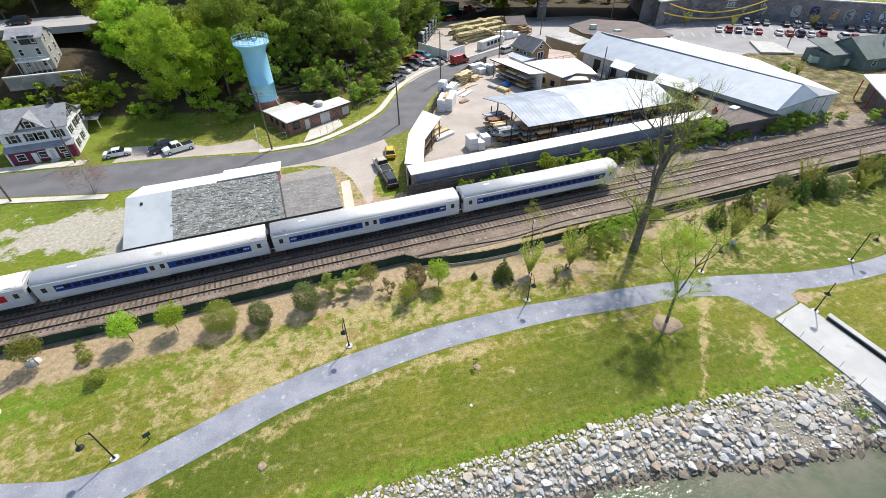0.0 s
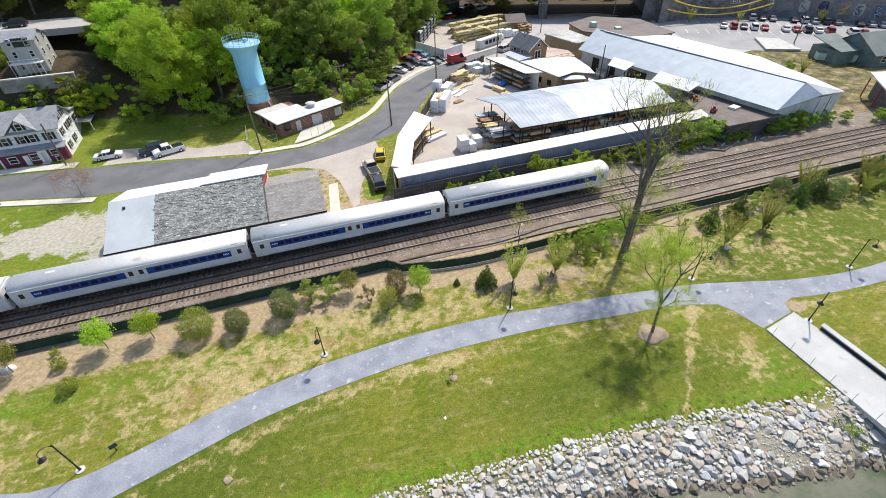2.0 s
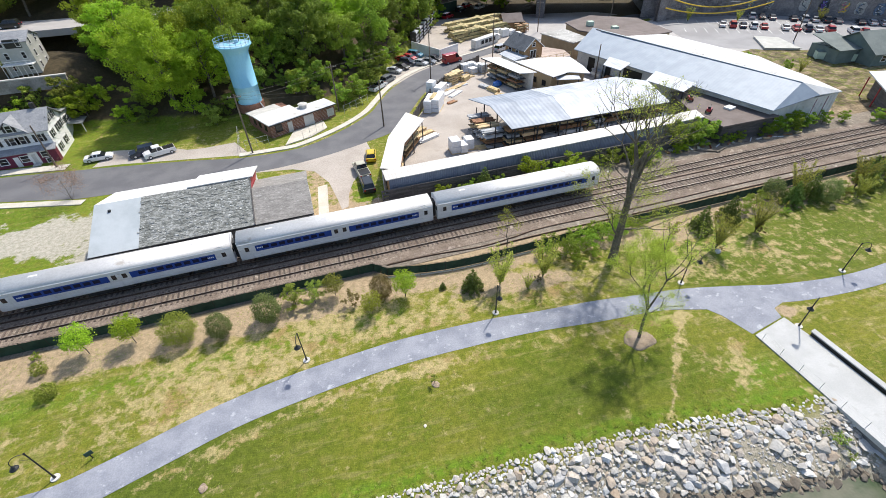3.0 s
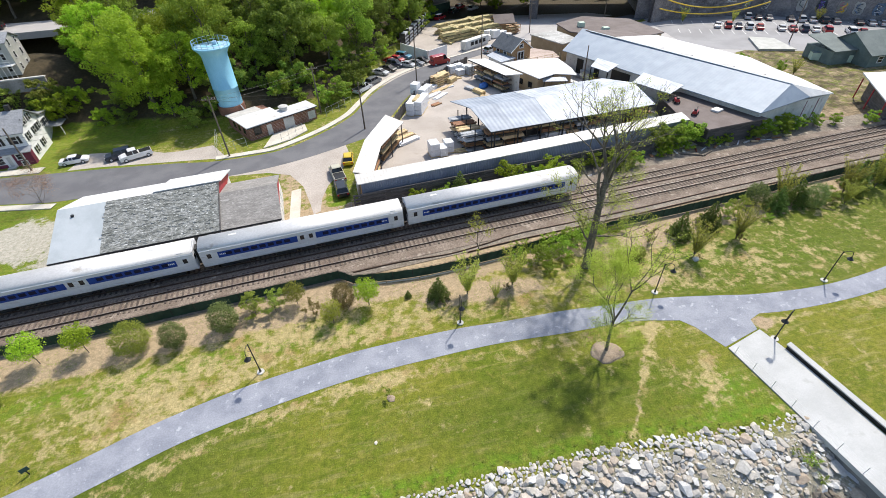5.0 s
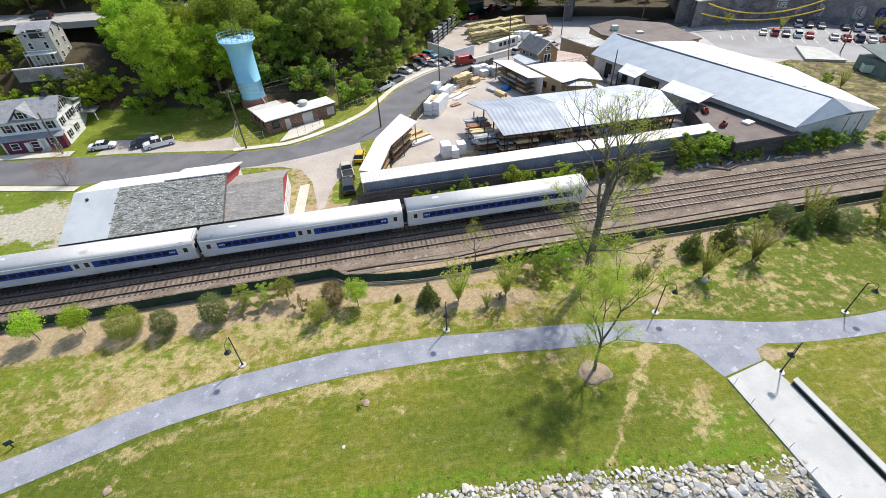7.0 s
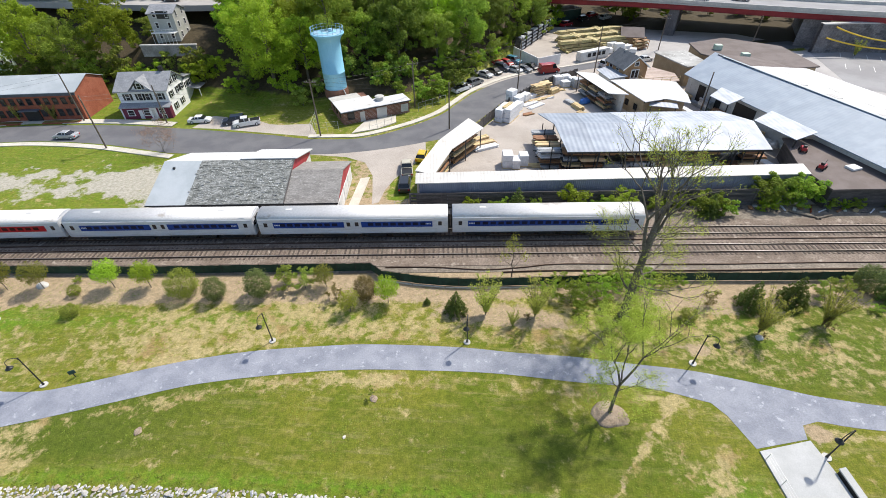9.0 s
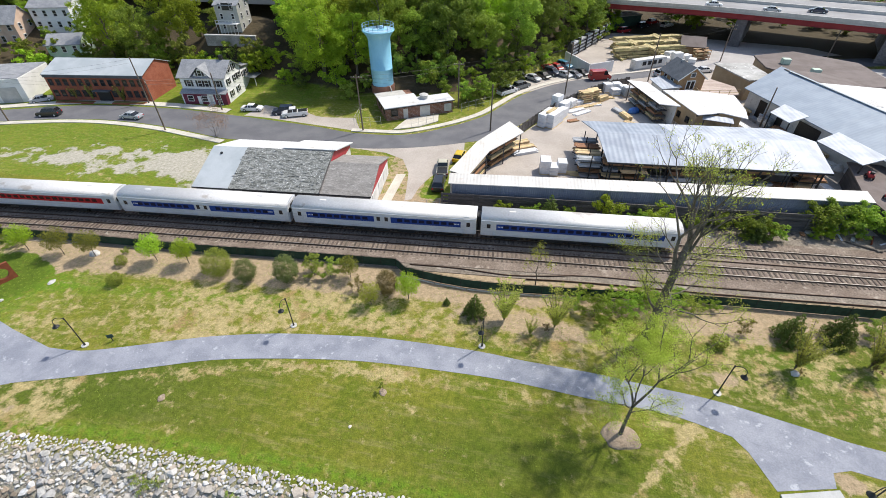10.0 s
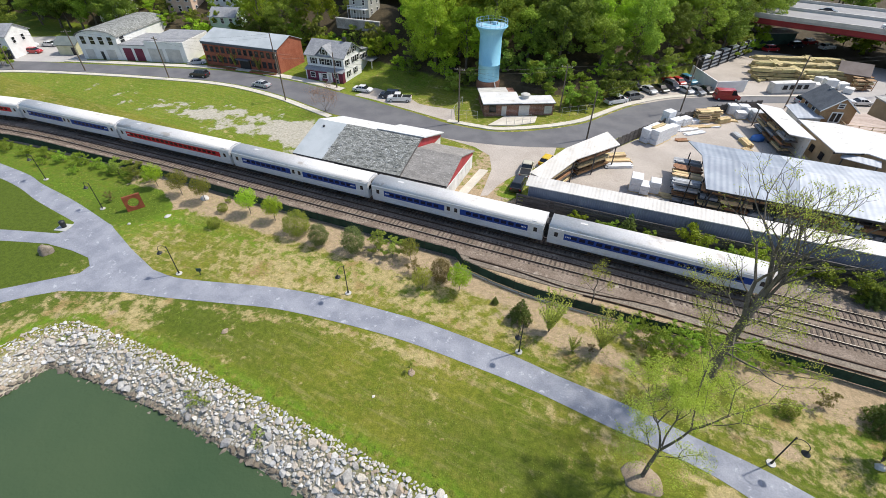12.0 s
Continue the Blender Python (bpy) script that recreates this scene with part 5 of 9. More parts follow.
def stack(name, x, y, rot, l, w, rows, cols, bh, mat, label, category, group="", gap=0.02, jitter=0.25, z=0.015):
    """A stack of timbers or packs, each piece its own part."""
    root = thing(name, pose(x, y, z, 0, 0, rot), label, category, group)
    key = (name, l, round(w / cols, 3), bh, mat)
    me = shared(PIECES, key, lambda: with_mat(box(-l / 2, l / 2, -w / cols / 2 + gap, w / cols / 2 - gap, 0.0, bh - gap), M[mat], "piece"))
    for r in range(rows):
        for c in range(cols):
            p = new("piece", me)
            p.matrix_world = pose(RNG.uniform(-jitter, jitter), -w / 2 + (c + 0.5) * w / cols, r * bh, 0, 0, RNG.uniform(-0.6, 0.6))
            p.parent = root
    return root


# corner shed of the yard, two wings under white roofs
def build_corner_shed():
    root = thing("corner_shed", None, "open-fronted timber shed with bent white tin roof", "shed")
    a = [(9.2, 60.9), (11.9, 71.2), (16.6, 80.6), (19.4, 77.4), (14.3, 69.0), (12.1, 60.4)]
    part("roof", slab([(*a[0], 4.6), (*a[1], 4.6), (*a[4], 4.2), (*a[5], 4.2)][::-1], 0.14), M["tinroof"], root)
    part("roof", slab([(*a[1], 4.6), (*a[2], 4.6), (*a[3], 4.2), (*a[4], 4.2)][::-1], 0.14), M["tinroof"], root)
    for p, q in ((a[0], a[1]), (a[1], a[2])):
        d = Vector((q[0] - p[0], q[1] - p[1], 0))
        part("back_wall", box(0, d.length, -0.3, -0.2, 0, 4.35, m=pose(p[0], p[1], 0, 0, 0, math.degrees(math.atan2(d.y, d.x)))), M["white"], root)
    posts(root, [(12.0, 60.8), (13.9, 68.8), (16.4, 73.0), (18.9, 77.2)], 4.1)
    for k in range(3):
        part("rack_shelf", box(-4.4, 4.4, -0.9, 0.9, 0, 0.1, m=pose(12.0, 65.4, 0.5 + k * 1.15, 0, 0, 74)), M["oldwood"], root)
        part("rack_shelf", box(-4.2, 4.2, -0.9, 0.9, 0, 0.1, m=pose(15.6, 74.3, 0.5 + k * 1.15, 0, 0, 60)), M["oldwood"], root)


build_corner_shed()
for k in range(3):
    stack("timber_pack", 12.1, 65.4, 74, 7.6, 1.5, 3, 5, 0.14, "lumber" if k != 1 else "brownwood", "pack of sawn timber on a rack shelf", "timber", "timber in the corner shed", z=0.62 + k * 1.15)
    stack("timber_pack", 15.8, 74.1, 60, 7.2, 1.5, 3, 5, 0.14, "brownwood" if k != 1 else "lumber", "pack of sawn timber on a rack shelf", "timber", "timber in the corner shed", z=0.62 + k * 1.15)


# big open shed with racks
def build_open_shed():
    m = pose(32.9, 67.5, 0, 0, 0, 4.0)
    root = thing("open_shed", m, "large open timber shed with galvanised low-pitch roof", "shed")
    L, yr, yb = 31.6, 8.3, 15.2
    part("roof", slab([(-0.3, 0, 4.8), (11.0, 0, 4.8), (11.6, yr, 5.9), (-1.0, yr, 5.9)], 0.12), M["shedroof2"], root, "older blue-grey corrugated sheets")
    part("roof", slab([(11.02, 0, 4.83), (L, 0, 4.83), (L + 1.0, yr, 5.93), (11.62, yr, 5.93)], 0.12), M["shedroof"], root, "galvanised corrugated sheets")
    part("roof", slab([(-1.0, yr, 5.9), (11.6, yr, 5.9), (10.4, yb, 4.9), (-2.6, yb, 4.9)], 0.12), M["shedroof2"], root, "older blue-grey corrugated sheets")
    part("roof", slab([(11.62, yr, 5.93), (L + 1.0, yr, 5.93), (L - 1.2, yb, 4.93), (10.42, yb, 4.93)], 0.12), M["shedroof"], root, "galvanised corrugated sheets")
    for i in range(8):
        x = 0.6 + i * 4.3
        for y, z in ((0.5, 4.7), (yr, 5.75), (yb - 0.5, 4.8)):
            part("post", box(x - 0.1, x + 0.1, y - 0.1, y + 0.1, 0, z), M["darkmetal"], root)
        part("rafter", slab([(x - 0.06, 0.2, 4.68), (x + 0.06, 0.2, 4.68), (x + 0.06, yr, 5.75), (x - 0.06, yr, 5.75)], 0.2), M["darkmetal"], root)
    part("fascia", box(-0.3, L, -0.06, -0.01, 4.52, 4.78), M["darkmetal"], root)
    rack = thing("storage_rack", m, "steel storage rack with timber and boards under the shed roof", "rack")
    for k in range(4):
        part("beam", box(-0.6, L - 0.6, 1.0, 3.6, 0.35 + k * 1.05, 0.43 + k * 1.05), M["darkmetal"], rack)
    for i in range(15):
        part("upright", box(0.2 + i * 2.15, 0.32 + i * 2.15, 0.9, 1.02, 0, 4.3), M["darkmetal"], rack)
    return m


SHED = build_open_shed()
PACKS = ["greypack", "brownwood", "wrap", "greypack", "lumber", "brownwood", "greypack"]
for k in range(4):
    x = -0.4
    while x < 29.5:
        l = RNG.choice([2.4, 3.2, 4.2])
        mat = RNG.choice(["brownwood", "brownwood", "lumber"]) if k == 0 else RNG.choice(PACKS)
        p = SHED @ Vector((x + l / 2, 2.2 + RNG.uniform(-0.3, 0.1), 0))
        if RNG.random() < 0.9:
            stack("board_pack", p.x, p.y, 4.0 + RNG.uniform(-1.5, 1.5), l - 0.2, 2.2, RNG.choice([2, 3]), 3, 0.2, mat, "pack of boards on a storage rack", "boards", "boards in the open shed", z=0.44 + k * 1.05)
        x += l + 0.1
for j in range(4):
    for k in range(4):
        p = SHED @ Vector((-1.6 - 0.2 * k, 3.6 + j * 2.3, 0))
        stack("board_pack", p.x, p.y, 4 + RNG.uniform(-4, 4), 3.4 + 0.5 * (k % 2), 1.6, 2, 4, 0.16, PACKS[(j + k) % 7], "pack of boards on a storage rack", "boards", "boards in the open shed", z=0.35 + k * 0.95)
rk = thing("cantilever_rack", SHED, "dark steel cantilever rack at the end of the shed", "rack")
for j in range(5):
    part("upright", box(-2.2, -2.05, 2.6 + j * 2.3, 2.75 + j * 2.3, 0, 4.4), M["darkmetal"], rk)
    for k in range(4):
        part("arm", box(-3.8, -0.2, 2.6 + j * 2.3, 2.75 + j * 2.3, 0.24 + k * 0.95, 0.35 + k * 0.95), M["darkmetal"], rk)


# long warehouse with a pale metal roof
def build_warehouse():
    root = thing("warehouse", pose(64.0, 106.2, 0, 0, 0, -70.8), "long warehouse with pale blue-grey metal roof", "warehouse")
    e, r, yr = 4.8, 7.7, 7.8
    part("wall", add_prism(bmesh.new(), [(0.3, 0.3), (46.9, 0.3), (47.6, 8.0), (0.3, 8.0)], -0.3, e - 0.1), M["offwhite"], root)
    part("wall", add_prism(bmesh.new(), [(0.3, 8.05), (47.5, 8.05), (49.2, 10.4), (50.4, 16.2), (42.6, 19.8), (30.2, 24.4), (7.3, 23.8), (7.3, 20.8), (0.3, 20.8)], -0.3, 5.0), M["offwhite"], root)
    part("gable_wall", add_prism(bmesh.new(), [(0.3, 0.4), (0.5, 0.4), (0.5, 19), (0.3, 19)], e - 0.2, e + 0.4), M["offwhite"], root)
    part("roof", slab([(0, -1.0, e), (47.6, -1.0, e), (46.9, yr, r), (-3.2, yr + 0.6, r)], 0.15), M["bigroof"], root, "pale metal sheets")
    part("roof", slab([(47.6, -1.0, e), (49.5, 10.4, 5.6), (46.9, yr, r)], 0.15), M["bigroof"], root, "pale metal sheets")
    part("roof", slab([(7, yr, r), (46.9, yr, r), (49.5, 10.4, 5.6), (50.7, 16.6, 5.2), (42.9, 20.1, 5.3), (38.2, 21.6, 5.3), (30.5, 24.8, 5.4), (7, 24.2, 5.6)], 0.15), M["membrane"], root, "patched white roofing")
    part("roof", slab([(-1.6, yr, r), (7, yr, r), (7, 21.5, 5.65), (-1.6, 21.5, 5.65)], 0.15), M["brownroof"], root)
    for i in range(6):
        x, y = 49.2 + i * 0.2, 10.9 + i * 0.95
        part("post", box(x - 0.05, x + 0.12, y - 0.12, y + 0.12, 0, 4.7), M["maroon"] if i in (0, 3) else M["offwhite"], root)
    part("ridge_cap", slab([(0, yr - 0.2, r + 0.06), (46.9, yr - 0.2, r + 0.06), (46.9, yr + 0.2, r + 0.06), (0, yr + 0.2, r + 0.06)], 0.06), M["palesheet"], root)
    for x in (17, 24, 33, 39):
        part("skylight", box(x, x + 2.4, yr + 1.0, yr + 2.2, r - 0.75, r - 0.1, bevel=0.05), M["kerb"], root)
    for x in (10, 15, 20, 22, 28, 31, 36):
        y = yr + RNG.uniform(3, 7)
        z = r - (y - yr) * 2.1 / 16.4
        part("roof_patch", slab([(x, y, z + 0.03), (x + 2.2, y, z + 0.03), (x + 2.0, y + 0.7, z - 0.08), (x + 0.2, y + 0.7, z - 0.08)], 0.02), M["kerb"], root)
    for x0, x1 in ((14.5, 19.5), (4, 6), (9.5, 11)):
        part("loading_door", box(x0, x1, 0.18, 0.27, 0.0, 3.7), M["black"], root)
    # lean-to roof with a skylight
    low = thing("side_building", None, "low building with brown felt roof joined to the warehouse", "building")
    c = [(70.0, 77.0), (75.5, 76.5), (81, 61.2), (68.6, 60.2), (67.6, 67)]
    part("wall", add_prism(bmesh.new(), [(70.3, 76.5), (75.2, 76.2), (80.6, 61.6), (69, 60.6), (68, 67)], -0.3, 3.3), M["oldwood"], low)
    part("roof", add_prism(bmesh.new(), c, 3.3, 3.5), M["brownroof"], low, "brown felt")
    part("skylight", box(-0.9, 0.9, -0.7, 0.7, 3.5, 3.85, m=pose(75, 66.5, 0, 0, 0, 20), bevel=0.06), M["white"], low)
    for q in (((13.0, -5.3), (10.7, -0.7), (16.6, -0.6), (17.8, -5.3)), ((25.0, -6.2), (23.2, -0.8), (32.6, -0.9), (33.3, -5.8))):
        can = thing("canopy", None, "white tin canopy on posts before the warehouse", "canopy", "warehouse canopies")
        w = [pose(64.0, 106.2, 0, 0, 0, -70.8) @ Vector((*c, z)) for c, z in zip(q, (5.05, 5.4, 5.4, 5.05))]
        part("roof", slab([tuple(w[0]), tuple(w[3]), tuple(w[2]), tuple(w[1])], 0.12), M["shedroof"], can)
        posts(can, [(w[0].x + 0.25, w[0].y + 0.1), (w[3].x + 0.25, w[3].y + 0.35)], 4.95, "darkmetal")
    fl = thing("flat_building", None, "flat brown-roofed building behind the warehouse", "building")
    part("wall", add_prism(bmesh.new(), [(72.4, 121), (72.8, 130.2), (83.2, 135.2), (93.6, 127.5), (94, 112), (82, 109)], -0.3, 4.6), M["tan"], fl)
    part("roof", add_prism(bmesh.new(), [(72.0, 121), (72.4, 130.5), (83, 135.7), (94, 127.8), (94.4, 111.6), (82, 108.6)], 4.6, 4.9), M["brownroof"], fl)
    for x, y in ((76.2, 123.6), (79.6, 116.4)):
        part("roof_fan", box(x, x + 1.7, y, y + 1.5, 4.9, 6.1, bevel=0.1), M["mint"], fl)
    tn = thing("tan_building", None, "tan block building with dirty white flat roof", "building")
    part("wall", add_prism(bmesh.new(), [(62, 123), (66, 112), (71.4, 114.5), (69.5, 124.5)], -0.3, 4.3), M["tan"], tn)
    part("roof", add_prism(bmesh.new(), [(61.7, 123.3), (65.8, 111.6), (71.8, 114.3), (69.8, 124.9)], 4.3, 4.55), M["dirtyroof"], tn)


build_warehouse()


# boards and packs under the eaves of the warehouse
for k, (along, tiers, mats) in enumerate(((2.4, 2, ("brownwood", "lumber")), (5.6, 1, ("greypack",)), (8.2, 3, ("greypack", "white", "greypack")), (12.2, 2, ("white", "brownwood")), (22.0, 2, ("greypack", "lumber")), (25.4, 1, ("white",)))):
    ca, sa = math.cos(radians(-70.8)), math.sin(radians(-70.8))
    for j in range(tiers):
        stack("board_pack", 64.0 + along * ca + 0.9 * sa, 106.2 + along * sa - 0.9 * ca, -70.8 + RNG.uniform(-4, 4), 2.6, 1.3, 2, 4, 0.3, mats[j], "pack of boards under the warehouse eaves", "boards", "boards before the warehouse", z=0.02 + j * 0.66, jitter=0.4)


# rack sheds and shop in the middle of the yard
def build_shop():
    a = thing("rack_shed", None, "white-roofed rack shed open to the yard", "shed")
    part("roof", slab([(40.2, 109.0, 4.1), (44.8, 95.4, 4.1), (48.6, 94.4, 4.28), (44.3, 107.6, 4.28)], 0.14), M["membrane"], a, "bright white roofing")
    part("fascia", slab([(40.13, 109.0, 4.09), (40.19, 109.02, 4.09), (44.79, 95.42, 4.09), (44.73, 95.4, 4.09)], 0.24), M["darkmetal"], a)
    posts(a, [(40.9, 107.8), (42.2, 104.0), (43.4, 100.4), (44.7, 96.8)], 3.95)
    part("back_wall", box(-6.6, 6.6, -0.1, 0.1, 0, 4.2, m=pose(46.0, 101.3, 0, 0, 0, -72)), M["offwhite"], a)
    for k in range(3):
        part("rack_shelf", box(-6.0, 6.0, -1.0, 1.0, 0, 0.09, m=pose(43.9, 101.4, 0.45 + k * 1.05, 0, 0, -71)), M["oldwood"], a)
    b = thing("shop_building", None, "low shop building with pale flat roofs", "building")
    part("wall", add_prism(bmesh.new(), [(47.4, 102.6), (51.2, 92.3), (55.3, 93.9), (58.9, 92.0), (59.8, 96.0), (59.8, 101.8), (52.4, 103.6)], -0.3, 3.75), M["tan"], b)
    part("roof", slab([(46.8, 103.3, 4.2), (51.1, 91.3, 3.95), (55.7, 93.2, 3.95), (59.7, 91.0, 3.95), (60.5, 95.5, 4.05), (60.4, 102.6, 4.2), (52.7, 104.1, 4.25)], 0.14), M["membrane"], b, "bright white roofing")
    part("roof_edge", slab([(50.86, 91.32, 3.93), (55.3, 93.02, 3.93), (55.26, 93.14, 3.93), (50.84, 91.44, 3.93)], 0.3), M["darkmetal"], b)
    part("side_wall", add_prism(bmesh.new(), [(45.6, 109.4), (46.9, 104.3), (50.6, 105.6), (48.9, 112.6)], -0.3, 4.1), M["offwhite"], b)
    part("side_roof", slab([(45.1, 110.0, 4.3), (46.7, 103.6, 4.3), (51.0, 105.4, 4.4), (49.0, 113.3, 4.4)], 0.12), M["shedroof"], b, "blue-grey sheet roofing")
    part("porch_roof", slab([(52.2, 91.7, 3.1), (57.4, 90.4, 3.1), (57.6, 92.2, 3.45), (52.6, 93.0, 3.45)], 0.1), M["shedroof"], b, "blue-grey sheet roofing")
    posts(b, [(52.6, 91.8), (57.0, 90.7)], 3.0)
    for k in range(3):
        part("window", box(-0.55, 0.55, -0.06, 0.03, 1.2, 2.4, m=pose(48.35 + 1.0 * k, 99.9 - 2.85 * k, 0, 0, 0, -70.5)), M["glass"], b)
    c = thing("cabin", pose(48.0, 113.4, 0, 0, 0, -72), "brown timber cabin with slate-grey gable roof", "cabin")
    gable(c, 7.2, 5.8, 5.6, 7.8, "cedar", "slate", 0.45)
    part("door", box(7.18, 7.26, 1.9, 3.9, 3.2, 5.2), M["white"], c, "white double glass door")
    part("door_pane", box(7.2, 7.27, 2.1, 2.8, 3.4, 5.0), M["glass"], c)
    part("door_pane", box(7.2, 7.27, 3.0, 3.7, 3.4, 5.0), M["glass"], c)
    window_unit(c, 7.22, 2.9, 6.0, 0.9, 0.7, "right")
    window_unit(c, 2.0, -0.02, 3.9, 1.0, 1.2)
    window_unit(c, 4.8, -0.02, 3.9, 1.0, 1.2)
    part("roof_vent", box(2.0, 2.5, 2.6, 3.1, 7.5, 8.1), M["kerb"], c)
    for y in (-0.45, 6.25):
        part("bargeboard", slab([(7.66, 2.9, 7.98), (7.73, 2.9, 7.98), (7.73, y, 5.45), (7.66, y, 5.45)], 0.22), M["white"], c)
    d = thing("deck", None, "raised timber deck with rails beside the cabin", "deck")
    part("floor", add_prism(bmesh.new(), [(54.4, 104.7), (62.9, 106.6), (63.4, 111.6), (59.6, 116.0), (56.6, 113.8), (54.5, 111.6), (53.8, 107.2)], 2.9, 3.1), M["deckwood"], d)
    posts(d, [(54.7, 105.0), (62.6, 106.8), (63.0, 111.4)], 2.9)
    for p, q in (((54.4, 104.8), (62.8, 106.7)), ((54.4, 104.8), (53.9, 107.2))):
        for z in (3.5, 4.05):
            part("rail", tube((*p, z), (*q, z), 0.05, n=5), M["lumber"], d)
        for s in np.linspace(0, 1, 5):
            x, y = p[0] + (q[0] - p[0]) * s, p[1] + (q[1] - p[1]) * s
            part("baluster", box(x - 0.05, x + 0.05, y - 0.05, y + 0.05, 3.1, 4.1), M["lumber"], d)


build_shop()
for k in range(3):
    for j in range(3):
        stack("board_pack", 44.9 - 1.25 * j, 98.0 + 3.75 * j, -71, 3.4, 1.7, 3, 5, 0.13, ["lumber", "brownwood", "greypack"][(j + k) % 3], "pack of boards on a rack shelf", "boards", "boards in the rack shed", z=0.55 + k * 1.05)


# ---- houses along the road ----
def build_white_house():
    root = thing("shop_house", pose(-57.0, 89.3, 0, 0, 0, 6.5) @ Matrix.Diagonal((1, 1, 0.88, 1)), "white clapboard house with maroon shopfront and grey gable roof", "house")
    gable(root, 10.2, 8.0, 6.5, 9.2, "siding", "greyroof", 0.5)
    # front gable dormer
    bm = bmesh.new()
    prof = [(3.0, 6.3), (5.1, 8.75), (7.2, 6.3)]
    a = [bm.verts.new((x, -0.04, z)) for x, z in prof]
    b = [bm.verts.new((x, 3.6, z)) for x, z in prof]
    bm.faces.new(a)
    bm.faces.new(b[::-1])
    for i in range(3):
        bm.faces.new((a[i], a[(i + 1) % 3], b[(i + 1) % 3], b[i]))
    bmesh.ops.recalc_face_normals(bm, faces=bm.faces[:])
    part("dormer", bm, M["siding"], root)
    for s in (-1, 1):
        part("dormer_roof", slab([(5.1, -0.45, 9.0), (5.1 + s * 2.6, -0.45, 6.25), (5.1 + s * 2.6, 3.4, 6.25), (5.1, 3.4, 9.0)], 0.13), M["greyroof"], root)
    part("shopfront", box(0.05, 10.2, -1.15, 0.0, -0.2, 2.75), M["maroon"], root, "maroon boarded shopfront")
    part("shop_roof", slab([(-0.2, -1.5, 2.85), (10.5, -1.5, 2.85), (10.5, 0.05, 3.5), (-0.2, 0.05, 3.5)], 0.14), M["greyroof"], root)
    part("corner_post", box(-0.08, 0.2, -1.2, -1.0, -0.2, 2.75), M["white"], root)
    part("door_bay", box(5.9, 7.3, -1.2, -1.0, 0.0, 2.7), M["white"], root, "white entrance bay")
    part("door", box(6.3, 6.9, -1.24, -1.2, 0.2, 2.2), M["kerb"], root)
    part("door", box(3.5, 4.3, -1.2, -1.15, 0.0, 2.1), M["white"], root)
    for x in (1.9, 5.2):
        window_unit(root, x, -1.17, 0.9, 1.2, 1.2)
    window_unit(root, 8.4, -1.17, 1.4, 1.0, 1.1)
    window_unit(root, 8.6, -1.17, 0.1, 0.8, 0.8)
    part("step", box(6.0, 7.2, -2.2, -1.25, -0.1, 0.25), M["kerb"], root)
    for x in (1.9, 4.5, 6.0, 8.6):
        window_unit(root, x, -0.02, 4.1, 0.8, 1.5, "front", True)
    window_unit(root, 5.1, -0.06, 6.75, 0.8, 1.3, "front", True)
    for y, z in ((1.6, 4.1), (4.6, 4.1), (6.6, 4.1), (2.8, 6.7), (5.2, 6.7), (1.8, 1.1), (5.0, 1.1)):
        window_unit(root, 10.22, y, z, 0.8, 1.4, "right", True)
    part("chimney", box(8.2, 8.9, 3.9, 4.6, 8.6, 10.4), M["darkmetal"], root)
    part("rear_wing", box(2.0, 9.5, 8.02, 14.0, -0.3, 5.2), M["siding"], root)
    part("rear_roof", slab([(1.7, 7.9, 6.4), (9.9, 7.9, 6.4), (9.9, 14.4, 5.2), (1.7, 14.4, 5.2)], 0.14), M["greyroof"], root)
    part("porch_roof", slab([(9.6, 10, 3.0), (12.2, 10, 2.7), (12.2, 14, 2.7), (9.6, 14, 3.0)], 0.12), M["greyroof"], root)
    for y in (10.3, 13.7):
        part("porch_post", box(11.9, 12.05, y, y + 0.15, 0, 2.6), M["white"], root)
    for y in (9.4, 11.6):
        window_unit(root, 9.52, y, 3.2, 0.8, 1.3, "right", True)


build_white_house()


def build_brick_row():
    root = thing("brick_building", pose(-88.2, 84.9, 0, 0, 0, 7.5) @ Matrix.Diagonal((1, 0.88, 0.8, 1)), "long two-storey red brick building with grey metal roof", "building")
    gable(root, 23.2, 12.0, 7.3, 9.6, "brick", "palesheet", 0.3, 0.55)
    part("cornice", box(-0.1, 23.3, -0.3, -0.02, 6.55, 7.25), M["slate"], root, "dark cornice")
    for i in range(13):
        x = 1.1 + i * 1.75
        window_unit(root, x, -0.02, 4.4, 0.8, 1.5, "front", False, "darkmetal")
        if i not in (6, 7):
            window_unit(root, x, -0.02, 1.3, 0.9, 1.6, "front", False, "darkmetal")
    part("entrance", box(11.1, 14.2, -0.3, -0.02, 0.0, 3.0), M["black"], root, "dark entrance porch")
    part("entrance_canopy", box(10.7, 14.6, -1.3, -0.02, 3.0, 3.25), M["slate"], root)
    for x0, x1 in ((1.5, 10.3), (15.0, 22.5)):
        bed = thing("planter_bed", None, "low hedge bed with brick edging before the building", "planter", "planter beds")
        part("edging", box(x0, x1, -2.3, -1.0, 0.0, 0.35, m=root.matrix_world), M["brick"], bed)
        part("soil", box(x0 + 0.15, x1 - 0.15, -2.15, -1.15, 0.35, 0.5, m=root.matrix_world), M["leaf_rust"], bed)


build_brick_row()


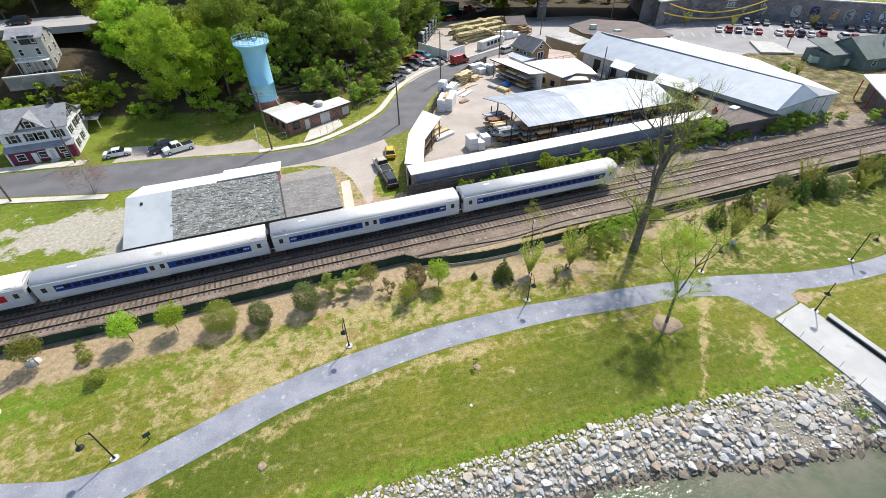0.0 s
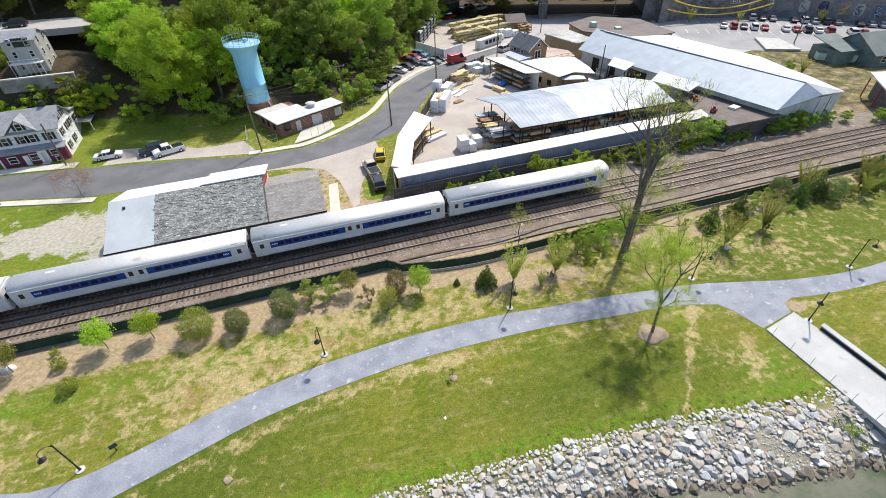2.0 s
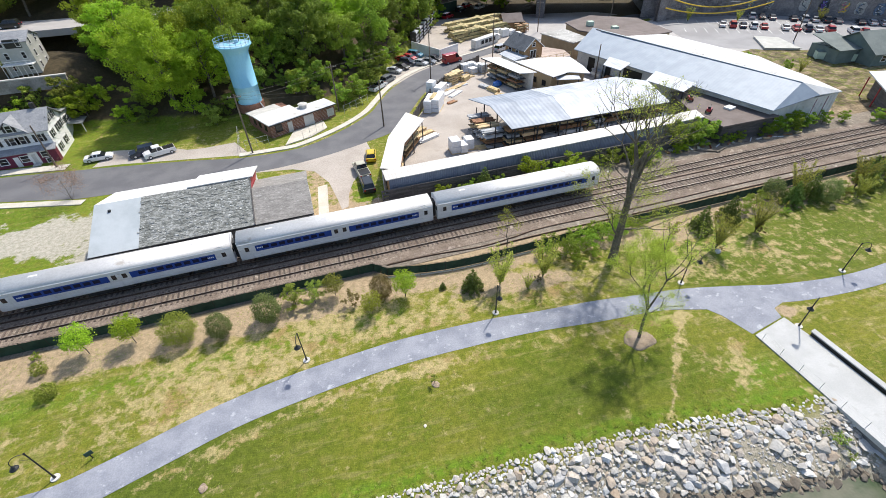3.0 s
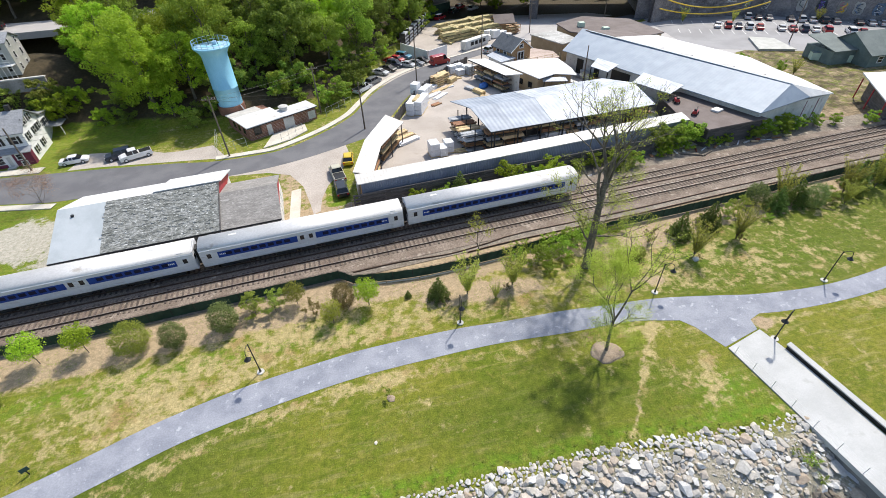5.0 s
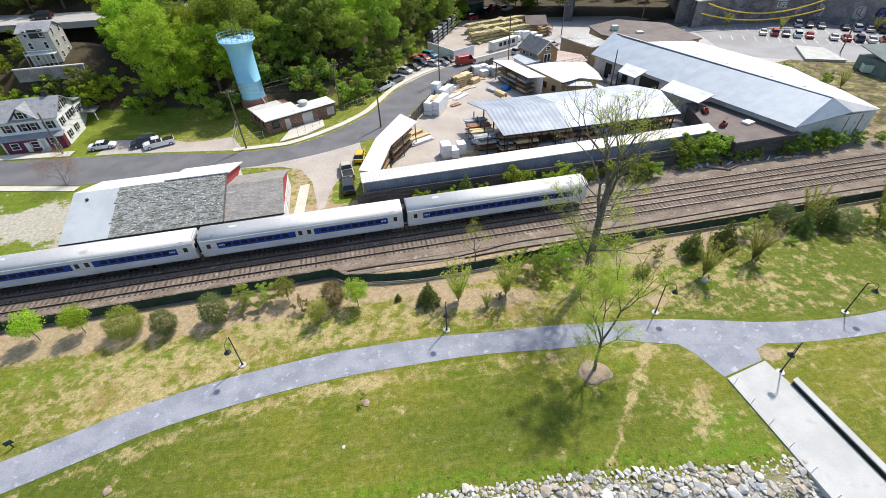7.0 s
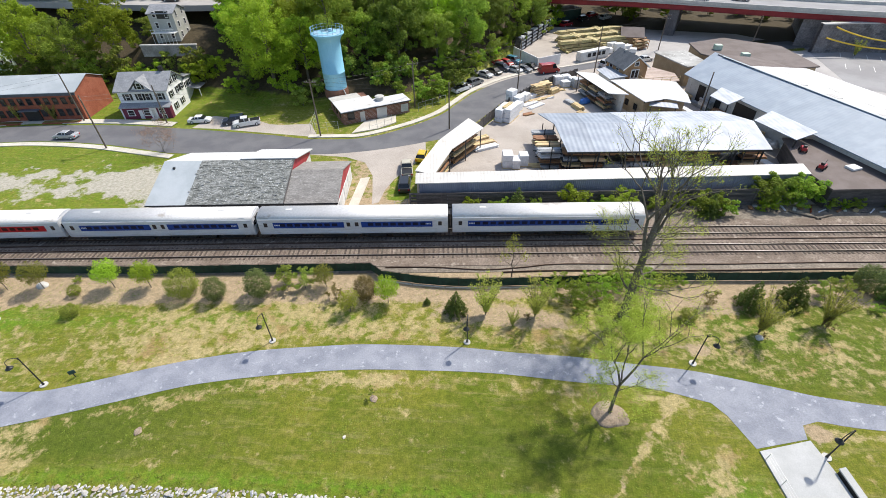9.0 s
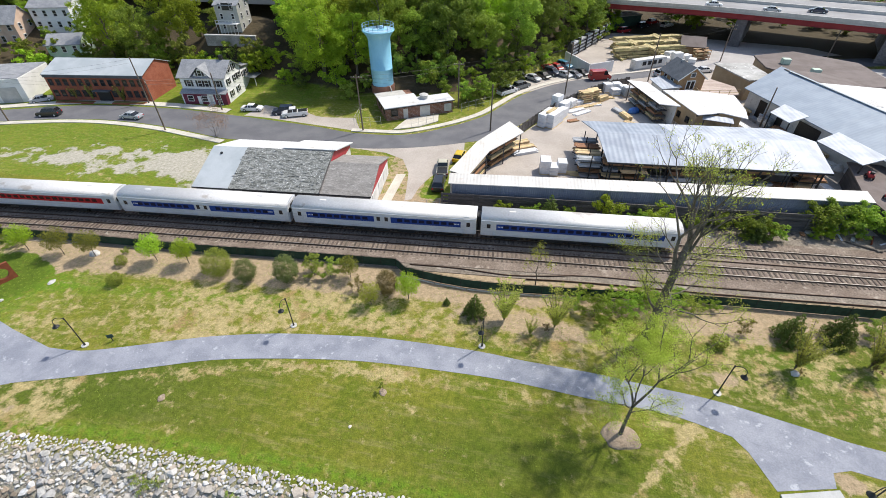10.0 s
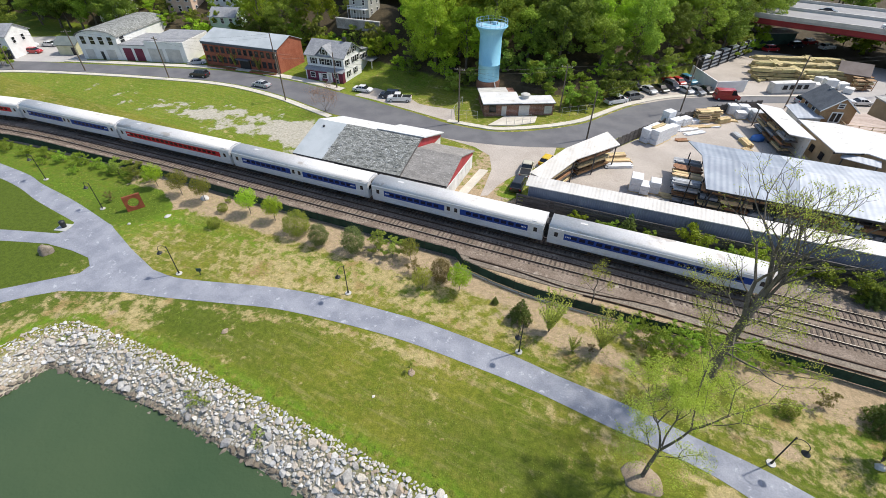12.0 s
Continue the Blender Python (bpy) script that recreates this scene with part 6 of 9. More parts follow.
def build_garages():
    ang = 20.3
    root = thing("arched_workshop", pose(-121.6, 72.6, 0, 0, 0, ang), "two-storey white workshop with arched weathered roof", "building")
    W, e = 11.4, 5.6
    prof = [(-0.0, -0.3), (0.0, e)] + [(W / 2 - W / 2 * math.cos(a), e + 1.6 * math.sin(a)) for a in np.linspace(0.2, math.pi - 0.2, 9)] + [(W, e), (W, -0.3)]
    bm = add_profile(bmesh.new(), prof, 0, 22)
    for v in bm.verts:
        v.co.x, v.co.y = v.co.y, v.co.x
    bmesh.ops.recalc_face_normals(bm, faces=bm.faces[:])
    part("wall", bm, M["white"], root)
    roofp = [(W / 2 - (W / 2 + 0.25) * math.cos(a), e + 0.06 + 1.66 * math.sin(a)) for a in np.linspace(0.0, math.pi, 13)]
    bm = add_profile(bmesh.new(), [(x, z + 0.1) for x, z in roofp] + [(x, z) for x, z in roofp[::-1]], -0.2, 22.2)
    for v in bm.verts:
        v.co.x, v.co.y = v.co.y, v.co.x
    bmesh.ops.recalc_face_normals(bm, faces=bm.faces[:])
    part("roof", bm, M["shingle"], root, "weathered arched roof")
    for x in (1.8, 4.4, 7.0, 9.6):
        window_unit(root, x, -0.02, 3.9, 1.3, 1.9, "front", False, "white")
    for x in (2.4, 8.6):
        part("garage_door", box(x - 1.2, x + 1.2, -0.08, -0.01, 0, 2.6), M["kerb"], root)
    part("door", box(5.5, 6.3, -0.08, -0.01, 0, 2.1), M["black"], root)
    window_unit(root, W + 0.02, 2.2, 3.9, 1.6, 1.9, "right")
    g = thing("garage_row", pose(-110.9, 76.6, 0, 0, 0, ang), "low white garage row with dark flat roofs", "garage")
    part("wall", box(0.05, 7.6, 0, 12, -0.3, 3.9), M["white"], g)
    part("roof", box(0.0, 7.7, -0.1, 12.1, 3.9, 4.1), M["greyroof"], g)
    part("wall", box(7.75, 18.8, -0.2, 12, -0.3, 5.2), M["white"], g)
    part("roof", box(7.9, 18.6, 0.1, 12.1, 5.2, 5.35), M["greyroof"], g)
    for x in (2.2, 5.4):
        part("garage_door", box(x - 1.2, x + 1.2, -0.08, -0.005, 0, 3.2), M["maroon"], g, "dark red garage door")
    for x in (10.4, 15.4):
        part("garage_door", box(x - 2.0, x + 2.0, -0.28, -0.205, 0, 3.4), M["kerb"], g, "pale roller door")
    h = thing("office_hut", pose(-131.5, 71.5, 0, 0, 0, 24), "small cream hut with green roof beside the road", "hut")
    gable(h, 5.5, 5.0, 2.8, 4.2, "yellowwall", "greenroof", 0.5)
    part("door", box(4.0, 4.8, -0.06, 0.0, 0, 2.0), M["black"], h)
    w = thing("corner_house", pose(-148, 58.5, 0, 0, 0, 28), "white two-storey house with dark shopfront at the corner", "house")
    gable(w, 11, 9, 5.6, 7.8, "white", "greyroof", 0.4)
    part("shopfront", box(0.3, 10.7, -0.5, 0.0, 0, 2.4), M["black"], w)
    for x in (2.2, 5.5, 8.8):
        window_unit(w, x, -0.02, 3.5, 1.0, 1.4)
    for y in (2.5, 6.0):
        window_unit(w, 11.02, y, 3.5, 1.0, 1.4, "right")


build_garages()


def build_hill_houses():
    def house(x, y, rot, l, d, e, r, wall, roof, label, rows, cols, z=None):
        zz = float(hill(np.array(x), np.array(y))) - 0.2 if z is None else z
        root = thing("hill_house", pose(x, y, zz, 0, 0, rot), label, "house", "houses on the hill")
        gable(root, l, d, e, r, wall, roof, 0.4, z0=-3.0)
        for k in range(rows):
            for i in range(cols):
                window_unit(root, l * (i + 0.5) / cols, -0.02, 1.0 + k * 2.8, 0.9, 1.4)
            for i in range(2):
                window_unit(root, l + 0.02, d * (i + 0.5) / 2, 1.0 + k * 2.8, 0.9, 1.4, "right")
        return root

    h = house(-59.4, 111.5, 4, 8.4, 8.0, 7.6, 9.2, "greyhouse", "greyroof", "tall grey boarded house on the wooded hill", 3, 2, 9.6)
    part("balcony", box(0.3, 8.2, -2.2, -0.02, 2.6, 2.8), M["white"], h)
    for i in range(7):
        part("baluster_post", box(0.4 + i * 1.25, 0.5 + i * 1.25, -2.15, -2.05, -1.5, 3.7), M["white"], h)
    part("balcony_rail", box(0.3, 8.2, -2.2, -2.1, 3.6, 3.72), M["white"], h)
    part("loggia", box(3.0, 7.0, -0.1, 0.3, 6.2, 8.2), M["black"], h)
    h.matrix_world = h.matrix_world @ Matrix.Diagonal((0.7, 0.75, 0.8, 1))
    rw = thing("garden_wall", None, "pale garden wall below the hillside house", "wall")
    part("wall", box(-7.0, 6.2, -0.25, 0.25, -2.2, 0.2, m=pose(-54.5, 108.4, 9.4, 0, 0, 4)), M["oldblock"], rw)
    part("coping", box(-7.1, 6.3, -0.35, 0.35, 0.2, 0.42, m=pose(-54.5, 108.4, 9.4, 0, 0, 4)), M["kerb"], rw)
    house(-128, 106, 15, 9, 8, 5.5, 9.0, "pinkwall", "greyroof", "salmon gabled house among the trees", 2, 3)
    house(-119, 114, 12, 11, 8, 6, 8.0, "siding", "greyroof", "pale blue-grey house among the trees", 2, 4)
    house(-104, 101.5, 20, 8, 7, 5.6, 7.4, "mint", "greyroof", "pale mint house behind the garages", 2, 3)
    house(-150, 96, 25, 9, 8, 5, 8, "white", "greyroof", "white gabled house on the hill", 2, 3)


build_hill_houses()


# ---- brick pump hut ----
def build_hut():
    root = thing("pump_hut", pose(-8.8, 86.8, 0, 0, 0, 30.6), "low brown brick hut with flat white roof", "hut")
    part("wall", box(0, 7.5, 0.15, 9.5, -0.3, 2.6), M["hutbrick"], root)
    part("wall", box(7.55, 14.5, 0.15, 4.1, -0.3, 2.5), M["hutbrick"], root)
    part("roof", box(-0.35, 7.7, -0.2, 6.4, 2.6, 2.82, bevel=0.03), M["membrane"], root, "white roofing")
    part("roof", slab([(-0.35, 6.42, 2.8), (6.0, 6.42, 2.8), (6.0, 9.8, 2.6), (-0.35, 9.8, 2.6)], 0.2), M["kerb"], root, "weathered grey roof edge")
    part("roof", box(7.72, 14.8, -0.15, 4.3, 2.5, 2.72, bevel=0.03), M["membrane"], root, "white roofing")
    unit = part("roof_unit", tube((9.0, 3.0, 2.72), (9.0, 3.0, 3.5), 0.85, 0.8, n=18), M["kerb"], root, "pale round roof ventilator")
    part("cap", tube((9.0, 3.0, 3.5), (9.0, 3.0, 3.68), 1.0, 0.6, n=18), M["kerb"], unit)
    part("gutter", box(-0.35, 14.8, -0.3, -0.21, 2.52, 2.66), M["darkmetal"], root)
    window_unit(root, 1.7, 0.13, 1.0, 1.2, 1.2, "front", False, "darkmetal")
    for x0, x1, h in ((3.6, 4.6, 2.1), (7.2, 9.4, 2.2)):
        part("door", box(x0, x1, 0.08, 0.15, 0.05, h), M["kerb"], root, "pale grey door")
    part("panel", box(12.6, 14.2, 0.09, 0.15, 0.4, 2.0), M["kerb"], root)
    for y in (2.2, 4.6, 6.8):
        part("side_window", box(-0.05, 0.0, y - 0.5, y + 0.5, 0.9, 2.0), M["glass"], root)
    for k in range(9):
        part("brick_course", box(0.02 + (k % 2) * 0.01, 14.4, 0.13, 0.149, 0.1 + k * 0.27, 0.115 + k * 0.27), M["kerb"], root)


build_hut()


# ---- water tower ----
def build_tower():
    root = thing("water_tower", pose(-13.1, 98.8, 4.1) @ Matrix.Diagonal((1, 1, 0.94, 1)), "pale blue cylindrical water tower with railed flared top", "water tower")
    bm = bmesh.new()
    rings = [(2.35, -0.6), (2.35, 3.0), (2.39, 3.02), (2.39, 3.1), (2.35, 3.12), (2.35, 9.2), (2.42, 9.7), (2.68, 10.25), (3.05, 10.75), (3.35, 11.05), (3.42, 11.25), (3.05, 11.3), (1.0, 11.5)]
    loops = [[bm.verts.new((r * math.cos(2 * math.pi * i / 40), r * math.sin(2 * math.pi * i / 40), h)) for i in range(40)] for r, h in rings]
    for lo, hi in zip(loops, loops[1:]):
        for i in range(40):
            bm.faces.new((lo[i], lo[(i + 1) % 40], hi[(i + 1) % 40], hi[i]))
    part("tank", bm, M["tower"], root, "", True)
    part("top_plate", tube((0, 0, 11.2), (0, 0, 11.42), 3.0, 2.8, n=32), M["bluesteel"], root)
    part("foot", tube((0, 0, -2.4), (0, 0, -0.55), 2.6, n=32), M["hutbrick"], root, "brick plinth")
    rail = bmesh.new()
    for k in range(20):
        a, b = 2 * math.pi * k / 20, 2 * math.pi * (k + 1) / 20
        p, q = (3.3 * math.cos(a), 3.3 * math.sin(a)), (3.3 * math.cos(b), 3.3 * math.sin(b))
        part("rail_post", tube((*p, 11.2), (*p, 12.45), 0.045, n=5), M["bluesteel"], root)
        for h in (11.85, 12.42):
            add_tube(rail, (*p, h), (*q, h), 0.035, n=5)
    part("handrail", rail, M["bluesteel"], root)
    part("hatch", box(0.4, 1.1, -0.4, 0.4, 11.4, 12.1), M["bluesteel"], root)
    for x, y, h in ((0.2, 0.9, 14.2), (-0.5, 0.5, 13.2), (1.2, 0.2, 13.4)):
        part("antenna", tube((x, y, 11.4), (x, y, h), 0.06, n=6), M["darkmetal"], root)
    part("overflow_pipe", tube((2.0, -1.5, -0.4), (2.9, -2.2, -2.2), 0.12, n=8), M["kerb"], root)


build_tower()


# ---- highway bridge and graffiti wall ----
def build_bridge():
    near = smooth_line([(-20, 196), (10, 181), (40, 167.5), (64.4, 161.5), (83.3, 154.8), (98, 149.0), (116, 142.5), (135, 137)], 3.0)
    root = thing("highway_bridge", None, "highway bridge with dark red steel girders over the yard", "bridge")
    far = offset_line(near, 30)
    part("deck", strip("deck", near, far, 9.3, M["deck"], 0.5), None, root, "pale concrete deck")
    part("parapet", strip("parapet", near, offset_line(near, 0.35), 10.1, M["kerb"], 0.9), None, root)
    part("parapet", strip("parapet", offset_line(near, 14.6), offset_line(near, 15.2), 10.1, M["kerb"], 0.9), None, root)
    part("parapet", strip("parapet", offset_line(near, 29.6), far, 10.1, M["kerb"], 0.9), None, root)
    for o in (0.5, 5, 10, 16, 21, 26, 29.2):
        part("girder", strip("girder", offset_line(near, o), offset_line(near, o + 0.4), 8.9, M["girder"], 1.5), None, root, "dark red steel girder")
        part("girder_flange", strip("flange", offset_line(near, o - 0.2), offset_line(near, o + 0.6), 7.42, M["girder"], 0.06), None, root)
    for o in (1.2, 15.6):
        part("lane", strip("lane", offset_line(near, o), offset_line(near, o + 12.8), 9.32, M["lane"], 0.01), None, root)
    for cx, cy in ((77.6, 159.6),):
        for k in range(4):
            p = (cx + 2.4 * k, cy + 5.6 * k)
            part("pier", box(-1.7, 1.7, -1.4, 1.4, 0, 7.4, m=pose(*p, 0, 0, 0, 64)), M["stonewall"], root, "stained concrete pier")
    wall = thing("graffiti_wall", None, "dark stone retaining wall covered in painted shapes", "retaining wall")
    a, b = np.array([108.0, 139.0]), np.array([147.0, 135.2])
    c = np.array([178.0, 110.0])
    part("abutment", add_prism(bmesh.new(), [(108.6, 147.2), (111, 148.5), (121, 172), (126, 168), (114.5, 144.8)], 0, 7.4), M["stonewall"], wall)
    pts = smooth_line([(109.5, 139.5), (125, 140.5), (147, 135.0), (165, 119.5), (180, 107), (230, 70)], 4.0)
    part("wall", strip("wall", pts, offset_line(pts, 1.2), 7.2, M["stonewall"], 7.4), None, wall)
    part("coping", strip("coping", offset_line(pts, -0.15), offset_line(pts, 1.3), 7.5, M["kerb"], 0.28), None, wall)
    # stones of the facing
    q, g = even(pts, 1.5)
    st = with_mat(box(-0.68, 0.68, -0.09, 0.02, 0, 0.52), M["stonewall"], "stone")
    count = 0
    for i in range(3, len(q) - 1):
        for r in range(11):
            if count < 200 and q[i, 0] < 185 and (i * 7 + r * 3) % 4 != 0:
                s = new("stone", st)
                s.matrix_world = pose(q[i, 0] + (r % 2) * 0.7 * g[i, 0], q[i, 1] + (r % 2) * 0.7 * g[i, 1], 0.3 + r * 0.6, 0, 0, math.degrees(math.atan2(g[i, 1], g[i, 0])))
                s.parent = wall
                count += 1
    dd = np.r_[0, np.cumsum(np.linalg.norm(np.diff(pts, axis=0), axis=1))]
    murals = [(141.8, "skyblue", ("limegreen", "pink", "white")), (147.0, "offwhite", ("slate", "kerb")), (155.0, "offwhite", ("kerb", "slate")), (158.6, "slate", ("purple", "purple", "skyblue")), (162.4, "greyhouse", ("gold", "pink")), (165.4, "offwhite", ("slate", "skyblue")), (169.0, "skyblue", ("slate", "white")), (172.2, "siding", ("purple", "slate")), (176.0, "kerb", ("maroon", "white")), (180.5, "skyblue", ("pink", "slate"))]
    for px, base, strokes in murals:
        s = float(np.interp(px, pts[:, 0], dd))
        x, y = np.interp(s, dd, pts[:, 0]), np.interp(s, dd, pts[:, 1])
        x2, y2 = np.interp(s + 1, dd, pts[:, 0]), np.interp(s + 1, dd, pts[:, 1])
        m = pose(x, y, 1.3, 0, 0, math.degrees(math.atan2(y2 - y, x2 - x)))
        bm = bmesh.new()
        n = 14
        ring = []
        for j in range(n):
            c, q = math.cos(2 * math.pi * j / n), math.sin(2 * math.pi * j / n)
            f = RNG.uniform(0.82, 1.05) / max(abs(c), abs(q)) ** 0.7
            ring.append(bm.verts.new((1.35 * c * f, -0.125, 2.3 + 1.9 * q * f)))
        bm.faces.new(ring)
        bmesh.ops.solidify(bm, geom=bm.faces[:], thickness=0.01)
        bmesh.ops.transform(bm, matrix=m, verts=bm.verts[:])
        field = part("painted_field", bm, M[base], wall)
        for col in strokes + strokes[:1]:
            bm = bmesh.new()
            a0, r0 = RNG.uniform(0, 6.28), RNG.uniform(0.4, 0.9)
            line = [m @ Vector((RNG.uniform(-0.95, 0.95), -0.13, 0.9 + 0.45 * k + RNG.uniform(-0.2, 0.2))) for k in range(7)]
            add_sweep(bm, line, 0.13, 5)
            part("painted_stroke", bm, M[col], field)
    font = bpy.data.curves.new("lettering", "FONT")
    font.body, font.size, font.align_x, font.extrude = "LIFE", 1.75, "CENTER", 0.01
    font.materials.append(M["white"])
    word = new("lettering", font)
    s = float(np.interp(137.0, pts[:, 0], dd))
    x, y = np.interp(s, dd, pts[:, 0]), np.interp(s, dd, pts[:, 1])
    x2, y2 = np.interp(s + 1, dd, pts[:, 0]), np.interp(s + 1, dd, pts[:, 1])
    ang = math.degrees(math.atan2(y2 - y, x2 - x))
    word.matrix_world = pose(x, y, 4.6, 90, 0, ang) @ Matrix.Translation((0, 0, 0.14))
    word.parent = wall
    for z in (6.25, 4.15):
        part("painted_bar", box(-1.7, 1.7, -0.14, -0.12, z, z + 0.16, m=pose(x, y, 0, 0, 0, ang)), M["white"], wall)
    return pts


WALL = build_bridge()


# ---- stacks in the yard ----
def pallet_stack(x, y, rot, l, w, h, mat, label, group, layers=2):
    root = thing("wrapped_pallet", pose(x, y, 0.015, 0, 0, rot), label, "pallet", group)
    part("pallet", box(-l / 2, l / 2, -w / 2, w / 2, 0, 0.13), M["lumber"], root)
    for k in range(layers):
        d = RNG.uniform(-0.06, 0.06)
        part("pack", box(-l / 2 + 0.05 + d, l / 2 - 0.05 + d, -w / 2 + 0.05, w / 2 - 0.05, 0.13 + k * h / layers, 0.09 + (k + 1) * h / layers, bevel=0.05), M[mat], root)
    return root


for x, y, r, l, w, h in ((22.9, 90.4, 62, 2.4, 1.7, 2.6), (24.6, 90.3, 62, 2.4, 1.6, 2.7), (23.9, 92.8, 62, 2.4, 1.7, 2.5), (25.7, 92.6, 62, 2.4, 1.6, 2.6), (26.6, 95.4, 62, 2.2, 1.6, 1.9)):
    pallet_stack(x, y, r, l, w, h, "wrap", "white wrapped pallet of building material", "white pallets by the fence", 3)
for x, y, h in ((25.4, 99.2, 3.2), (27.0, 100.4, 1.6), (28.6, 101.8, 1.5), (26.9, 98.0, 2.2)):
    pallet_stack(x, y, 55, 2.2, 1.7, h, "wrap", "tall white wrapped pallet", "white pallets by the fence", 3)
for x, y, l, w, h in ((23.6, 71.6, 1.8, 2.4, 2.3), (25.0, 71.2, 1.4, 2.2, 1.5), (26.4, 72.2, 1.6, 2.0, 1.9)):
    pallet_stack(x, y, 4, l, w, h, "wrap", "white wrapped block on the gravel", "white blocks in the yard", 2)
stack("timber_bundle", 29.6, 71.6, 4, 4.6, 1.5, 2, 5, 0.12, "lumber", "loose pale timber beams on the gravel", "timber", jitter=0.5)
stack("timber_bundle", 24.2, 91.6, 62, 3.4, 0.8, 2, 4, 0.13, "lumber", "pale timber lying on white pallets", "timber", z=2.75)
for x, y in ((31.6, 105.2), (33.4, 106.8)):
    for k in range(5):
        stack("board_pile", x, y, 30, 2.6, 1.9, 2, 4, 0.16, "lumber", "pile of fresh boards on bearers", "timber", "board piles by the fence", z=0.1 + k * 0.5)
for x, y, r, l in ((29.6, 99.6, 42, 4.2), (31.4, 102.0, 38, 4.0), (33.6, 103.4, 20, 3.0), (36.5, 108.4, 10, 3.4), (30.8, 98.3, 45, 4.4)):
    stack("board_pile", x, y, r, l, 1.2, 2, 5, 0.13, RNG.choice(["lumber", "wrap"]), "low pile of boards on the gravel", "timber", "board piles by the fence")
for x, y, h in ((37.0, 112.6, 1.9), (39.0, 113.6, 1.8), (40.6, 112.2, 1.7), (41.2, 110.6, 2.0), (38.6, 110.9, 1.3)):
    pallet_stack(x, y, 20, 2.0, 1.8, h, "greypack" if x > 41 else "wrap", "wrapped pallet near the yard gate", "white pallets by the gate", 3)
bm = bmesh.new()
bmesh.ops.create_icosphere(bm, subdivisions=3, radius=1.0)
for v in bm.verts:
    v.co = Vector((v.co.x * 1.3, v.co.y * 0.9, max(v.co.z, -0.2) * 0.9)) * (1 + 0.25 * noise.noise(v.co * 2.2))
tp = part("tarpaulin_cover", bm, M["tarp"], None, "", True)
tp.matrix_world = pose(41.6, 100.6, 0.3, 0, 0, 30)
tagged(tp, "crumpled blue tarpaulin over a heap", "tarpaulin")
for x, y, r in ((16.9, 83.6, 35), (18.4, 80.2, 30), (18.0, 82.0, 30)):
    stack("board_pile", x + 1.6, y - 2.4, r, 4.4, 1.3, 3, 4, 0.16, "wrap" if y < 81 else "lumber", "pile of boards at the end of the shed", "timber", "board piles by the shed")

# yard fence of dark boards along the road
fence = thing("board_fence", None, "dark weathered board fence along the road", "fence")
fl = smooth_line([(16.8, 81.2), (20.8, 90), (26.2, 100), (32.4, 108.4), (38.0, 114.6), (41.5, 117.2)], 1.0)
q, g = even(fl, 1.3)
for i in range(len(q)):
    ang = math.degrees(math.atan2(g[i, 1], g[i, 0]))
    part("post", box(-0.06, 0.06, -0.06, 0.06, 0, 2.2, m=pose(q[i, 0], q[i, 1], 0, 0, 0, ang)), M["oldwood"], fence)
    part("panel", box(0.08, 1.22, -0.03, 0.03, 0.1, RNG.uniform(1.85, 2.1), m=pose(q[i, 0], q[i, 1], 0, 0, 0, ang)), M["oldwood"], fence)

# storage yard beyond the road: timber piles, steel racks, white wall, trailer
for i in range(7):
    for j in range(3):
        x, y = 43.0 + i * 2.6 + j * 0.4, 140.5 + j * 5.6 + i * 0.9
        for k in range(3):
            stack("timber_pile", x + RNG.uniform(-0.4, 0.4), y, 22 + RNG.uniform(-11, 11) + (90 if (i + 2 * j + k) % 5 == 0 else 0), 4.4, 2.0, 2, 4, 0.40, "treated", "pile of yellowish treated timber", "timber", "treated timber piles", z=0.1 + k * RNG.uniform(0.92, 1.0), jitter=0.9)
for i in range(6):
    p = (29.8 + i * 2.1, 141 + i * 4.6)
    rk = thing("steel_rack", pose(p[0], p[1], 0, 0, 0, 65), "tall steel rack with dark grey packs", "rack", "racks along the hill")
    for k in range(4):
        part("shelf", box(-2.2, 2.2, -0.8, 0.8, 0.3 + k * 0.95, 0.4 + k * 0.95), M["darkmetal"], rk)
        part("pack", box(-2.1, 2.1, -0.75, 0.75, 0.42 + k * 0.95, 0.85 + k * 0.95, bevel=0.04), M["greypack"], rk)
    for s in (-2.1, 2.1):
        part("upright", box(s - 0.06, s + 0.06, -0.85, 0.85, 0, 4.0), M["darkmetal"], rk)
ww = thing("white_wall", None, "white boarded yard wall with stepped top", "wall")
for a, b in (((27.6, 135.2), (33.4, 124.6)), ((33.6, 124.5), (39.6, 128.6))):
    L = math.hypot(b[0] - a[0], b[1] - a[1])
    part("wall", box(0, L, -0.1, 0.1, 0, 2.6, m=pose(a[0], a[1], 0, 0, 0, math.degrees(math.atan2(b[1] - a[1], b[0] - a[0])))), M["white"], ww)
tr = thing("office_trailer", pose(45.0, 129.6, 0, 0, 0, 32), "long white office trailer with small windows", "trailer")
part("body", box(0.3, 10.4, 0, 1.9, 0.3, 2.45, bevel=0.06), M["offwhite"], tr)
for i in range(4):
    window_unit(tr, 3.2 + i * 1.7, -0.02, 1.15, 0.85, 0.7, "front", False, "darkmetal")
part("axle", tube((6, 0.1, 0.4), (6, 1.8, 0.4), 0.4, n=14), M["rubber"], tr)
part("skirting", box(0.4, 10.3, 0.05, 1.85, 0.0, 0.3), M["kerb"], tr)
sh = thing("brown_shed", pose(59.6, 146.0, 0, 0, 0, -8), "small brown-roofed shed by the bridge", "shed")
gable(sh, 5.6, 7.4, 2.7, 4.3, "cedar", "brownroof", 0.5)
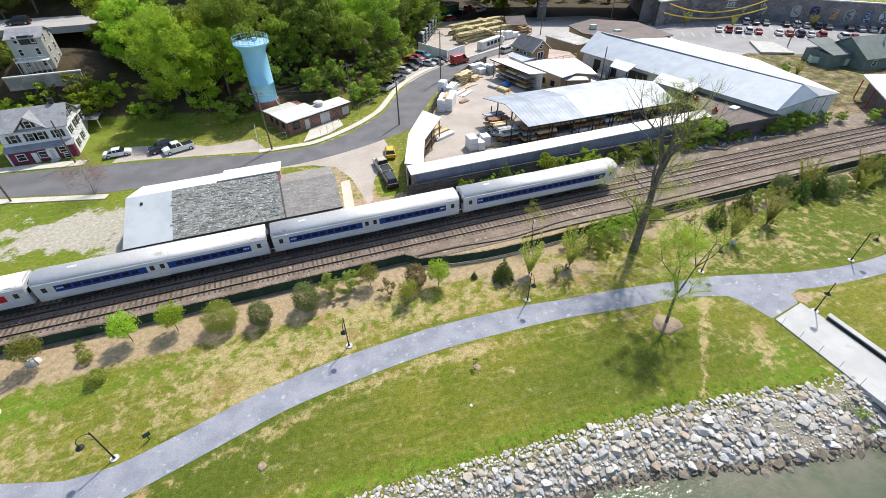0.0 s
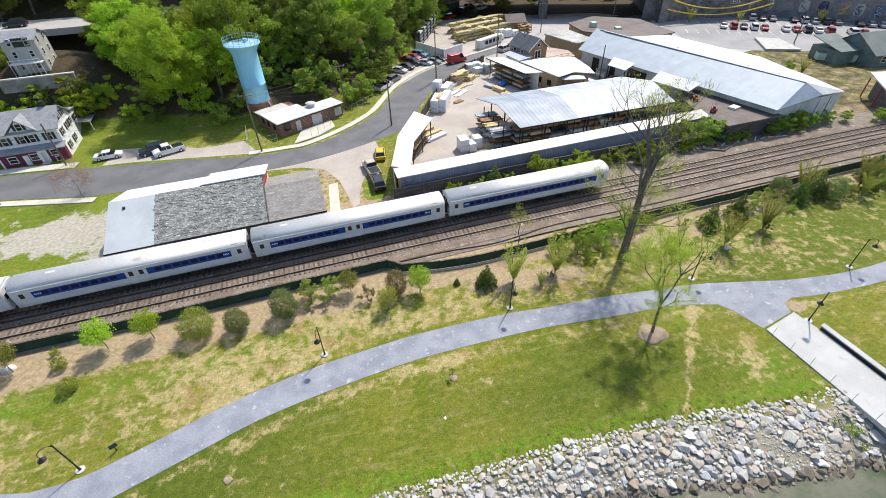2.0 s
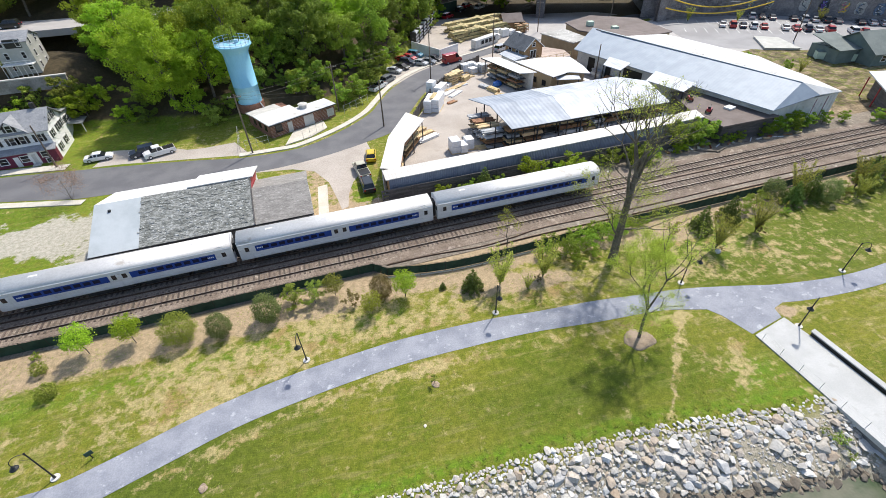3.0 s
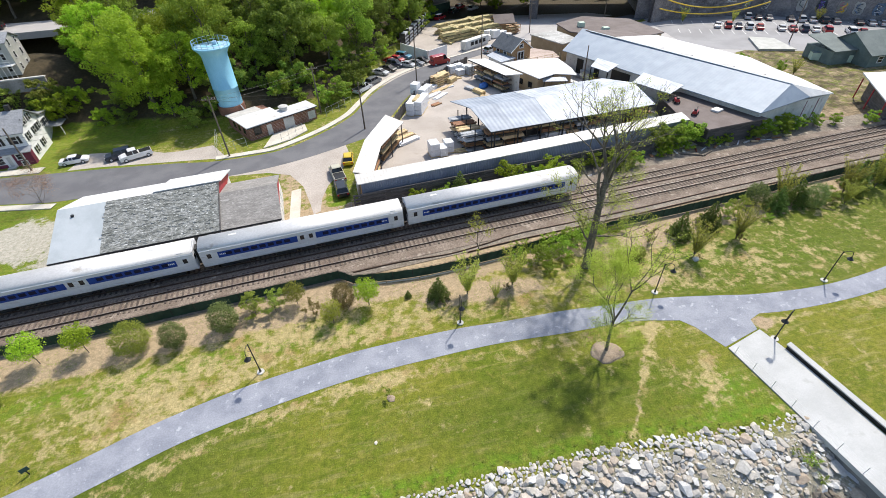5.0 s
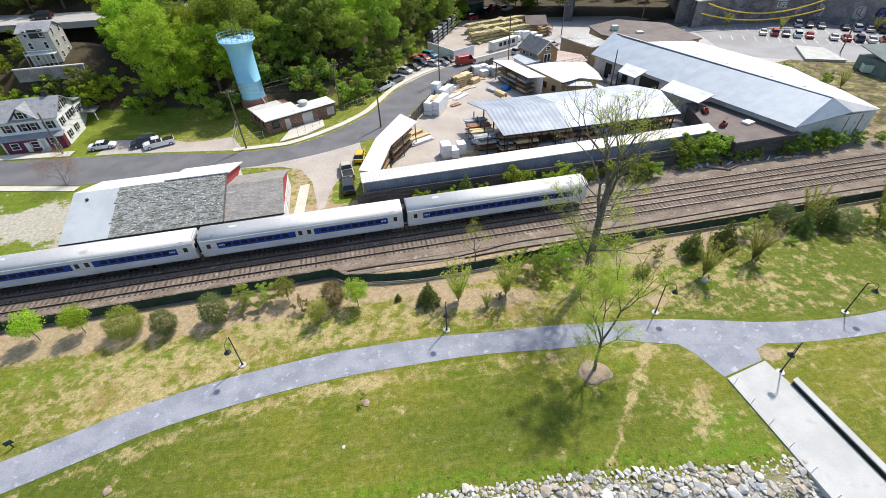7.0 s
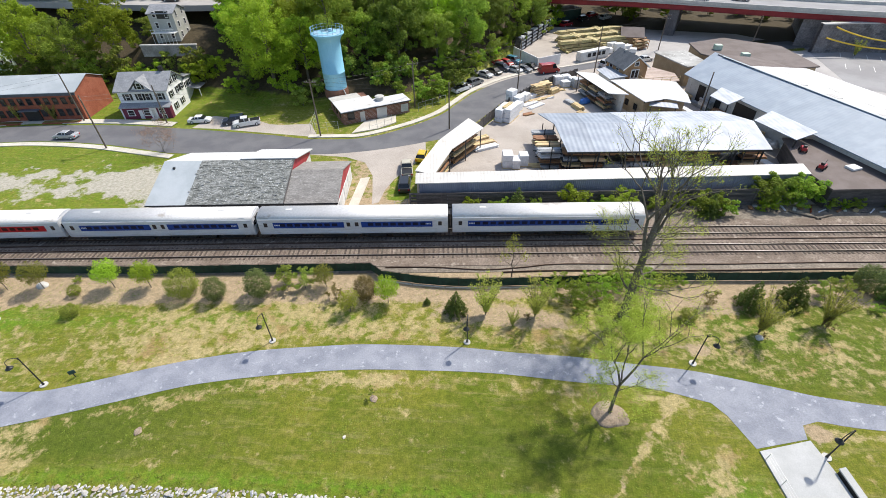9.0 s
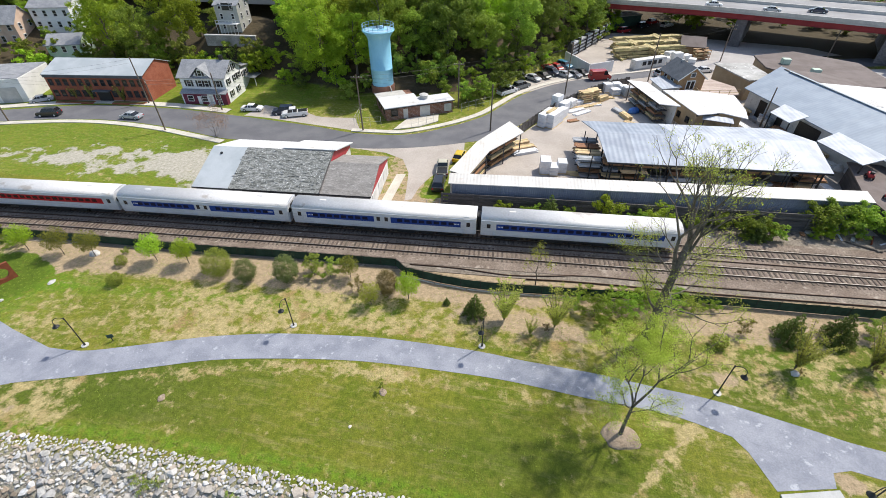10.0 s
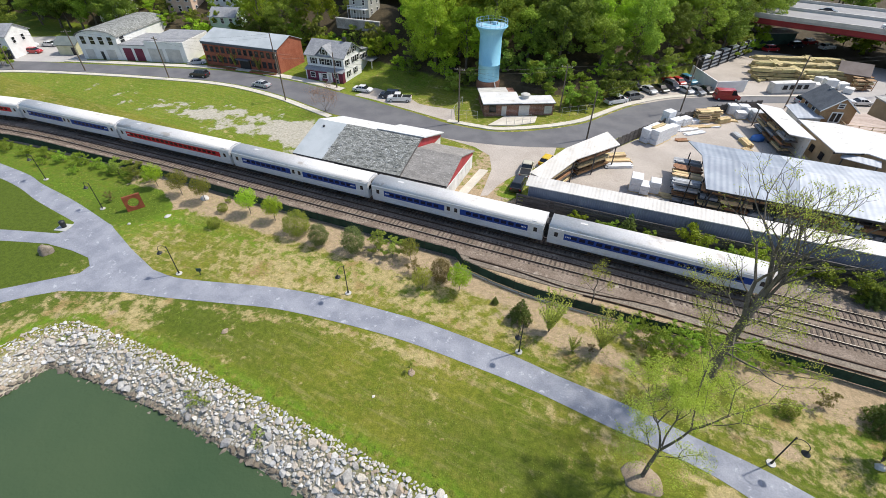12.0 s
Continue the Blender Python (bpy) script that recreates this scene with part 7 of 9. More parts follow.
for k in range(4):
    rk = thing("timber_rack", pose(63.6 + 1.7 * (k % 2), 142.2 + 2.6 * (k // 2) + 0.9 * (k % 2), 0, 0, 0, 24 + 8 * k), "open reddish timber rack with boards beside the brown shed", "rack", "reddish racks")
    for sx in (-1.2, 1.2):
        for sy in (-0.6, 0.6):
            part("upright", box(sx - 0.06, sx + 0.06, sy - 0.06, sy + 0.06, 0, 2.4), M["cedar"], rk)
    for z in (0.5, 1.4, 2.3):
        part("shelf", box(-1.3, 1.3, -0.7, 0.7, z, z + 0.1), M["cedar" if z > 2 else "brownwood"], rk)
    for z in (0.6, 1.5):
        part("board_stack", box(-1.1, 1.0, -0.5, 0.45, z, z + 0.4, bevel=0.03), M["lumber"], rk)
for k, (x, y, w, h) in enumerate(((57.6, 140.6, 2.6, 2.2), (60.2, 141.6, 2.4, 1.5), (56.2, 143.6, 2.8, 1.7), (61.4, 139.2, 2.0, 1.2), (54.6, 139.0, 2.2, 1.3))):
    cr = thing("wrapped_pack", pose(x, y, 0, 0, 0, 20 + 17 * k), "white wrapped pack of building boards on bearers", "pack", "wrapped packs by the shed")
    part("wrap", box(-w / 2, w / 2, -0.9, 0.9, 0.12, h, bevel=0.07), M["white"], cr)
    for u in (-0.8, 0.8):
        part("bearer", box(u - 0.06, u + 0.06, -0.9, 0.9, 0.0, 0.12), M["oldwood"], cr)
ct = thing("container_row", pose(44, 176, 0, 0, 0, 30), "dark green sheet fence and shed beyond the timber", "shed")
part("body", box(0, 11, 0, 2.5, 0, 3.2, bevel=0.05), M["screen"], ct)
part("roof", box(-0.2, 11.2, -0.2, 6.0, 3.2, 3.4), M["kerb"], ct)


# ---- houses and yards at the eastern edge ----
gh = thing("grey_green_house", pose(130.5, 84.5, 0, 0, 0, -2), "grey-green house with hipped shingle roof", "house")
gable(gh, 24, 12, 3.0, 6.4, "greenwall", "greenroof", 0.6)
part("wing_wall", box(-6, 0.0, 4, 12, -0.3, 3.0), M["greenwall"], gh)
part("wing_roof", slab([(-6.5, 3.5, 3.2), (0.2, 3.5, 3.2), (0.2, 12.5, 5.0), (-6.5, 12.5, 5.0)], 0.15), M["greenroof"], gh)
for x in (3, 9, 15, 21):
    window_unit(gh, x, -0.02, 1.0, 1.2, 1.3)
for x, y in ((8, 4), (12, 9), (15, 5)):
    part("roof_vent", tube((x, y, 4.5), (x, y, 7.2), 0.25, n=8), M["kerb"], gh)
for x, y, r in ((125.4, 92.6, -32), (129.2, 90.0, -32)):
    sk = thing("skip", pose(x, y, 0, 0, 0, r), "pale green steel waste skip", "skip", "skips")
    part("body", box(-1.9, 1.9, -1.1, 1.1, 0.2, 1.9, bevel=0.08), M["mint"], sk)
    part("lid", box(-1.95, 1.95, -1.15, 1.15, 1.9, 2.0), M["greenwall"], sk)
rb = thing("white_roofed_shed", None, "dark wooden shed under a bright white roof", "shed")
part("roof", slab([(104.2, 59.6, 4.0), (126, 55, 4.4), (132, 66, 5.4), (112, 71.6, 4.8)], 0.2), M["membrane"], rb)
part("wall", add_prism(bmesh.new(), [(107, 60.6), (125.5, 56), (131, 66), (113, 70.2)], -0.3, 3.7), M["oldwood"], rb)
posts(rb, [(104.8, 60.2), (108.4, 65.6), (111.8, 70.8)], 3.9, "redpaint")
lf = thing("grey_platform", None, "low grey slab building before the car park", "building")
part("body", add_prism(bmesh.new(), [(124.1, 114.0), (129, 110.5), (126.4, 100.4), (118.4, 103.6)], 0, 0.45), M["kerb"], lf)
part("roof", add_prism(bmesh.new(), [(124.1, 114.2), (129.2, 110.6), (126.5, 100.1), (118.1, 103.5)], 0.45, 0.55), M["greyhouse"], lf)
rwp = thing("retaining_wall", None, "grey board-marked retaining wall behind the parked cars", "retaining wall")
wl_line, wl_dir = even(smooth_line([(14.2, 116.5), (19.5, 125.5), (23.5, 133.0), (27.5, 141.0)], 1.0), 1.2)
for p, d in zip(wl_line, wl_dir):
    part("panel", box(-0.58, 0.58, -0.12, 0.12, -0.3, 3.6 + RNG.uniform(-0.1, 0.1), m=pose(p[0] - 1.2, p[1] + 1.2, 0, 0, 0, math.degrees(math.atan2(d[1], d[0])))), M["oldblock"], rwp)


# ---- vehicles ----
def build_vehicle(kind, colour, label):
    """A road vehicle along x, its front at +x, on the ground at the origin."""
    spec = {"sedan": (4.6, 1.80, 0.92, 1.42, (-1.55, -0.75, 0.55, 1.25)), "suv": (4.7, 1.88, 1.08, 1.75, (-2.15, -1.85, 0.55, 1.15)), "hatch": (4.1, 1.75, 0.95, 1.5, (-1.85, -1.3, 0.5, 1.15)), "pickup": (5.4, 1.95, 1.1, 1.82, (-0.55, -0.3, 0.95, 1.45)), "van": (5.4, 2.0, 1.25, 2.35, (-2.55, -2.45, 1.3, 1.95))}[kind]
    L, W, belt, top, (c0, c1, c2, c3) = spec
    root = thing({"pickup": "pickup_truck", "van": "van", "suv": "car", "sedan": "car", "hatch": "car"}[kind], None, label, "van" if kind == "van" else "truck" if kind == "pickup" else "car")
    mat = M["car_" + colour]
    bm = bmesh.new()
    h = L / 2
    prof = [(-h, 0.45), (-h + 0.05, belt - 0.08), (-h + 0.25, belt), (c3 + 0.05, belt), (h - 0.35, belt - 0.12), (h - 0.02, belt - 0.32), (h, 0.4), (h - 0.1, 0.25), (-h + 0.1, 0.25)]
    a = [bm.verts.new((x, -W / 2, z)) for x, z in prof]
    b = [bm.verts.new((x, W / 2, z)) for x, z in prof]
    n = len(prof)
    bm.faces.new(a)
    bm.faces.new(b[::-1])
    for i in range(n):
        bm.faces.new((a[i], b[i], b[(i + 1) % n], a[(i + 1) % n]))
    bmesh.ops.recalc_face_normals(bm, faces=bm.faces[:])
    bmesh.ops.bevel(bm, geom=[e for e in bm.edges if abs(e.verts[0].co.y - e.verts[1].co.y) < 0.01], offset=0.06, segments=2, affect="EDGES")
    body = part("body", bm, mat, root)
    if kind == "pickup":
        part("load_bed", box(-h + 0.12, c0 - 0.15, -W / 2 + 0.12, W / 2 - 0.12, belt - 0.02, belt + 0.012), M["black"], root)

    def frustum(x0, x1, x2, x3, z0, z1, w0, w1):
        f = bmesh.new()
        lo = [f.verts.new(p) for p in ((x0, -w0, z0), (x3, -w0, z0), (x3, w0, z0), (x0, w0, z0))]
        hi = [f.verts.new(p) for p in ((x1, -w1, z1), (x2, -w1, z1), (x2, w1, z1), (x1, w1, z1))]
        f.faces.new(hi)
        f.faces.new(lo[::-1])
        for i in range(4):
            f.faces.new((lo[i], lo[(i + 1) % 4], hi[(i + 1) % 4], hi[i]))
        return f

    part("window_band", frustum(c0, c1, c2, c3, belt - 0.02, top - 0.07, W / 2 - 0.07, W / 2 - 0.24), M["glass"], root)
    part("roof", frustum(c1 - 0.05, c1 + 0.05, c2 - 0.05, c2 + 0.06, top - 0.09, top, W / 2 - 0.22, W / 2 - 0.3), mat, root)
    if kind == "van":
        part("side_panel", box(c0 + 0.02, c2 - 0.7, -W / 2 + 0.02, W / 2 - 0.02, belt - 0.01, top - 0.06, bevel=0.08), mat, root)
    else:
        for x in ((c1 + c2) / 2,) if kind == "pickup" else (c1 + 0.15, (c1 + c2) / 2 + 0.1):
            for s in (-1, 1):
                part("pillar", slab([(x - 0.05, s * (W / 2 - 0.06), belt), (x + 0.05, s * (W / 2 - 0.06), belt), (x + 0.05, s * (W / 2 - 0.225), top - 0.06), (x - 0.05, s * (W / 2 - 0.225), top - 0.06)], 0.02), mat, root)
    for x in (-h + 0.85, h - 0.9):
        for s in (-1, 1):
            wheel = new("wheel", shared(PIECES, "tyre", lambda: with_mat(tube((0, -0.11, 0), (0, 0.11, 0), 0.33, n=16), M["rubber"], "wheel")))
            wheel.location = (x, s * (W / 2 - 0.1), 0.33)
            wheel.parent = root
            rim = new("rim", shared(PIECES, "rim", lambda: with_mat(tube((0, -0.125, 0), (0, 0.125, 0), 0.2, n=10), M["steel"], "rim")))
            rim.parent = wheel
    for s in (-1, 1):
        part("headlight", box(h - 0.2, h - 0.02, s * (W / 2 - 0.3) - 0.16, s * (W / 2 - 0.3) + 0.16, belt - 0.36, belt - 0.24), M["wrap"], root)
        part("tail_light", box(-h - 0.01, -h + 0.1, s * (W / 2 - 0.2) - 0.12, s * (W / 2 - 0.2) + 0.12, belt - 0.35, belt - 0.15), M["red"], root)
    return root


FLEET = {}


def vehicle(kind, colour, x, y, rot, label, group="", z=0.02):
    key = (kind, colour, label)
    if key not in FLEET:
        FLEET[key] = build_vehicle(kind, colour, label)
        FLEET[key].matrix_world = pose(x, y, z, 0, 0, rot)
        ob = FLEET[key]
    else:
        ob = copy_thing(FLEET[key], pose(x, y, z, 0, 0, rot))
    if group:
        ob["group"] = group


vehicle("sedan", "white", -39.6, 87.3, 10, "white sedan parked on the verge beside the house")
vehicle("suv", "navy", -32.0, 87.0, 200, "dark blue car parked on the roadside gravel")
vehicle("pickup", "white", -29.0, 86.2, 205, "white pickup truck parked on the roadside gravel")
vehicle("suv", "black", -81.6, 76.9, 195, "black sport utility car on the road")
vehicle("sedan", "silver", -62.8, 78.8, 182, "silver sedan on the road by the grass lot")
vehicle("sedan", "silver", -90.6, 83.6, 45, "silver sedan parked beside the brick building")
vehicle("sedan", "white", -143, 75.2, 20, "white sedan parked near the corner house", "cars at the corner")
vehicle("sedan", "black", -138, 79, 20, "dark sedan parked near the corner house", "cars at the corner")
vehicle("sedan", "silver", -143.4, 78.6, 24, "silver sedan parked near the corner house", "cars at the corner")
vehicle("suv", "white", -147.5, 72.0, 24, "white sport utility car parked near the corner house", "cars at the corner")
vehicle("hatch", "red", -139.6, 69.2, 25, "red hatchback parked beside the corner house", "cars at the corner")
vehicle("pickup", "cream", 6.6, 68.6, 100, "old cream pickup parked on the gravel drive")
vehicle("suv", "black", 7.0, 63.6, 95, "black car parked against the yard wall")
vehicle("hatch", "yellow", 8.7, 73.4, 85, "small yellow machine parked at the shed")
vehicle("van", "red", 35.9, 121.2, 20, "red delivery van parked at the yard entrance")
for x, y, k, c, lab in ((14.2, 107.4, "pickup", "white", "white pickup"), (17.2, 111.6, "suv", "grey", "grey car"), (19.6, 118, "sedan", "silver", "silver sedan"), (22.0, 120.3, "sedan", "black", "black sedan"), (24.2, 123.0, "suv", "navy", "dark blue car"), (25.4, 127.2, "hatch", "red", "red hatchback"), (23.4, 126.4, "sedan", "red", "red sedan"), (27.3, 121.9, "sedan", "silver", "silver sedan"), (27.4, 129.2, "suv", "teal", "teal car"), (29.6, 122.3, "sedan", "grey", "grey sedan"), (31.6, 124.2, "sedan", "black", "black sedan"), (16.0, 119.0, "suv", "black", "black car")):
    vehicle(k, c, x, y, 48 if y < 112 else -42 + RNG.uniform(-6, 6), lab + " parked under the wooded hill", "cars under the hill")
vehicle("suv", "silver", 51.8, 126.8, 32, "silver car parked at the office trailer")
vehicle("sedan", "white", 62.5, 131.5, 20, "white car parked behind the cabin")
cols = ["silver", "white", "black", "red", "grey", "navy", "white", "black", "red", "silver"]
k = 0
for i in range(22):
    for row in (0, 1):
        if (i * 5 + row * 3) % 6 == 0:
            continue
        x, y = (122.8 + i * 2.35, 129.6 - i * 1.58) if row == 0 else (140.5 + i * 2.35, 133.5 - i * 1.75)
        if i > (14 if row == 0 else 15):
            continue
        vehicle("sedan" if k % 3 else "suv", cols[k % 10], x, y, 54 + RNG.uniform(-3, 3), {"silver": "silver", "white": "white", "black": "black", "red": "red", "grey": "grey", "navy": "dark blue"}[cols[k % 10]] + " car parked in the car park", "cars in the car park", 0.03)
        k += 1
for x, y, r, c in ((70, 165, -18, "white"), (84, 159.5, -20, "silver"), (58, 180, -20, "black"), (96, 160, 158, "navy")):
    vehicle("sedan", c, x, y, r, "car driving over the highway bridge", "cars on the bridge", 9.34)
vehicle("suv", "black", -66, 133, 184, "black car driving along the hillside highway", "", 14.42)
for x, y, c in ((54, 178, "black"), (62, 180, "white"), (47, 170, "red"), (58, 184, "red")):
    vehicle("suv", c, x, y, 40, "car parked beyond the timber piles", "cars beyond the timber", 0.05)


# ---- utility poles and wires ----
def build_pole(x, y, h, arms, lean=0.0, rot=0, lamp_arm=False):
    root = thing("utility_pole", pose(x, y, float(hill(np.array(x), np.array(y))), lean, 0, rot), "weathered wooden utility pole beside the road", "utility pole", "utility poles")
    part("pole", tube((0, 0, -0.5), (0, 0, h), 0.16, 0.11, n=9), M["pole"], root)
    for k in range(arms):
        part("cross_arm", box(-1.1, 1.1, -0.06, 0.06, h - 0.6 - k * 0.9, h - 0.48 - k * 0.9), M["pole"], root)
        for s in (-1.0, -0.5, 0.5, 1.0):
            part("insulator", tube((s, 0, h - 0.48 - k * 0.9), (s, 0, h - 0.3 - k * 0.9), 0.05, n=6), M["kerb"], root)
    if lamp_arm:
        part("lamp_arm", tube((0, 0, h - 2.2), (1.6, 0, h - 1.7), 0.04, n=5), M["kerb"], root)
    return Vector((x, y, h + float(hill(np.array(x), np.array(y)))))


tops = {}
for nm, x, y, h, arms in (("a", -129, 58.5, 9.5, 0), ("b", -111.5, 66.4, 9.8, 1), ("c", -87.6, 72.6, 9.6, 1), ("d", -65.2, 86.9, 10.0, 0), ("e", -51.6, 74.6, 10.2, 1), ("f", -46.3, 86.2, 8.0, 0), ("g", -12.2, 81.6, 11.0, 1), ("h", 4.4, 97.0, 9.6, 1), ("i", 12.7, 86.0, 9.2, 0), ("j", 27.4, 109.0, 11.4, 1), ("k", 47.5, 121.5, 11.0, 0), ("l", 69.2, 141.8, 9.6, 2), ("m", 65.2, 97.6, 7.8, 0), ("n", 131.5, 107.5, 10.5, 0), ("o", 96.4, 145.6, 8.2, 0)):
    tops[nm] = build_pole(x, y, h, arms, RNG.uniform(-1.5, 1.5), RNG.uniform(0, 180))
wires = thing("overhead_wires", None, "thin black overhead wires slung between the poles", "wires")
for a, b in ("ab", "bc", "ce", "ef", "eg", "gh", "gi", "ij", "hj", "jk", "kl", "cd"):
    for dz, dx in ((0.0, 0.0), (-0.7, 0.3)):
        bm = bmesh.new()
        p, q = tops[a] + Vector((dx, 0, dz - 0.3)), tops[b] + Vector((dx, 0, dz - 0.3))
        pts = [p.lerp(q, s) - Vector((0, 0, 4 * s * (1 - s) * (q - p).length * 0.02)) for s in np.linspace(0, 1, 9)]
        add_sweep(bm, pts, 0.011, 4)
        part("wire", bm, M["black"], wires)

# chain-link fence round the pump hut: posts and rails
cf = thing("wire_fence", None, "thin grey wire fence round the brick hut", "fence")
for pa, pb in (((-14.5, 83.0), (-15.5, 90.5)), ((-13.5, 83.2), (-9.4, 84.6)), ((-3.0, 84.4), (0.8, 88.2)), ((5.5, 94.5), (11, 99.5))):
    n = max(2, int(math.hypot(pb[0] - pa[0], pb[1] - pa[1]) / 1.6))
    for i in range(n + 1):
        s = i / n
        part("post", tube((pa[0] + (pb[0] - pa[0]) * s, pa[1] + (pb[1] - pa[1]) * s, 0), (pa[0] + (pb[0] - pa[0]) * s, pa[1] + (pb[1] - pa[1]) * s, 1.9), 0.035, n=5), M["kerb"], cf)
    for z in (0.95, 1.88):
        part("rail", tube((*pa, z), (*pb, z), 0.02, n=4), M["kerb"], cf)

# yellow banners slung along the graffiti wall
ban = thing("yellow_banner", None, "long yellow ropes of cloth slung before the wall", "banner")
for z0, sag, a, b in ((7.0, 3.2, (112, 138), (146, 133)), (4.6, 2.4, (110, 137), (146, 132.4))):
    bm = bmesh.new()
    pts = [Vector((a[0] + (b[0] - a[0]) * s, a[1] + (b[1] - a[1]) * s, z0 - sag * 4 * s * (1 - s))) for s in np.linspace(0, 1, 17)]
    add_sweep(bm, pts, 0.2, 6)
    part("rope", bm, M["gold"], ban)


# ---- small things in the park ----
def build_sculpture():
    bm = bmesh.new()
    n = 32
    hole = [(1.05 * math.cos(2 * math.pi * i / n), 1.05 * math.sin(2 * math.pi * i / n)) for i in range(n)]
    sq = []
    for i in range(n):
        c, s = math.cos(2 * math.pi * i / n), math.sin(2 * math.pi * i / n)
        m = 1.7 / max(abs(c), abs(s))
        sq.append((c * m, s * m))
    f = [[bm.verts.new((x, y, z)) for x, z in ring] for ring in (hole, sq) for y in (-0.3, 0.3)]
    ha, hb, sa, sb = f[0], f[1], f[2], f[3]
    for i in range(n):
        j = (i + 1) % n
        bm.faces.new((ha[i], sa[i], sa[j], ha[j]))
        bm.faces.new((hb[j], sb[j], sb[i], hb[i]))
        bm.faces.new((ha[j], hb[j], hb[i], ha[i]))
        bm.faces.new((sa[i], sb[i], sb[j], sa[j]))
    bmesh.ops.recalc_face_normals(bm, faces=bm.faces[:])
    ob = part("steel_sculpture", bm, M["rust"])
    ob.matrix_world = pose(-41.3, 31.6, 1.14, -4, 0, 66) @ Matrix.Scale(0.68, 4)
    tagged(ob, "rusted square steel sculpture with a round hole", "sculpture")


build_sculpture()
part_bin = thing("litter_bin", pose(-45.9, 23.9, 0, 0, 0, 20), "black litter bin on a pale concrete pad", "litter bin")
part("pad", box(-0.9, 0.9, -0.8, 0.8, 0, 0.08), M["slab"], part_bin)
bm = bmesh.new()
add_tube(bm, (0, 0.1, 0.08), (0, 0.1, 0.95), 0.32, 0.38, n=14)
add_tube(bm, (0, 0.1, 0.95), (0, 0.1, 1.1), 0.4, 0.2, n=14)
part("bin", bm, M["black"], part_bin)


def stone(name, x, y, r, h, mat, label, category, seed):
    bm = bmesh.new()
    bmesh.ops.create_icosphere(bm, subdivisions=3, radius=1.0)
    for v in bm.verts:
        d = 1 + 0.28 * noise.noise(v.co * 1.3 + Vector((seed, 0, 0))) + 0.1 * noise.noise(v.co * 3.1 + Vector((0, seed, 0)))
        v.co = Vector((v.co.x * r * d, v.co.y * r * 0.8 * d, max(v.co.z, -0.4) * h * d))
    ob = part(name, bm, M[mat], None, "", True)
    ob.matrix_world = pose(x, y, 0.02, 0, 0, seed * 40)
    return tagged(ob, label, category)


stone("boulder", -42.2, 19.6, 0.88, 1.2, "boulder", "large brown boulder set on the lawn", "boulder", 1)
# loose packs and pallets about the yard
for i, (x, y, r, l, w, rows, mat) in enumerate(((39.6, 97.5, -66, 3.0, 1.2, 3, "lumber"), (38.2, 100.6, -60, 2.4, 1.2, 2, "greypack"), (40.6, 93.6, -40, 3.6, 1.2, 2, "lumber"), (43.6, 91.8, -20, 2.6, 1.3, 2, "brownwood"), (47.0, 90.0, 8, 3.0, 1.2, 3, "wrap"), (50.2, 89.0, 5, 2.4, 1.2, 2, "wrap"), (61.2, 95.4, -70, 3.4, 1.3, 4, "wrap"), (62.4, 91.6, -70, 3.0, 1.3, 3, "greypack"), (66.6, 85.6, -70, 2.6, 1.2, 3, "wrap"), (67.4, 81.8, -65, 3.2, 1.2, 2, "greypack"), (66.8, 78.0, -70, 2.4, 1.2, 3, "brownwood"), (67.2, 73.8, -75, 3.0, 1.4, 2, "wrap"), (64.6, 70.6, -80, 2.8, 1.3, 3, "greypack"), (30.6, 104.0, 52, 3.0, 1.2, 3, "wrap"), (33.8, 103.6, 40, 3.6, 1.0, 1, "lumber"), (35.6, 106.6, 48, 2.8, 1.2, 4, "lumber"), (24.8, 92.6, 62, 4.4, 0.8, 1, "lumber"), (26.6, 96.4, 58, 4.2, 0.9, 1, "wrap"), (28.8, 93.8, 30, 2.2, 1.1, 1, "brownwood"), (23.8, 64.2, 4, 3.6, 1.0, 1, "lumber"), (26.8, 63.4, 2, 3.2, 0.8, 2, "lumber"), (57.4, 112.6, -52, 2.8, 1.2, 2, "lumber"), (61.0, 111.0, -62, 3.2, 1.4, 2, "brownwood"))):
    stack("yard_pack", x, y, r, l, w, rows, 4, 0.26, mat, {"lumber": "pack of pale boards lying in the yard", "greypack": "pack of grey boards lying in the yard", "brownwood": "pack of brown boards lying in the yard", "wrap": "white wrapped pack lying in the yard"}[mat], "boards", "loose packs in the yard", z=0.03, jitter=0.2)
# scraps of board and stone along the far side of the railway
def scrap(x, y, rot, l, w, h, mat, label):
    bm = box(-l / 2, l / 2, -w / 2, w / 2, 0, h, bevel=min(w, h) * 0.15)
    for v in bm.verts:
        v.co.y += 0.06 * w * math.sin(v.co.x * 2.1)
    ob = part("scrap_board", bm, M[mat])
    ob.matrix_world = pose(x, y, 0.07, 0, 1.5, rot)
    tagged(ob, label, "scrap", "scraps beside the railway")


for i in range(34):
    x = 46 + 42 * ((i * 0.618) % 1.0)
    y = float(track_y(x)) + 7.4 + 3.6 * ((i * 0.377) % 1.0)
    mat = ("wrap", "kerb", "lumber", "oldwood", "brownwood", "rust")[i % 6]
    scrap(x, y, (i * 67) % 180, 0.7 + 1.6 * ((i * 0.29) % 1.0), 0.16 + 0.5 * ((i * 0.71) % 1.0) ** 2, 0.07 + 0.1 * (i % 3), mat, {"wrap": "white scrap panel lying beside the railway", "kerb": "broken concrete piece lying beside the railway", "lumber": "pale board lying beside the railway", "oldwood": "old grey board lying beside the railway", "brownwood": "brown board lying beside the railway", "rust": "rusty steel scrap lying beside the railway"}[mat])
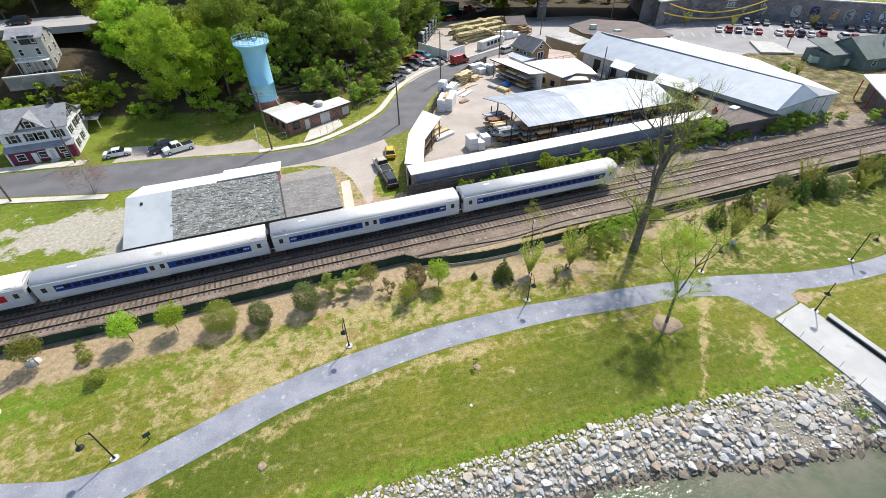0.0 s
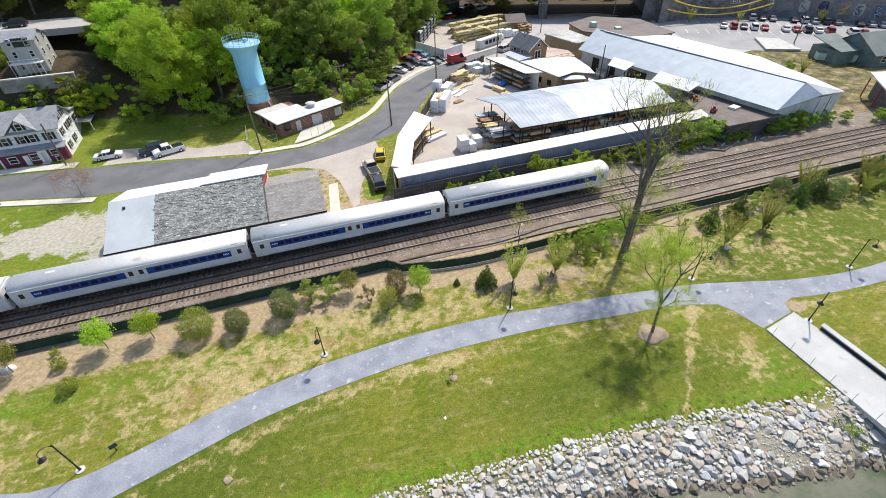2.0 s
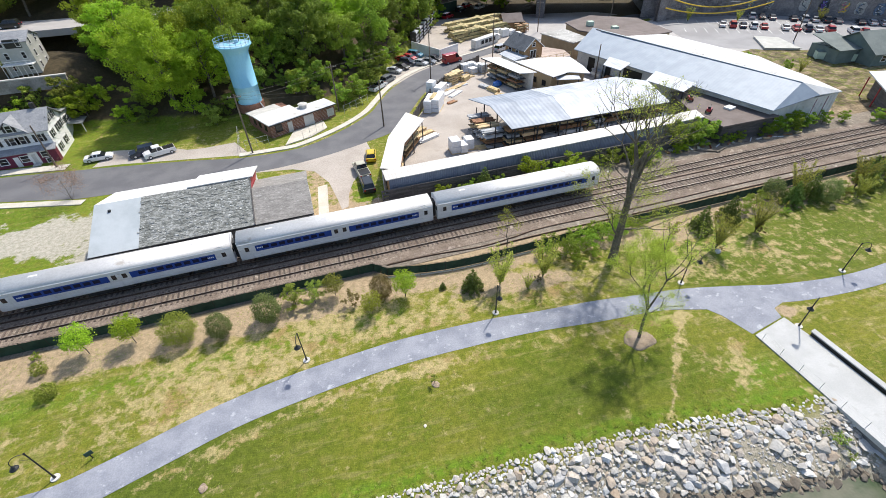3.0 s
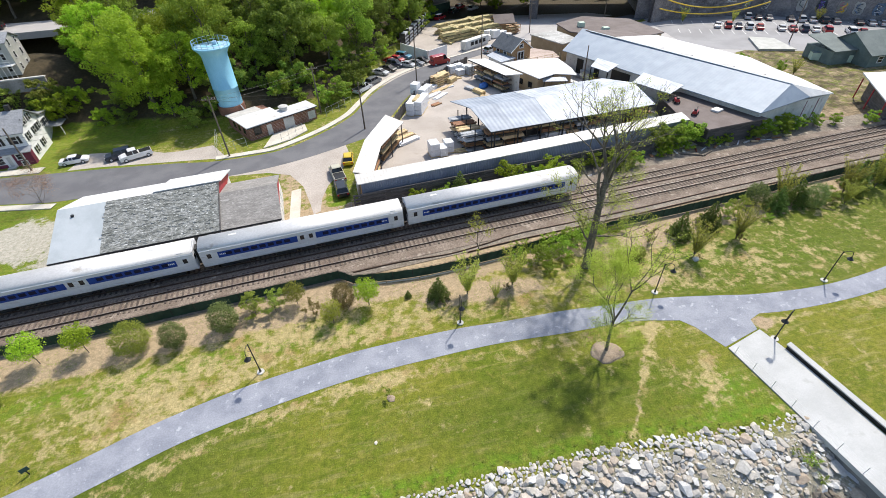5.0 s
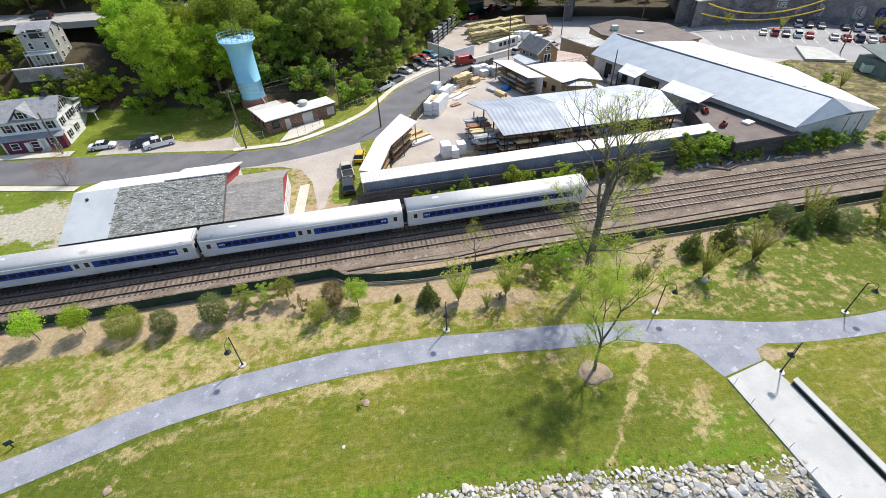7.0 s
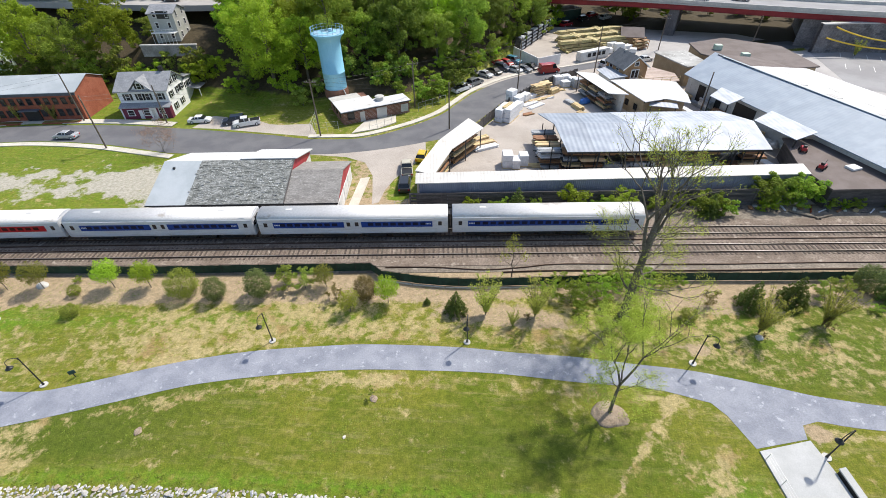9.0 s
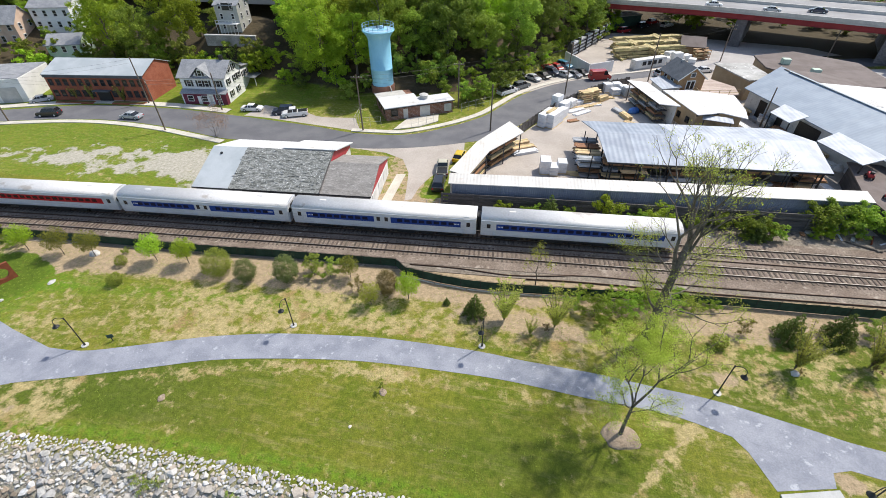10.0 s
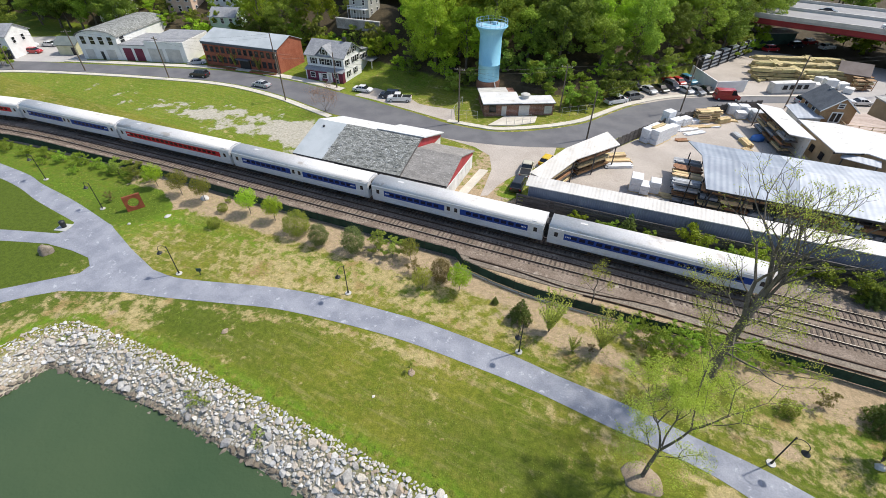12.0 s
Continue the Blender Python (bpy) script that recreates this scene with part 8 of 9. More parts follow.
# wire fence, tyre and marker post between the barn and the yard
gap = thing("wire_fence", None, "low sagging wire fence between the barn and the yard", "fence")
ends = [(1.0, 55.3), (4.6, 56.6), (8.2, 58.2)]
for (xa, ya), (xb, yb) in zip(ends, ends[1:]):
    for k in range(3):
        x, y = xa + (xb - xa) * k / 2, ya + (yb - ya) * k / 2
        part("post", tube((x, y, 0), (x, y, 1.25), 0.035, n=6), M["kerb"], gap)
    for z in (0.3, 0.75, 1.2):
        part("wire", tube((xa, ya, z), (xb, yb, z), 0.012, n=4), M["kerb"], gap)
bm = bmesh.new()
for k in range(18):
    a, b = 2 * math.pi * k / 18, 2 * math.pi * (k + 1) / 18
    add_tube(bm, (0.3 * math.cos(a), 0, 0.3 * math.sin(a)), (0.3 * math.cos(b), 0, 0.3 * math.sin(b)), 0.1, n=7, caps=False)
tyre = part("tyre", bm, M["rubber"], None, "", True)
tyre.matrix_world = pose(*(-1.0, 54.8), 0.40, 8, 0, 10)
tagged(tyre, "old black tyre leaning by the barn corner", "tyre")
mp = thing("marker_post", pose(*(6.8, 54.8), 0.05, 0, 0, 12), "short dark wooden marker post beside the railway", "post")
part("post", box(-0.22, 0.22, -0.2, 0.2, 0, 1.0, bevel=0.04), M["brownwood"], mp)
part("cap", box(-0.25, 0.25, -0.23, 0.23, 1.0, 1.08), M["oldwood"], mp)
# heap of wire and branches against the wall, and two dark logs
heap = thing("branch_heap", pose(*(29.5, 59.0), 0.05), "grey heap of dead branches and wire by the wall", "branches")
hr = np.random.RandomState(4)
for k in range(26):
    a = hr.rand() * 6.28
    q = Vector((math.cos(a) * 1.5 * hr.rand(), math.sin(a) * 0.8 * hr.rand(), 0.1 + 0.6 * hr.rand()))
    e = q + Vector((hr.normal() * 1.1, hr.normal() * 0.6, abs(hr.normal()) * 0.25))
    part("branch", tube(q, e, 0.035, 0.02, n=5), M["kerb"] if k % 3 else M["oldwood"], heap)
for x, y, l, r in ((31.3, 57.7, 5.6, 2), (26.4, 56.6, 3.2, -16), (65.5, 58.6, 4.0, 152), (68.0, 58.2, 3.0, 20)):
    lg = part("log", tube((-l / 2, 0, 0.16), (l / 2, 0.1, 0.14), 0.17, 0.13, n=9), M["bark"])
    lg.matrix_world = pose(x, y, 0.05, 0, 0, r)
    tagged(lg, "dark fallen log lying beside the railway", "log", "logs beside the railway")
# small red machines and white sacks on the low roof beside the warehouse
for x, y, r in ((70.3, 66.2, 40), (70.6, 72.0, 70)):
    mm = thing("yard_machine", pose(x, y, 3.5, 0, 0, r), "small red wheeled machine standing on the low roof", "machine", "red machines")
    part("body", box(-0.7, 0.5, -0.4, 0.4, 0.3, 0.85, bevel=0.08), M["car_red"], mm)
    part("seat", box(-0.6, -0.2, -0.25, 0.25, 0.85, 1.2, bevel=0.05), M["black"], mm)
    part("handle", tube((0.4, 0, 0.8), (0.9, 0, 1.25), 0.04, n=6), M["darkmetal"], mm)
    for wx in (-0.5, 0.45):
        for wy in (-0.42, 0.42):
            part("wheel", tube((wx, wy - 0.07, 0.27), (wx, wy + 0.07, 0.27), 0.27, n=12), M["rubber"], mm)
for k in range(7):
    bm = bmesh.new()
    bmesh.ops.create_icosphere(bm, subdivisions=2, radius=0.6)
    for v in bm.verts:
        v.co = Vector((v.co.x * 1.2, v.co.y * 0.9, max(v.co.z, -0.35) * 0.9)) * (1 + 0.2 * noise.noise(v.co * 2 + Vector((k, 0, 0))))
    sack = part("sack", bm, M["wrap"], None, "", True)
    sack.matrix_world = pose(71.6 + 0.9 * (k % 3) - 0.35 * (k // 3), 81.6 - 1.3 * (k // 3) + 0.2 * k % 1, 0.25 if k < 6 else 0.95, 0, 0, 50 * k)
    tagged(sack, "lumpy white sack of building material", "sack", "white sacks")

stone("marker_stone", 7.6, 21.5, 0.17, 0.06, "walk", "small pale flat stone in the lawn", "stone", 2)
stone("mound", -11.1, 20.8, 0.42, 0.05, "mulch", "small brown mulch mound in the lawn", "mound", 3)
stone("pale_stone", -34.6, 38.2, 0.75, 0.35, "kerb", "pale stone slab by the fence", "stone", 4)
stone("pale_stone", 48.8, 35.2, 0.45, 0.3, "kerb", "pale stone block in the grass", "stone", 5)
stone("pale_stone", -38.6, 28.6, 0.22, 0.2, "kerb", "small white marker stone at the path", "stone", 6)
stone("pale_stone", -35.5, 32.4, 0.5, 0.12, "kerb", "flat pale stone in the grass", "stone", 7)
# low green sign beside the path
sg = thing("path_sign", pose(-20.9, 25.9, 0, 0, 0, 30), "small green sign on a short post by the path", "sign")
part("post", box(-0.04, 0.04, -0.04, 0.04, 0, 1.0), M["black"], sg)
part("board", box(-0.3, 0.3, -0.06, -0.02, 0.55, 1.05), M["screen"], sg)
# cable railing along the pier
rl = thing("cable_railing", None, "thin steel posts with wires along the pier edge", "railing")
prev = None
for i in range(14):
    t = i * 2.05 + 0.5
    x, y = 43.2 + 0.104 * t, 22.4 - t
    part("post", tube((x, y, 0.1), (x, y, 1.15), 0.028, n=6), M["steel"], rl)
    if prev:
        for z in (0.5, 0.82, 1.12):
            part("wire", tube((*prev, z), (x, y, z), 0.007, n=4), M["steel"], rl)
    prev = (x, y)


# ---- vegetation ----
def leaf_cloud(blobs, count, size, flat=0.35, seed=0, shell=0.55):
    """Small bent leaf cards scattered through ellipsoid clumps: (x, y, z, rx, ry, rz)."""
    rs = np.random.RandomState(seed)
    b = np.array(blobs, float)
    w = b[:, 3] * b[:, 4] + b[:, 3] * b[:, 5]
    idx = rs.choice(len(b), count, p=w / w.sum())
    d = rs.normal(size=(count, 3))
    d /= np.linalg.norm(d, axis=1)[:, None]
    r = shell + (1 - shell) * rs.rand(count) ** 0.6
    r *= 1 + 0.22 * rs.normal(size=count) * 0.6
    c = b[idx, :3] + d * b[idx, 3:] * r[:, None]
    nrm = d * 0.6 + rs.normal(size=(count, 3)) * 0.7 + np.array([0, 0, flat])
    nrm /= np.linalg.norm(nrm, axis=1)[:, None]
    t = np.cross(nrm, rs.normal(size=(count, 3)))
    t /= np.linalg.norm(t, axis=1)[:, None]
    s = np.cross(nrm, t)
    l = size * (0.6 + 0.8 * rs.rand(count))[:, None]
    wv = l * 0.62
    v = np.stack([c - t * l / 2, c + s * wv / 2 - nrm * l * 0.12, c + t * l / 2, c - s * wv / 2 - nrm * l * 0.12], 1).reshape(-1, 3)
    f = np.arange(count * 4).reshape(-1, 4)
    return v, f


def limbs(rs, h, r, n, spread, start=0.35, lean=(0, 0), rise=0.55, twigs=3):
    """A tapered trunk with n limbs, each forking into twigs. Returns the mesh and the limb ends."""
    bm = bmesh.new()
    ends = []
    p = Vector((0, 0, -0.3))
    steps = 7
    line = []
    for i in range(steps + 1):
        s = i / steps
        line.append(Vector((lean[0] * s * h + rs.normal() * 0.03 * h * s, lean[1] * s * h + rs.normal() * 0.03 * h * s, -0.3 + s * h)))
    for i in range(steps):
        s = i / steps
        add_tube(bm, line[i], line[i + 1], r * (1 - 0.85 * s), r * (1 - 0.85 * (i + 1) / steps), n=8, caps=False)
    ends.append(line[-1])
    for k in range(n):
        s = start + (0.97 - start) * (k + rs.rand()) / n
        j = min(int(s * steps), steps - 1)
        b = line[j].lerp(line[j + 1], s * steps - j)
        a = 2.4 * k + rs.rand() * 1.5
        L = spread * (1.15 - 0.6 * s) * (0.7 + 0.5 * rs.rand())
        d = Vector((math.cos(a), math.sin(a), rise + 0.4 * rs.rand())).normalized()
        rr = r * (1 - 0.85 * s) * 0.55
        mid = b + d * L * 0.5 + Vector((0, 0, 0.06 * L))
        tip = b + d * L + Vector((0, 0, 0.22 * L))
        add_tube(bm, b, mid, rr, rr * 0.6, n=6, caps=False)
        add_tube(bm, mid, tip, rr * 0.6, rr * 0.2, n=5, caps=False)
        ends.append(tip)
        for t in range(twigs):
            q = mid.lerp(tip, rs.rand())
            dd = (d + Vector(rs.normal(size=3) * 0.6)).normalized()
            e2 = q + dd * L * (0.25 + 0.3 * rs.rand())
            add_tube(bm, q, e2, rr * 0.3, rr * 0.08, n=4, caps=False)
            ends.append(e2)
    return bm, ends


def make_tree(name, h, r, n, spread, leaf_mat, count, size, seed, label, category, group="", blob=0.22, start=0.35, lean=(0, 0), twigs=3, shell=0.3, crown_blobs=None, trunk_mat="bark", flat=0.35):
    rs = np.random.RandomState(seed)
    root = thing(name, None, label, category, group)
    bm, ends = limbs(rs, h * 0.88, r, n, spread, start, lean, twigs=twigs)
    part("trunk", bm, M[trunk_mat], root)
    if crown_blobs is None:
        bl = [(e.x, e.y, e.z, blob * spread * (0.7 + 0.7 * rs.rand()), blob * spread * (0.7 + 0.7 * rs.rand()), blob * spread * (0.5 + 0.5 * rs.rand())) for e in ends]
    else:
        bl = crown_blobs(rs)
    v, f = leaf_cloud(bl, count, size, flat, seed, shell)
    part("crown", raw("crown", v, f, M[leaf_mat]), None, root)
    return root


def crown_of(h, w, base, lumps, twist=2.4):
    """A broad, uneven crown: boughs of different reach, each broken into smaller tufts with gaps between."""
    def go(rs):
        bl = [(0, 0, base + (h - base) * 0.48, w * 0.20, w * 0.20, (h - base) * 0.30)]
        boughs = max(5, lumps // 5)
        for i in range(boughs):
            a = twist * i + rs.rand() * 1.2
            f = 0.10 + 0.82 * (i + rs.rand()) / boughs
            z = base + (h - base) * f
            reach = w * (0.30 + 0.15 * rs.rand()) * math.sin(math.pi * (0.14 + 0.80 * f)) ** 0.8
            s = w * (0.095 + 0.06 * rs.rand())
            cx, cy = reach * math.cos(a), reach * math.sin(a)
            bl.append((cx * 0.86, cy * 0.86, z, s * 0.8, s * 0.8, s * 0.6))
            for k in range(5):
                d = rs.normal(size=3)
                d /= np.linalg.norm(d)
                d[2] = abs(d[2]) * 0.8
                t = s * (0.32 + 0.28 * rs.rand())
                bl.append((cx + d[0] * s * 1.05, cy + d[1] * s * 1.05, z + d[2] * s, t, t, t * 0.75))
        return bl
    return go


def dome_of(h, w, base=0.05):
    """A dense rounded shrub: a full body with small shoots all over it."""
    def go(rs):
        c = base + (h - base) * 0.47
        bl = [(0, 0, c, w * 0.44, w * 0.44, (h - base) * 0.46)] * 3
        for i in range(46):
            d = rs.normal(size=3)
            d /= np.linalg.norm(d)
            d[2] = max(d[2], -0.55)
            t = w * (0.05 + 0.05 * rs.rand())
            bl.append((d[0] * w * 0.44, d[1] * w * 0.44, c + d[2] * (h - base) * 0.46, t, t, t * 1.2))
        return bl
    return go


FOREST = []
for i, (mat, h, w) in enumerate((("leaf_mid", 16.5, 13), ("leaf_bright", 15.5, 13), ("leaf_dark", 17, 12), ("leaf_mid", 14, 12), ("leaf_olive", 15, 10.5), ("leaf_dark", 14.5, 12), ("leaf_mid", 18, 14))):
    FOREST.append(make_tree("broadleaf_tree", h, 0.34, 9, w * 0.4, mat, 13500, 0.36, 40 + i, {"leaf_mid": "tall green broadleaf tree on the hillside", "leaf_bright": "bright green broadleaf tree on the hillside", "leaf_dark": "dark green broadleaf tree on the hillside", "leaf_olive": "olive-green broadleaf tree on the hillside"}[mat], "tree", "hillside trees", start=0.3, twigs=1, crown_blobs=crown_of(h, w, h * 0.16, 120), shell=0.6, flat=0.45))

FREE = [(-13.1, 98.8, 5.5), (-52, 96, 8), (-61, 118, 8), (-77, 91, 14), (-124, 110, 7), (-108, 116, 8), (-97, 104, 7), (-105, 84, 12), (-146, 100, 7), (-10, 92, 7), (-2, 93, 6), (4, 97, 4), (-33, 89, 7), (-57, 110, 10), (-66, 130, 11), (-59, 122, 9), (-50, 110, 6), (-67, 120, 7), (-122, 98, 9), (-106, 103, 9), (-96, 95, 8), (-118, 104, 7), (-134, 100, 7), (-30, 99, 9), (2, 102, 8), (9, 108, 7), (-4, 105, 6), (15, 115, 7), (21, 127, 7), (27, 138, 6)]


def plant_forest():
    rs = random.Random(5)
    spots = []
    tries = 0
    while len(spots) < 205 and tries < 30000:
        tries += 1
        x, y = rs.uniform(-175, 46), rs.uniform(88, 190)
        foot = float(np.interp(x, [-175, -150, -120, -100, -60, -40, -26, -14, 2, 10, 18, 30, 46], [80, 84, 92, 104, 106, 102, 98, 104, 99, 105, 121, 140, 176]))
        if y < foot or (y > 150 and rs.random() < 0.5):
            continue
        # the highway on the hill stays open
        if (x < -45 and 116 < y - 0.12 * (x + 45) + 0.10 * max(0, -70 - x) < 145) or (-45 <= x < -20 and 126 < y < 150):
            continue
        if any(math.hypot(x - a, y - b) < c for a, b, c in FREE):
            continue
        if any(math.hypot(x - a, y - b) < 6.2 for a, b in spots):
            continue
        spots.append((x, y))
    used = set()
    for x, y in spots:
        k = rs.randrange(len(FOREST))
        if -40 < x < -20 and y < 116:
            k = 1
        elif -112 < x < -62:
            k = rs.choice([1, 1, 0, 3, 4])
        elif x <= -112:
            # mostly dark-leaved kinds: cloud shade on the far hill put into leaf colour
            k = rs.choice([2, 5, 2, 0])
        m = pose(x, y, float(hill(np.array(x), np.array(y))) - 0.2, rs.uniform(-4, 4), rs.uniform(-4, 4), rs.uniform(0, 360))
        s = rs.uniform(0.82, 1.15)
        if math.hypot(x + 46, y - 107) < 8.5 or math.hypot(x + 52, y - 101) < 8:
            continue
        if k not in used:
            used.add(k)
            FOREST[k].matrix_world = m
        else:
            ob = copy_thing(FOREST[k], m)
            ob.scale = (s, s, s * rs.uniform(0.9, 1.1))
    return spots


plant_forest()
wide = make_tree("broadleaf_tree", 18.5, 0.5, 10, 7, "leaf_bright", 30000, 0.32, 61, "broad bright green tree overhanging the verge", "tree", "hillside trees", start=0.3, twigs=2, crown_blobs=crown_of(18.5, 16.5, 2.2, 190), shell=0.6, flat=0.45)
wide.matrix_world = pose(-28.5, 102.5, float(hill(np.array(-29.5), np.array(101.5))) - 0.3, 0, 0, 40)

# far western trees, all dark-leaved to imitate the cloud shade there
west = random.Random(15)
for i in range(34):
    x, y = west.uniform(-245, -158), west.uniform(70, 132)
    if y - 70 < (x + 158) * -0.12 and x > -175:
        continue
    ob = copy_thing(FOREST[west.choice([2, 5])], pose(x, y, float(hill(np.array(x), np.array(y))) - 0.3, 0, 0, west.uniform(0, 360)))
    k = west.uniform(0.9, 1.2)
    ob.scale = (k, k, k)

# undergrowth at the foot of the wood
UNDER = []
for i, mat in enumerate(("leaf_mid", "leaf_bright", "leaf_dark", "leaf_olive")):
    UNDER.append(make_tree("bush", 3.6, 0.09, 6, 1.6, mat, 2200, 0.27, 70 + i, "leafy green bush at the foot of the wood", "bush", "wood edge bushes", start=0.15, twigs=1, crown_blobs=crown_of(4.2, 4.6, 0.2, 40), shell=0.5))
rs = random.Random(9)
first = set()
EDGE = smooth_line([(-20.5, 95.5), (-17, 98), (-10, 104), (-2, 100), (5, 99.5), (9, 102), (12, 107), (16, 118), (22, 129), (28, 142), (36, 156), (42, 170)], 2.6)
slope = random.Random(12)
EDGE = np.vstack([EDGE, np.array([(slope.uniform(-150, -88), slope.uniform(96, 128)) for _ in range(60)]), smooth_line([(-68, 106), (-60, 105.6), (-52, 105.8), (-44, 106)], 2.6), smooth_line([(-104, 103), (-92, 104), (-80, 102.5), (-70, 105), (-58, 103), (-46, 104)], 3.2)])
EDGE = np.vstack([EDGE, np.array([(-64, 115), (-62.5, 118), (-66, 119), (-65.5, 123), (-69, 116), (-70, 124), (-38, 100.5), (-34, 99.5), (-24, 98.5), (-21, 97), (-36, 103), (0, 102.5), (3.5, 103.5), (-2, 105.5), (6.5, 106), (8.5, 110), (12, 114), (14.5, 121), (-85, 106), (-78, 108), (-74, 104), (-90, 110), (-96, 112), (-82, 112)])])
for x, y in EDGE:
    k = rs.randrange(4)
    m = pose(x + rs.uniform(-1, 1), y + rs.uniform(0, 2.5), float(hill(np.array(x), np.array(y))) - 0.2, 0, 0, rs.uniform(0, 360))
    s = rs.uniform(0.8, 1.7)
    if k not in first:
        first.add(k)
        UNDER[k].matrix_world = m
    else:
        ob = copy_thing(UNDER[k], m)
        ob.scale = (s, s, s)


def row(kind, spots, seed):
    """Sets copies of a plant, each turned and scaled a little."""
    rs = random.Random(seed)
    for i, (x, y, s) in enumerate(spots):
        m = pose(x, y, 0, 0, 0, rs.uniform(0, 360))
        if i == 0:
            kind.matrix_world = m
            kind.scale = (s, s, s)
        else:
            kind_scale = kind.scale.copy()
            ob = copy_thing(kind, m)
            ob.scale = (s, s, s * rs.uniform(0.92, 1.08))


def round_bush(name, h, w, mat, count, size, seed, label, group):
    return make_tree(name, h, 0.05, 6, w * 0.4, mat, count, size, seed, label, "shrub", group, start=0.1, twigs=1, crown_blobs=crown_of(h, w, 0.15, 45), shell=0.4)


def dense_bush(name, h, w, mat, count, size, seed, label, group):
    return make_tree(name, h * 0.8, 0.05, 6, w * 0.3, mat, count, size, seed, label, "shrub", group, start=0.1, twigs=1, crown_blobs=dome_of(h, w), shell=0.72)


def conifer(seed, mat, label):
    """A young fir: tiers of drooping boughs that narrow to a pointed top."""
    def go(rs):
        bl = []
        for k in range(13):
            s = k / 13
            m = 9 if k < 5 else 7 if k < 9 else 4
            for j in range(m):
                a = 2 * math.pi * (j + 0.35 * rs.rand()) / m + k * 0.7
                for f in (0.45, 0.8, 1.05):
                    rad = 1.05 * (1 - s) ** 0.85 * f * (0.85 + 0.25 * rs.rand())
                    t = 0.20 * (1.15 - s)
                    bl.append((rad * math.cos(a), rad * math.sin(a), 0.25 + 2.75 * s - 0.12 * f, t, t, 0.10))
        return bl
    return make_tree("conifer", 3.2, 0.06, 3, 0.3, mat, 5200, 0.12, seed, label, "conifer", "young conifers", start=0.2, twigs=0, crown_blobs=go, shell=0.2)


def vase(seed, mat, count, h, spread, label):
    """An upright young tree: many thin shoots that rise together and part at the top."""
    def go(rs):
        bl = []
        for j in range(17):
            a = 2.4 * j
            reach = spread * (0.25 + 0.75 * rs.rand())
            top = h * (0.72 + 0.28 * rs.rand())
            for f in np.linspace(0.22, 1.0, 8):
                bl.append((reach * f ** 1.3 * math.cos(a), reach * f ** 1.3 * math.sin(a), top * f, 0.24, 0.24, 0.30))
        return bl
    rs = np.random.RandomState(seed)
    root = thing("sapling", None, label, "sapling", "young trees by the fence")
    bl = go(rs)
    bm = bmesh.new()
    for j in range(0, len(bl), 8):
        line = [(0, 0, -0.1)] + [b[:3] for b in bl[j:j + 8]]
        for p, q in zip(line, line[1:]):
            add_tube(bm, p, q, 0.022, 0.016, n=4, caps=False)
    part("trunk", bm, M["bark"], root)
    v, f = leaf_cloud(bl, count, 0.13, 0.35, seed, 0.1)
    part("crown", raw("crown", v, f, M[mat]), None, root)
    return root


sapling = make_tree("sapling", 3.9, 0.055, 8, 1.0, "leaf_bright", 3000, 0.15, 101, "young bright green tree in bare mulch by the fence", "sapling", "young trees by the fence", start=0.38, twigs=2, shell=0.3, crown_blobs=dome_of(4.1, 3.0, 1.2))
row(sapling, [(-25.3, 38.45, 1.05), (-20.8, 38.75, 0.98), (8.7, 37.95, 0.98), (-44, 37.2, 1.0)], 1)
dull = make_tree("sapling", 3.9, 0.055, 8, 1.0, "leaf_round", 3000, 0.14, 102, "young dull green tree in bare mulch by the fence", "sapling", "young trees by the fence", start=0.38, twigs=2, shell=0.3, crown_blobs=dome_of(4.1, 3.1, 1.2))
row(dull, [(-38.5, 37.3, 1.05), (-34.0, 37.8, 1.0), (0.7, 40.2, 0.85)], 21)
yellow = vase(103, "leaf_yellow", 3000, 4.3, 1.75, "yellow-green young tree with loose upright shoots")
row(yellow, [(20.0, 36.8, 1.28), (25.5, 36.85, 1.34), (49.0, 35.9, 1.2), (56.5, 37.6, 1.2), (22.9, 35.3, 0.5), (68.0, 43.2, 1.3), (78.5, 42.6, 1.3), (84.2, 42.6, 1.4), (89.5, 43.8, 1.3), (76.2, 40.2, 0.9)], 2)
bushy = make_tree("sapling", 3.2, 0.05, 8, 0.9, "leaf_veil", 2200, 0.14, 104, "small yellow-green young tree with a loose crown", "sapling", "young trees by the fence", start=0.35, twigs=2, shell=0.25, crown_blobs=dome_of(3.5, 2.7, 0.9))
row(bushy, [(4.65, 36.3, 0.95)], 22)
roundb = dense_bush("round_bush", 3.6, 3.9, "leaf_round", 9000, 0.11, 105, "dense rounded green shrub in bare soil by the fence", "shrubs by the fence")
row(roundb, [(-15.9, 37.9, 1.0)], 3)
greyb = dense_bush("round_bush", 3.6, 3.0, "leaf_grey", 6500, 0.12, 106, "dense grey-green shrub in bare soil by the fence", "shrubs by the fence")
row(greyb, [(-11.7, 37.4, 0.92), (-6.7, 38.3, 1.05), (71.2, 40.9, 1.05), (64.0, 43.4, 1.0)], 23)
loose = round_bush("loose_shrub", 3.1, 3.3, "leaf_olive", 3800, 0.13, 107, "loose olive-green shrub by the fence", "shrubs by the fence")
row(loose, [(-3.9, 39.8, 0.95), (-1.7, 39.7, 0.95), (58.2, 41.5, 0.8), (60.8, 42.4, 0.85), (73.5, 41.4, 0.8), (78.8, 41.4, 0.9), (-49, 37.2, 1.1), (-53, 36.8, 1.0)], 4)
bramble = round_bush("bramble", 1.9, 3.2, "leaf_mid", 2600, 0.13, 108, "tangled green bramble thicket along the fence", "brambles along the fence")
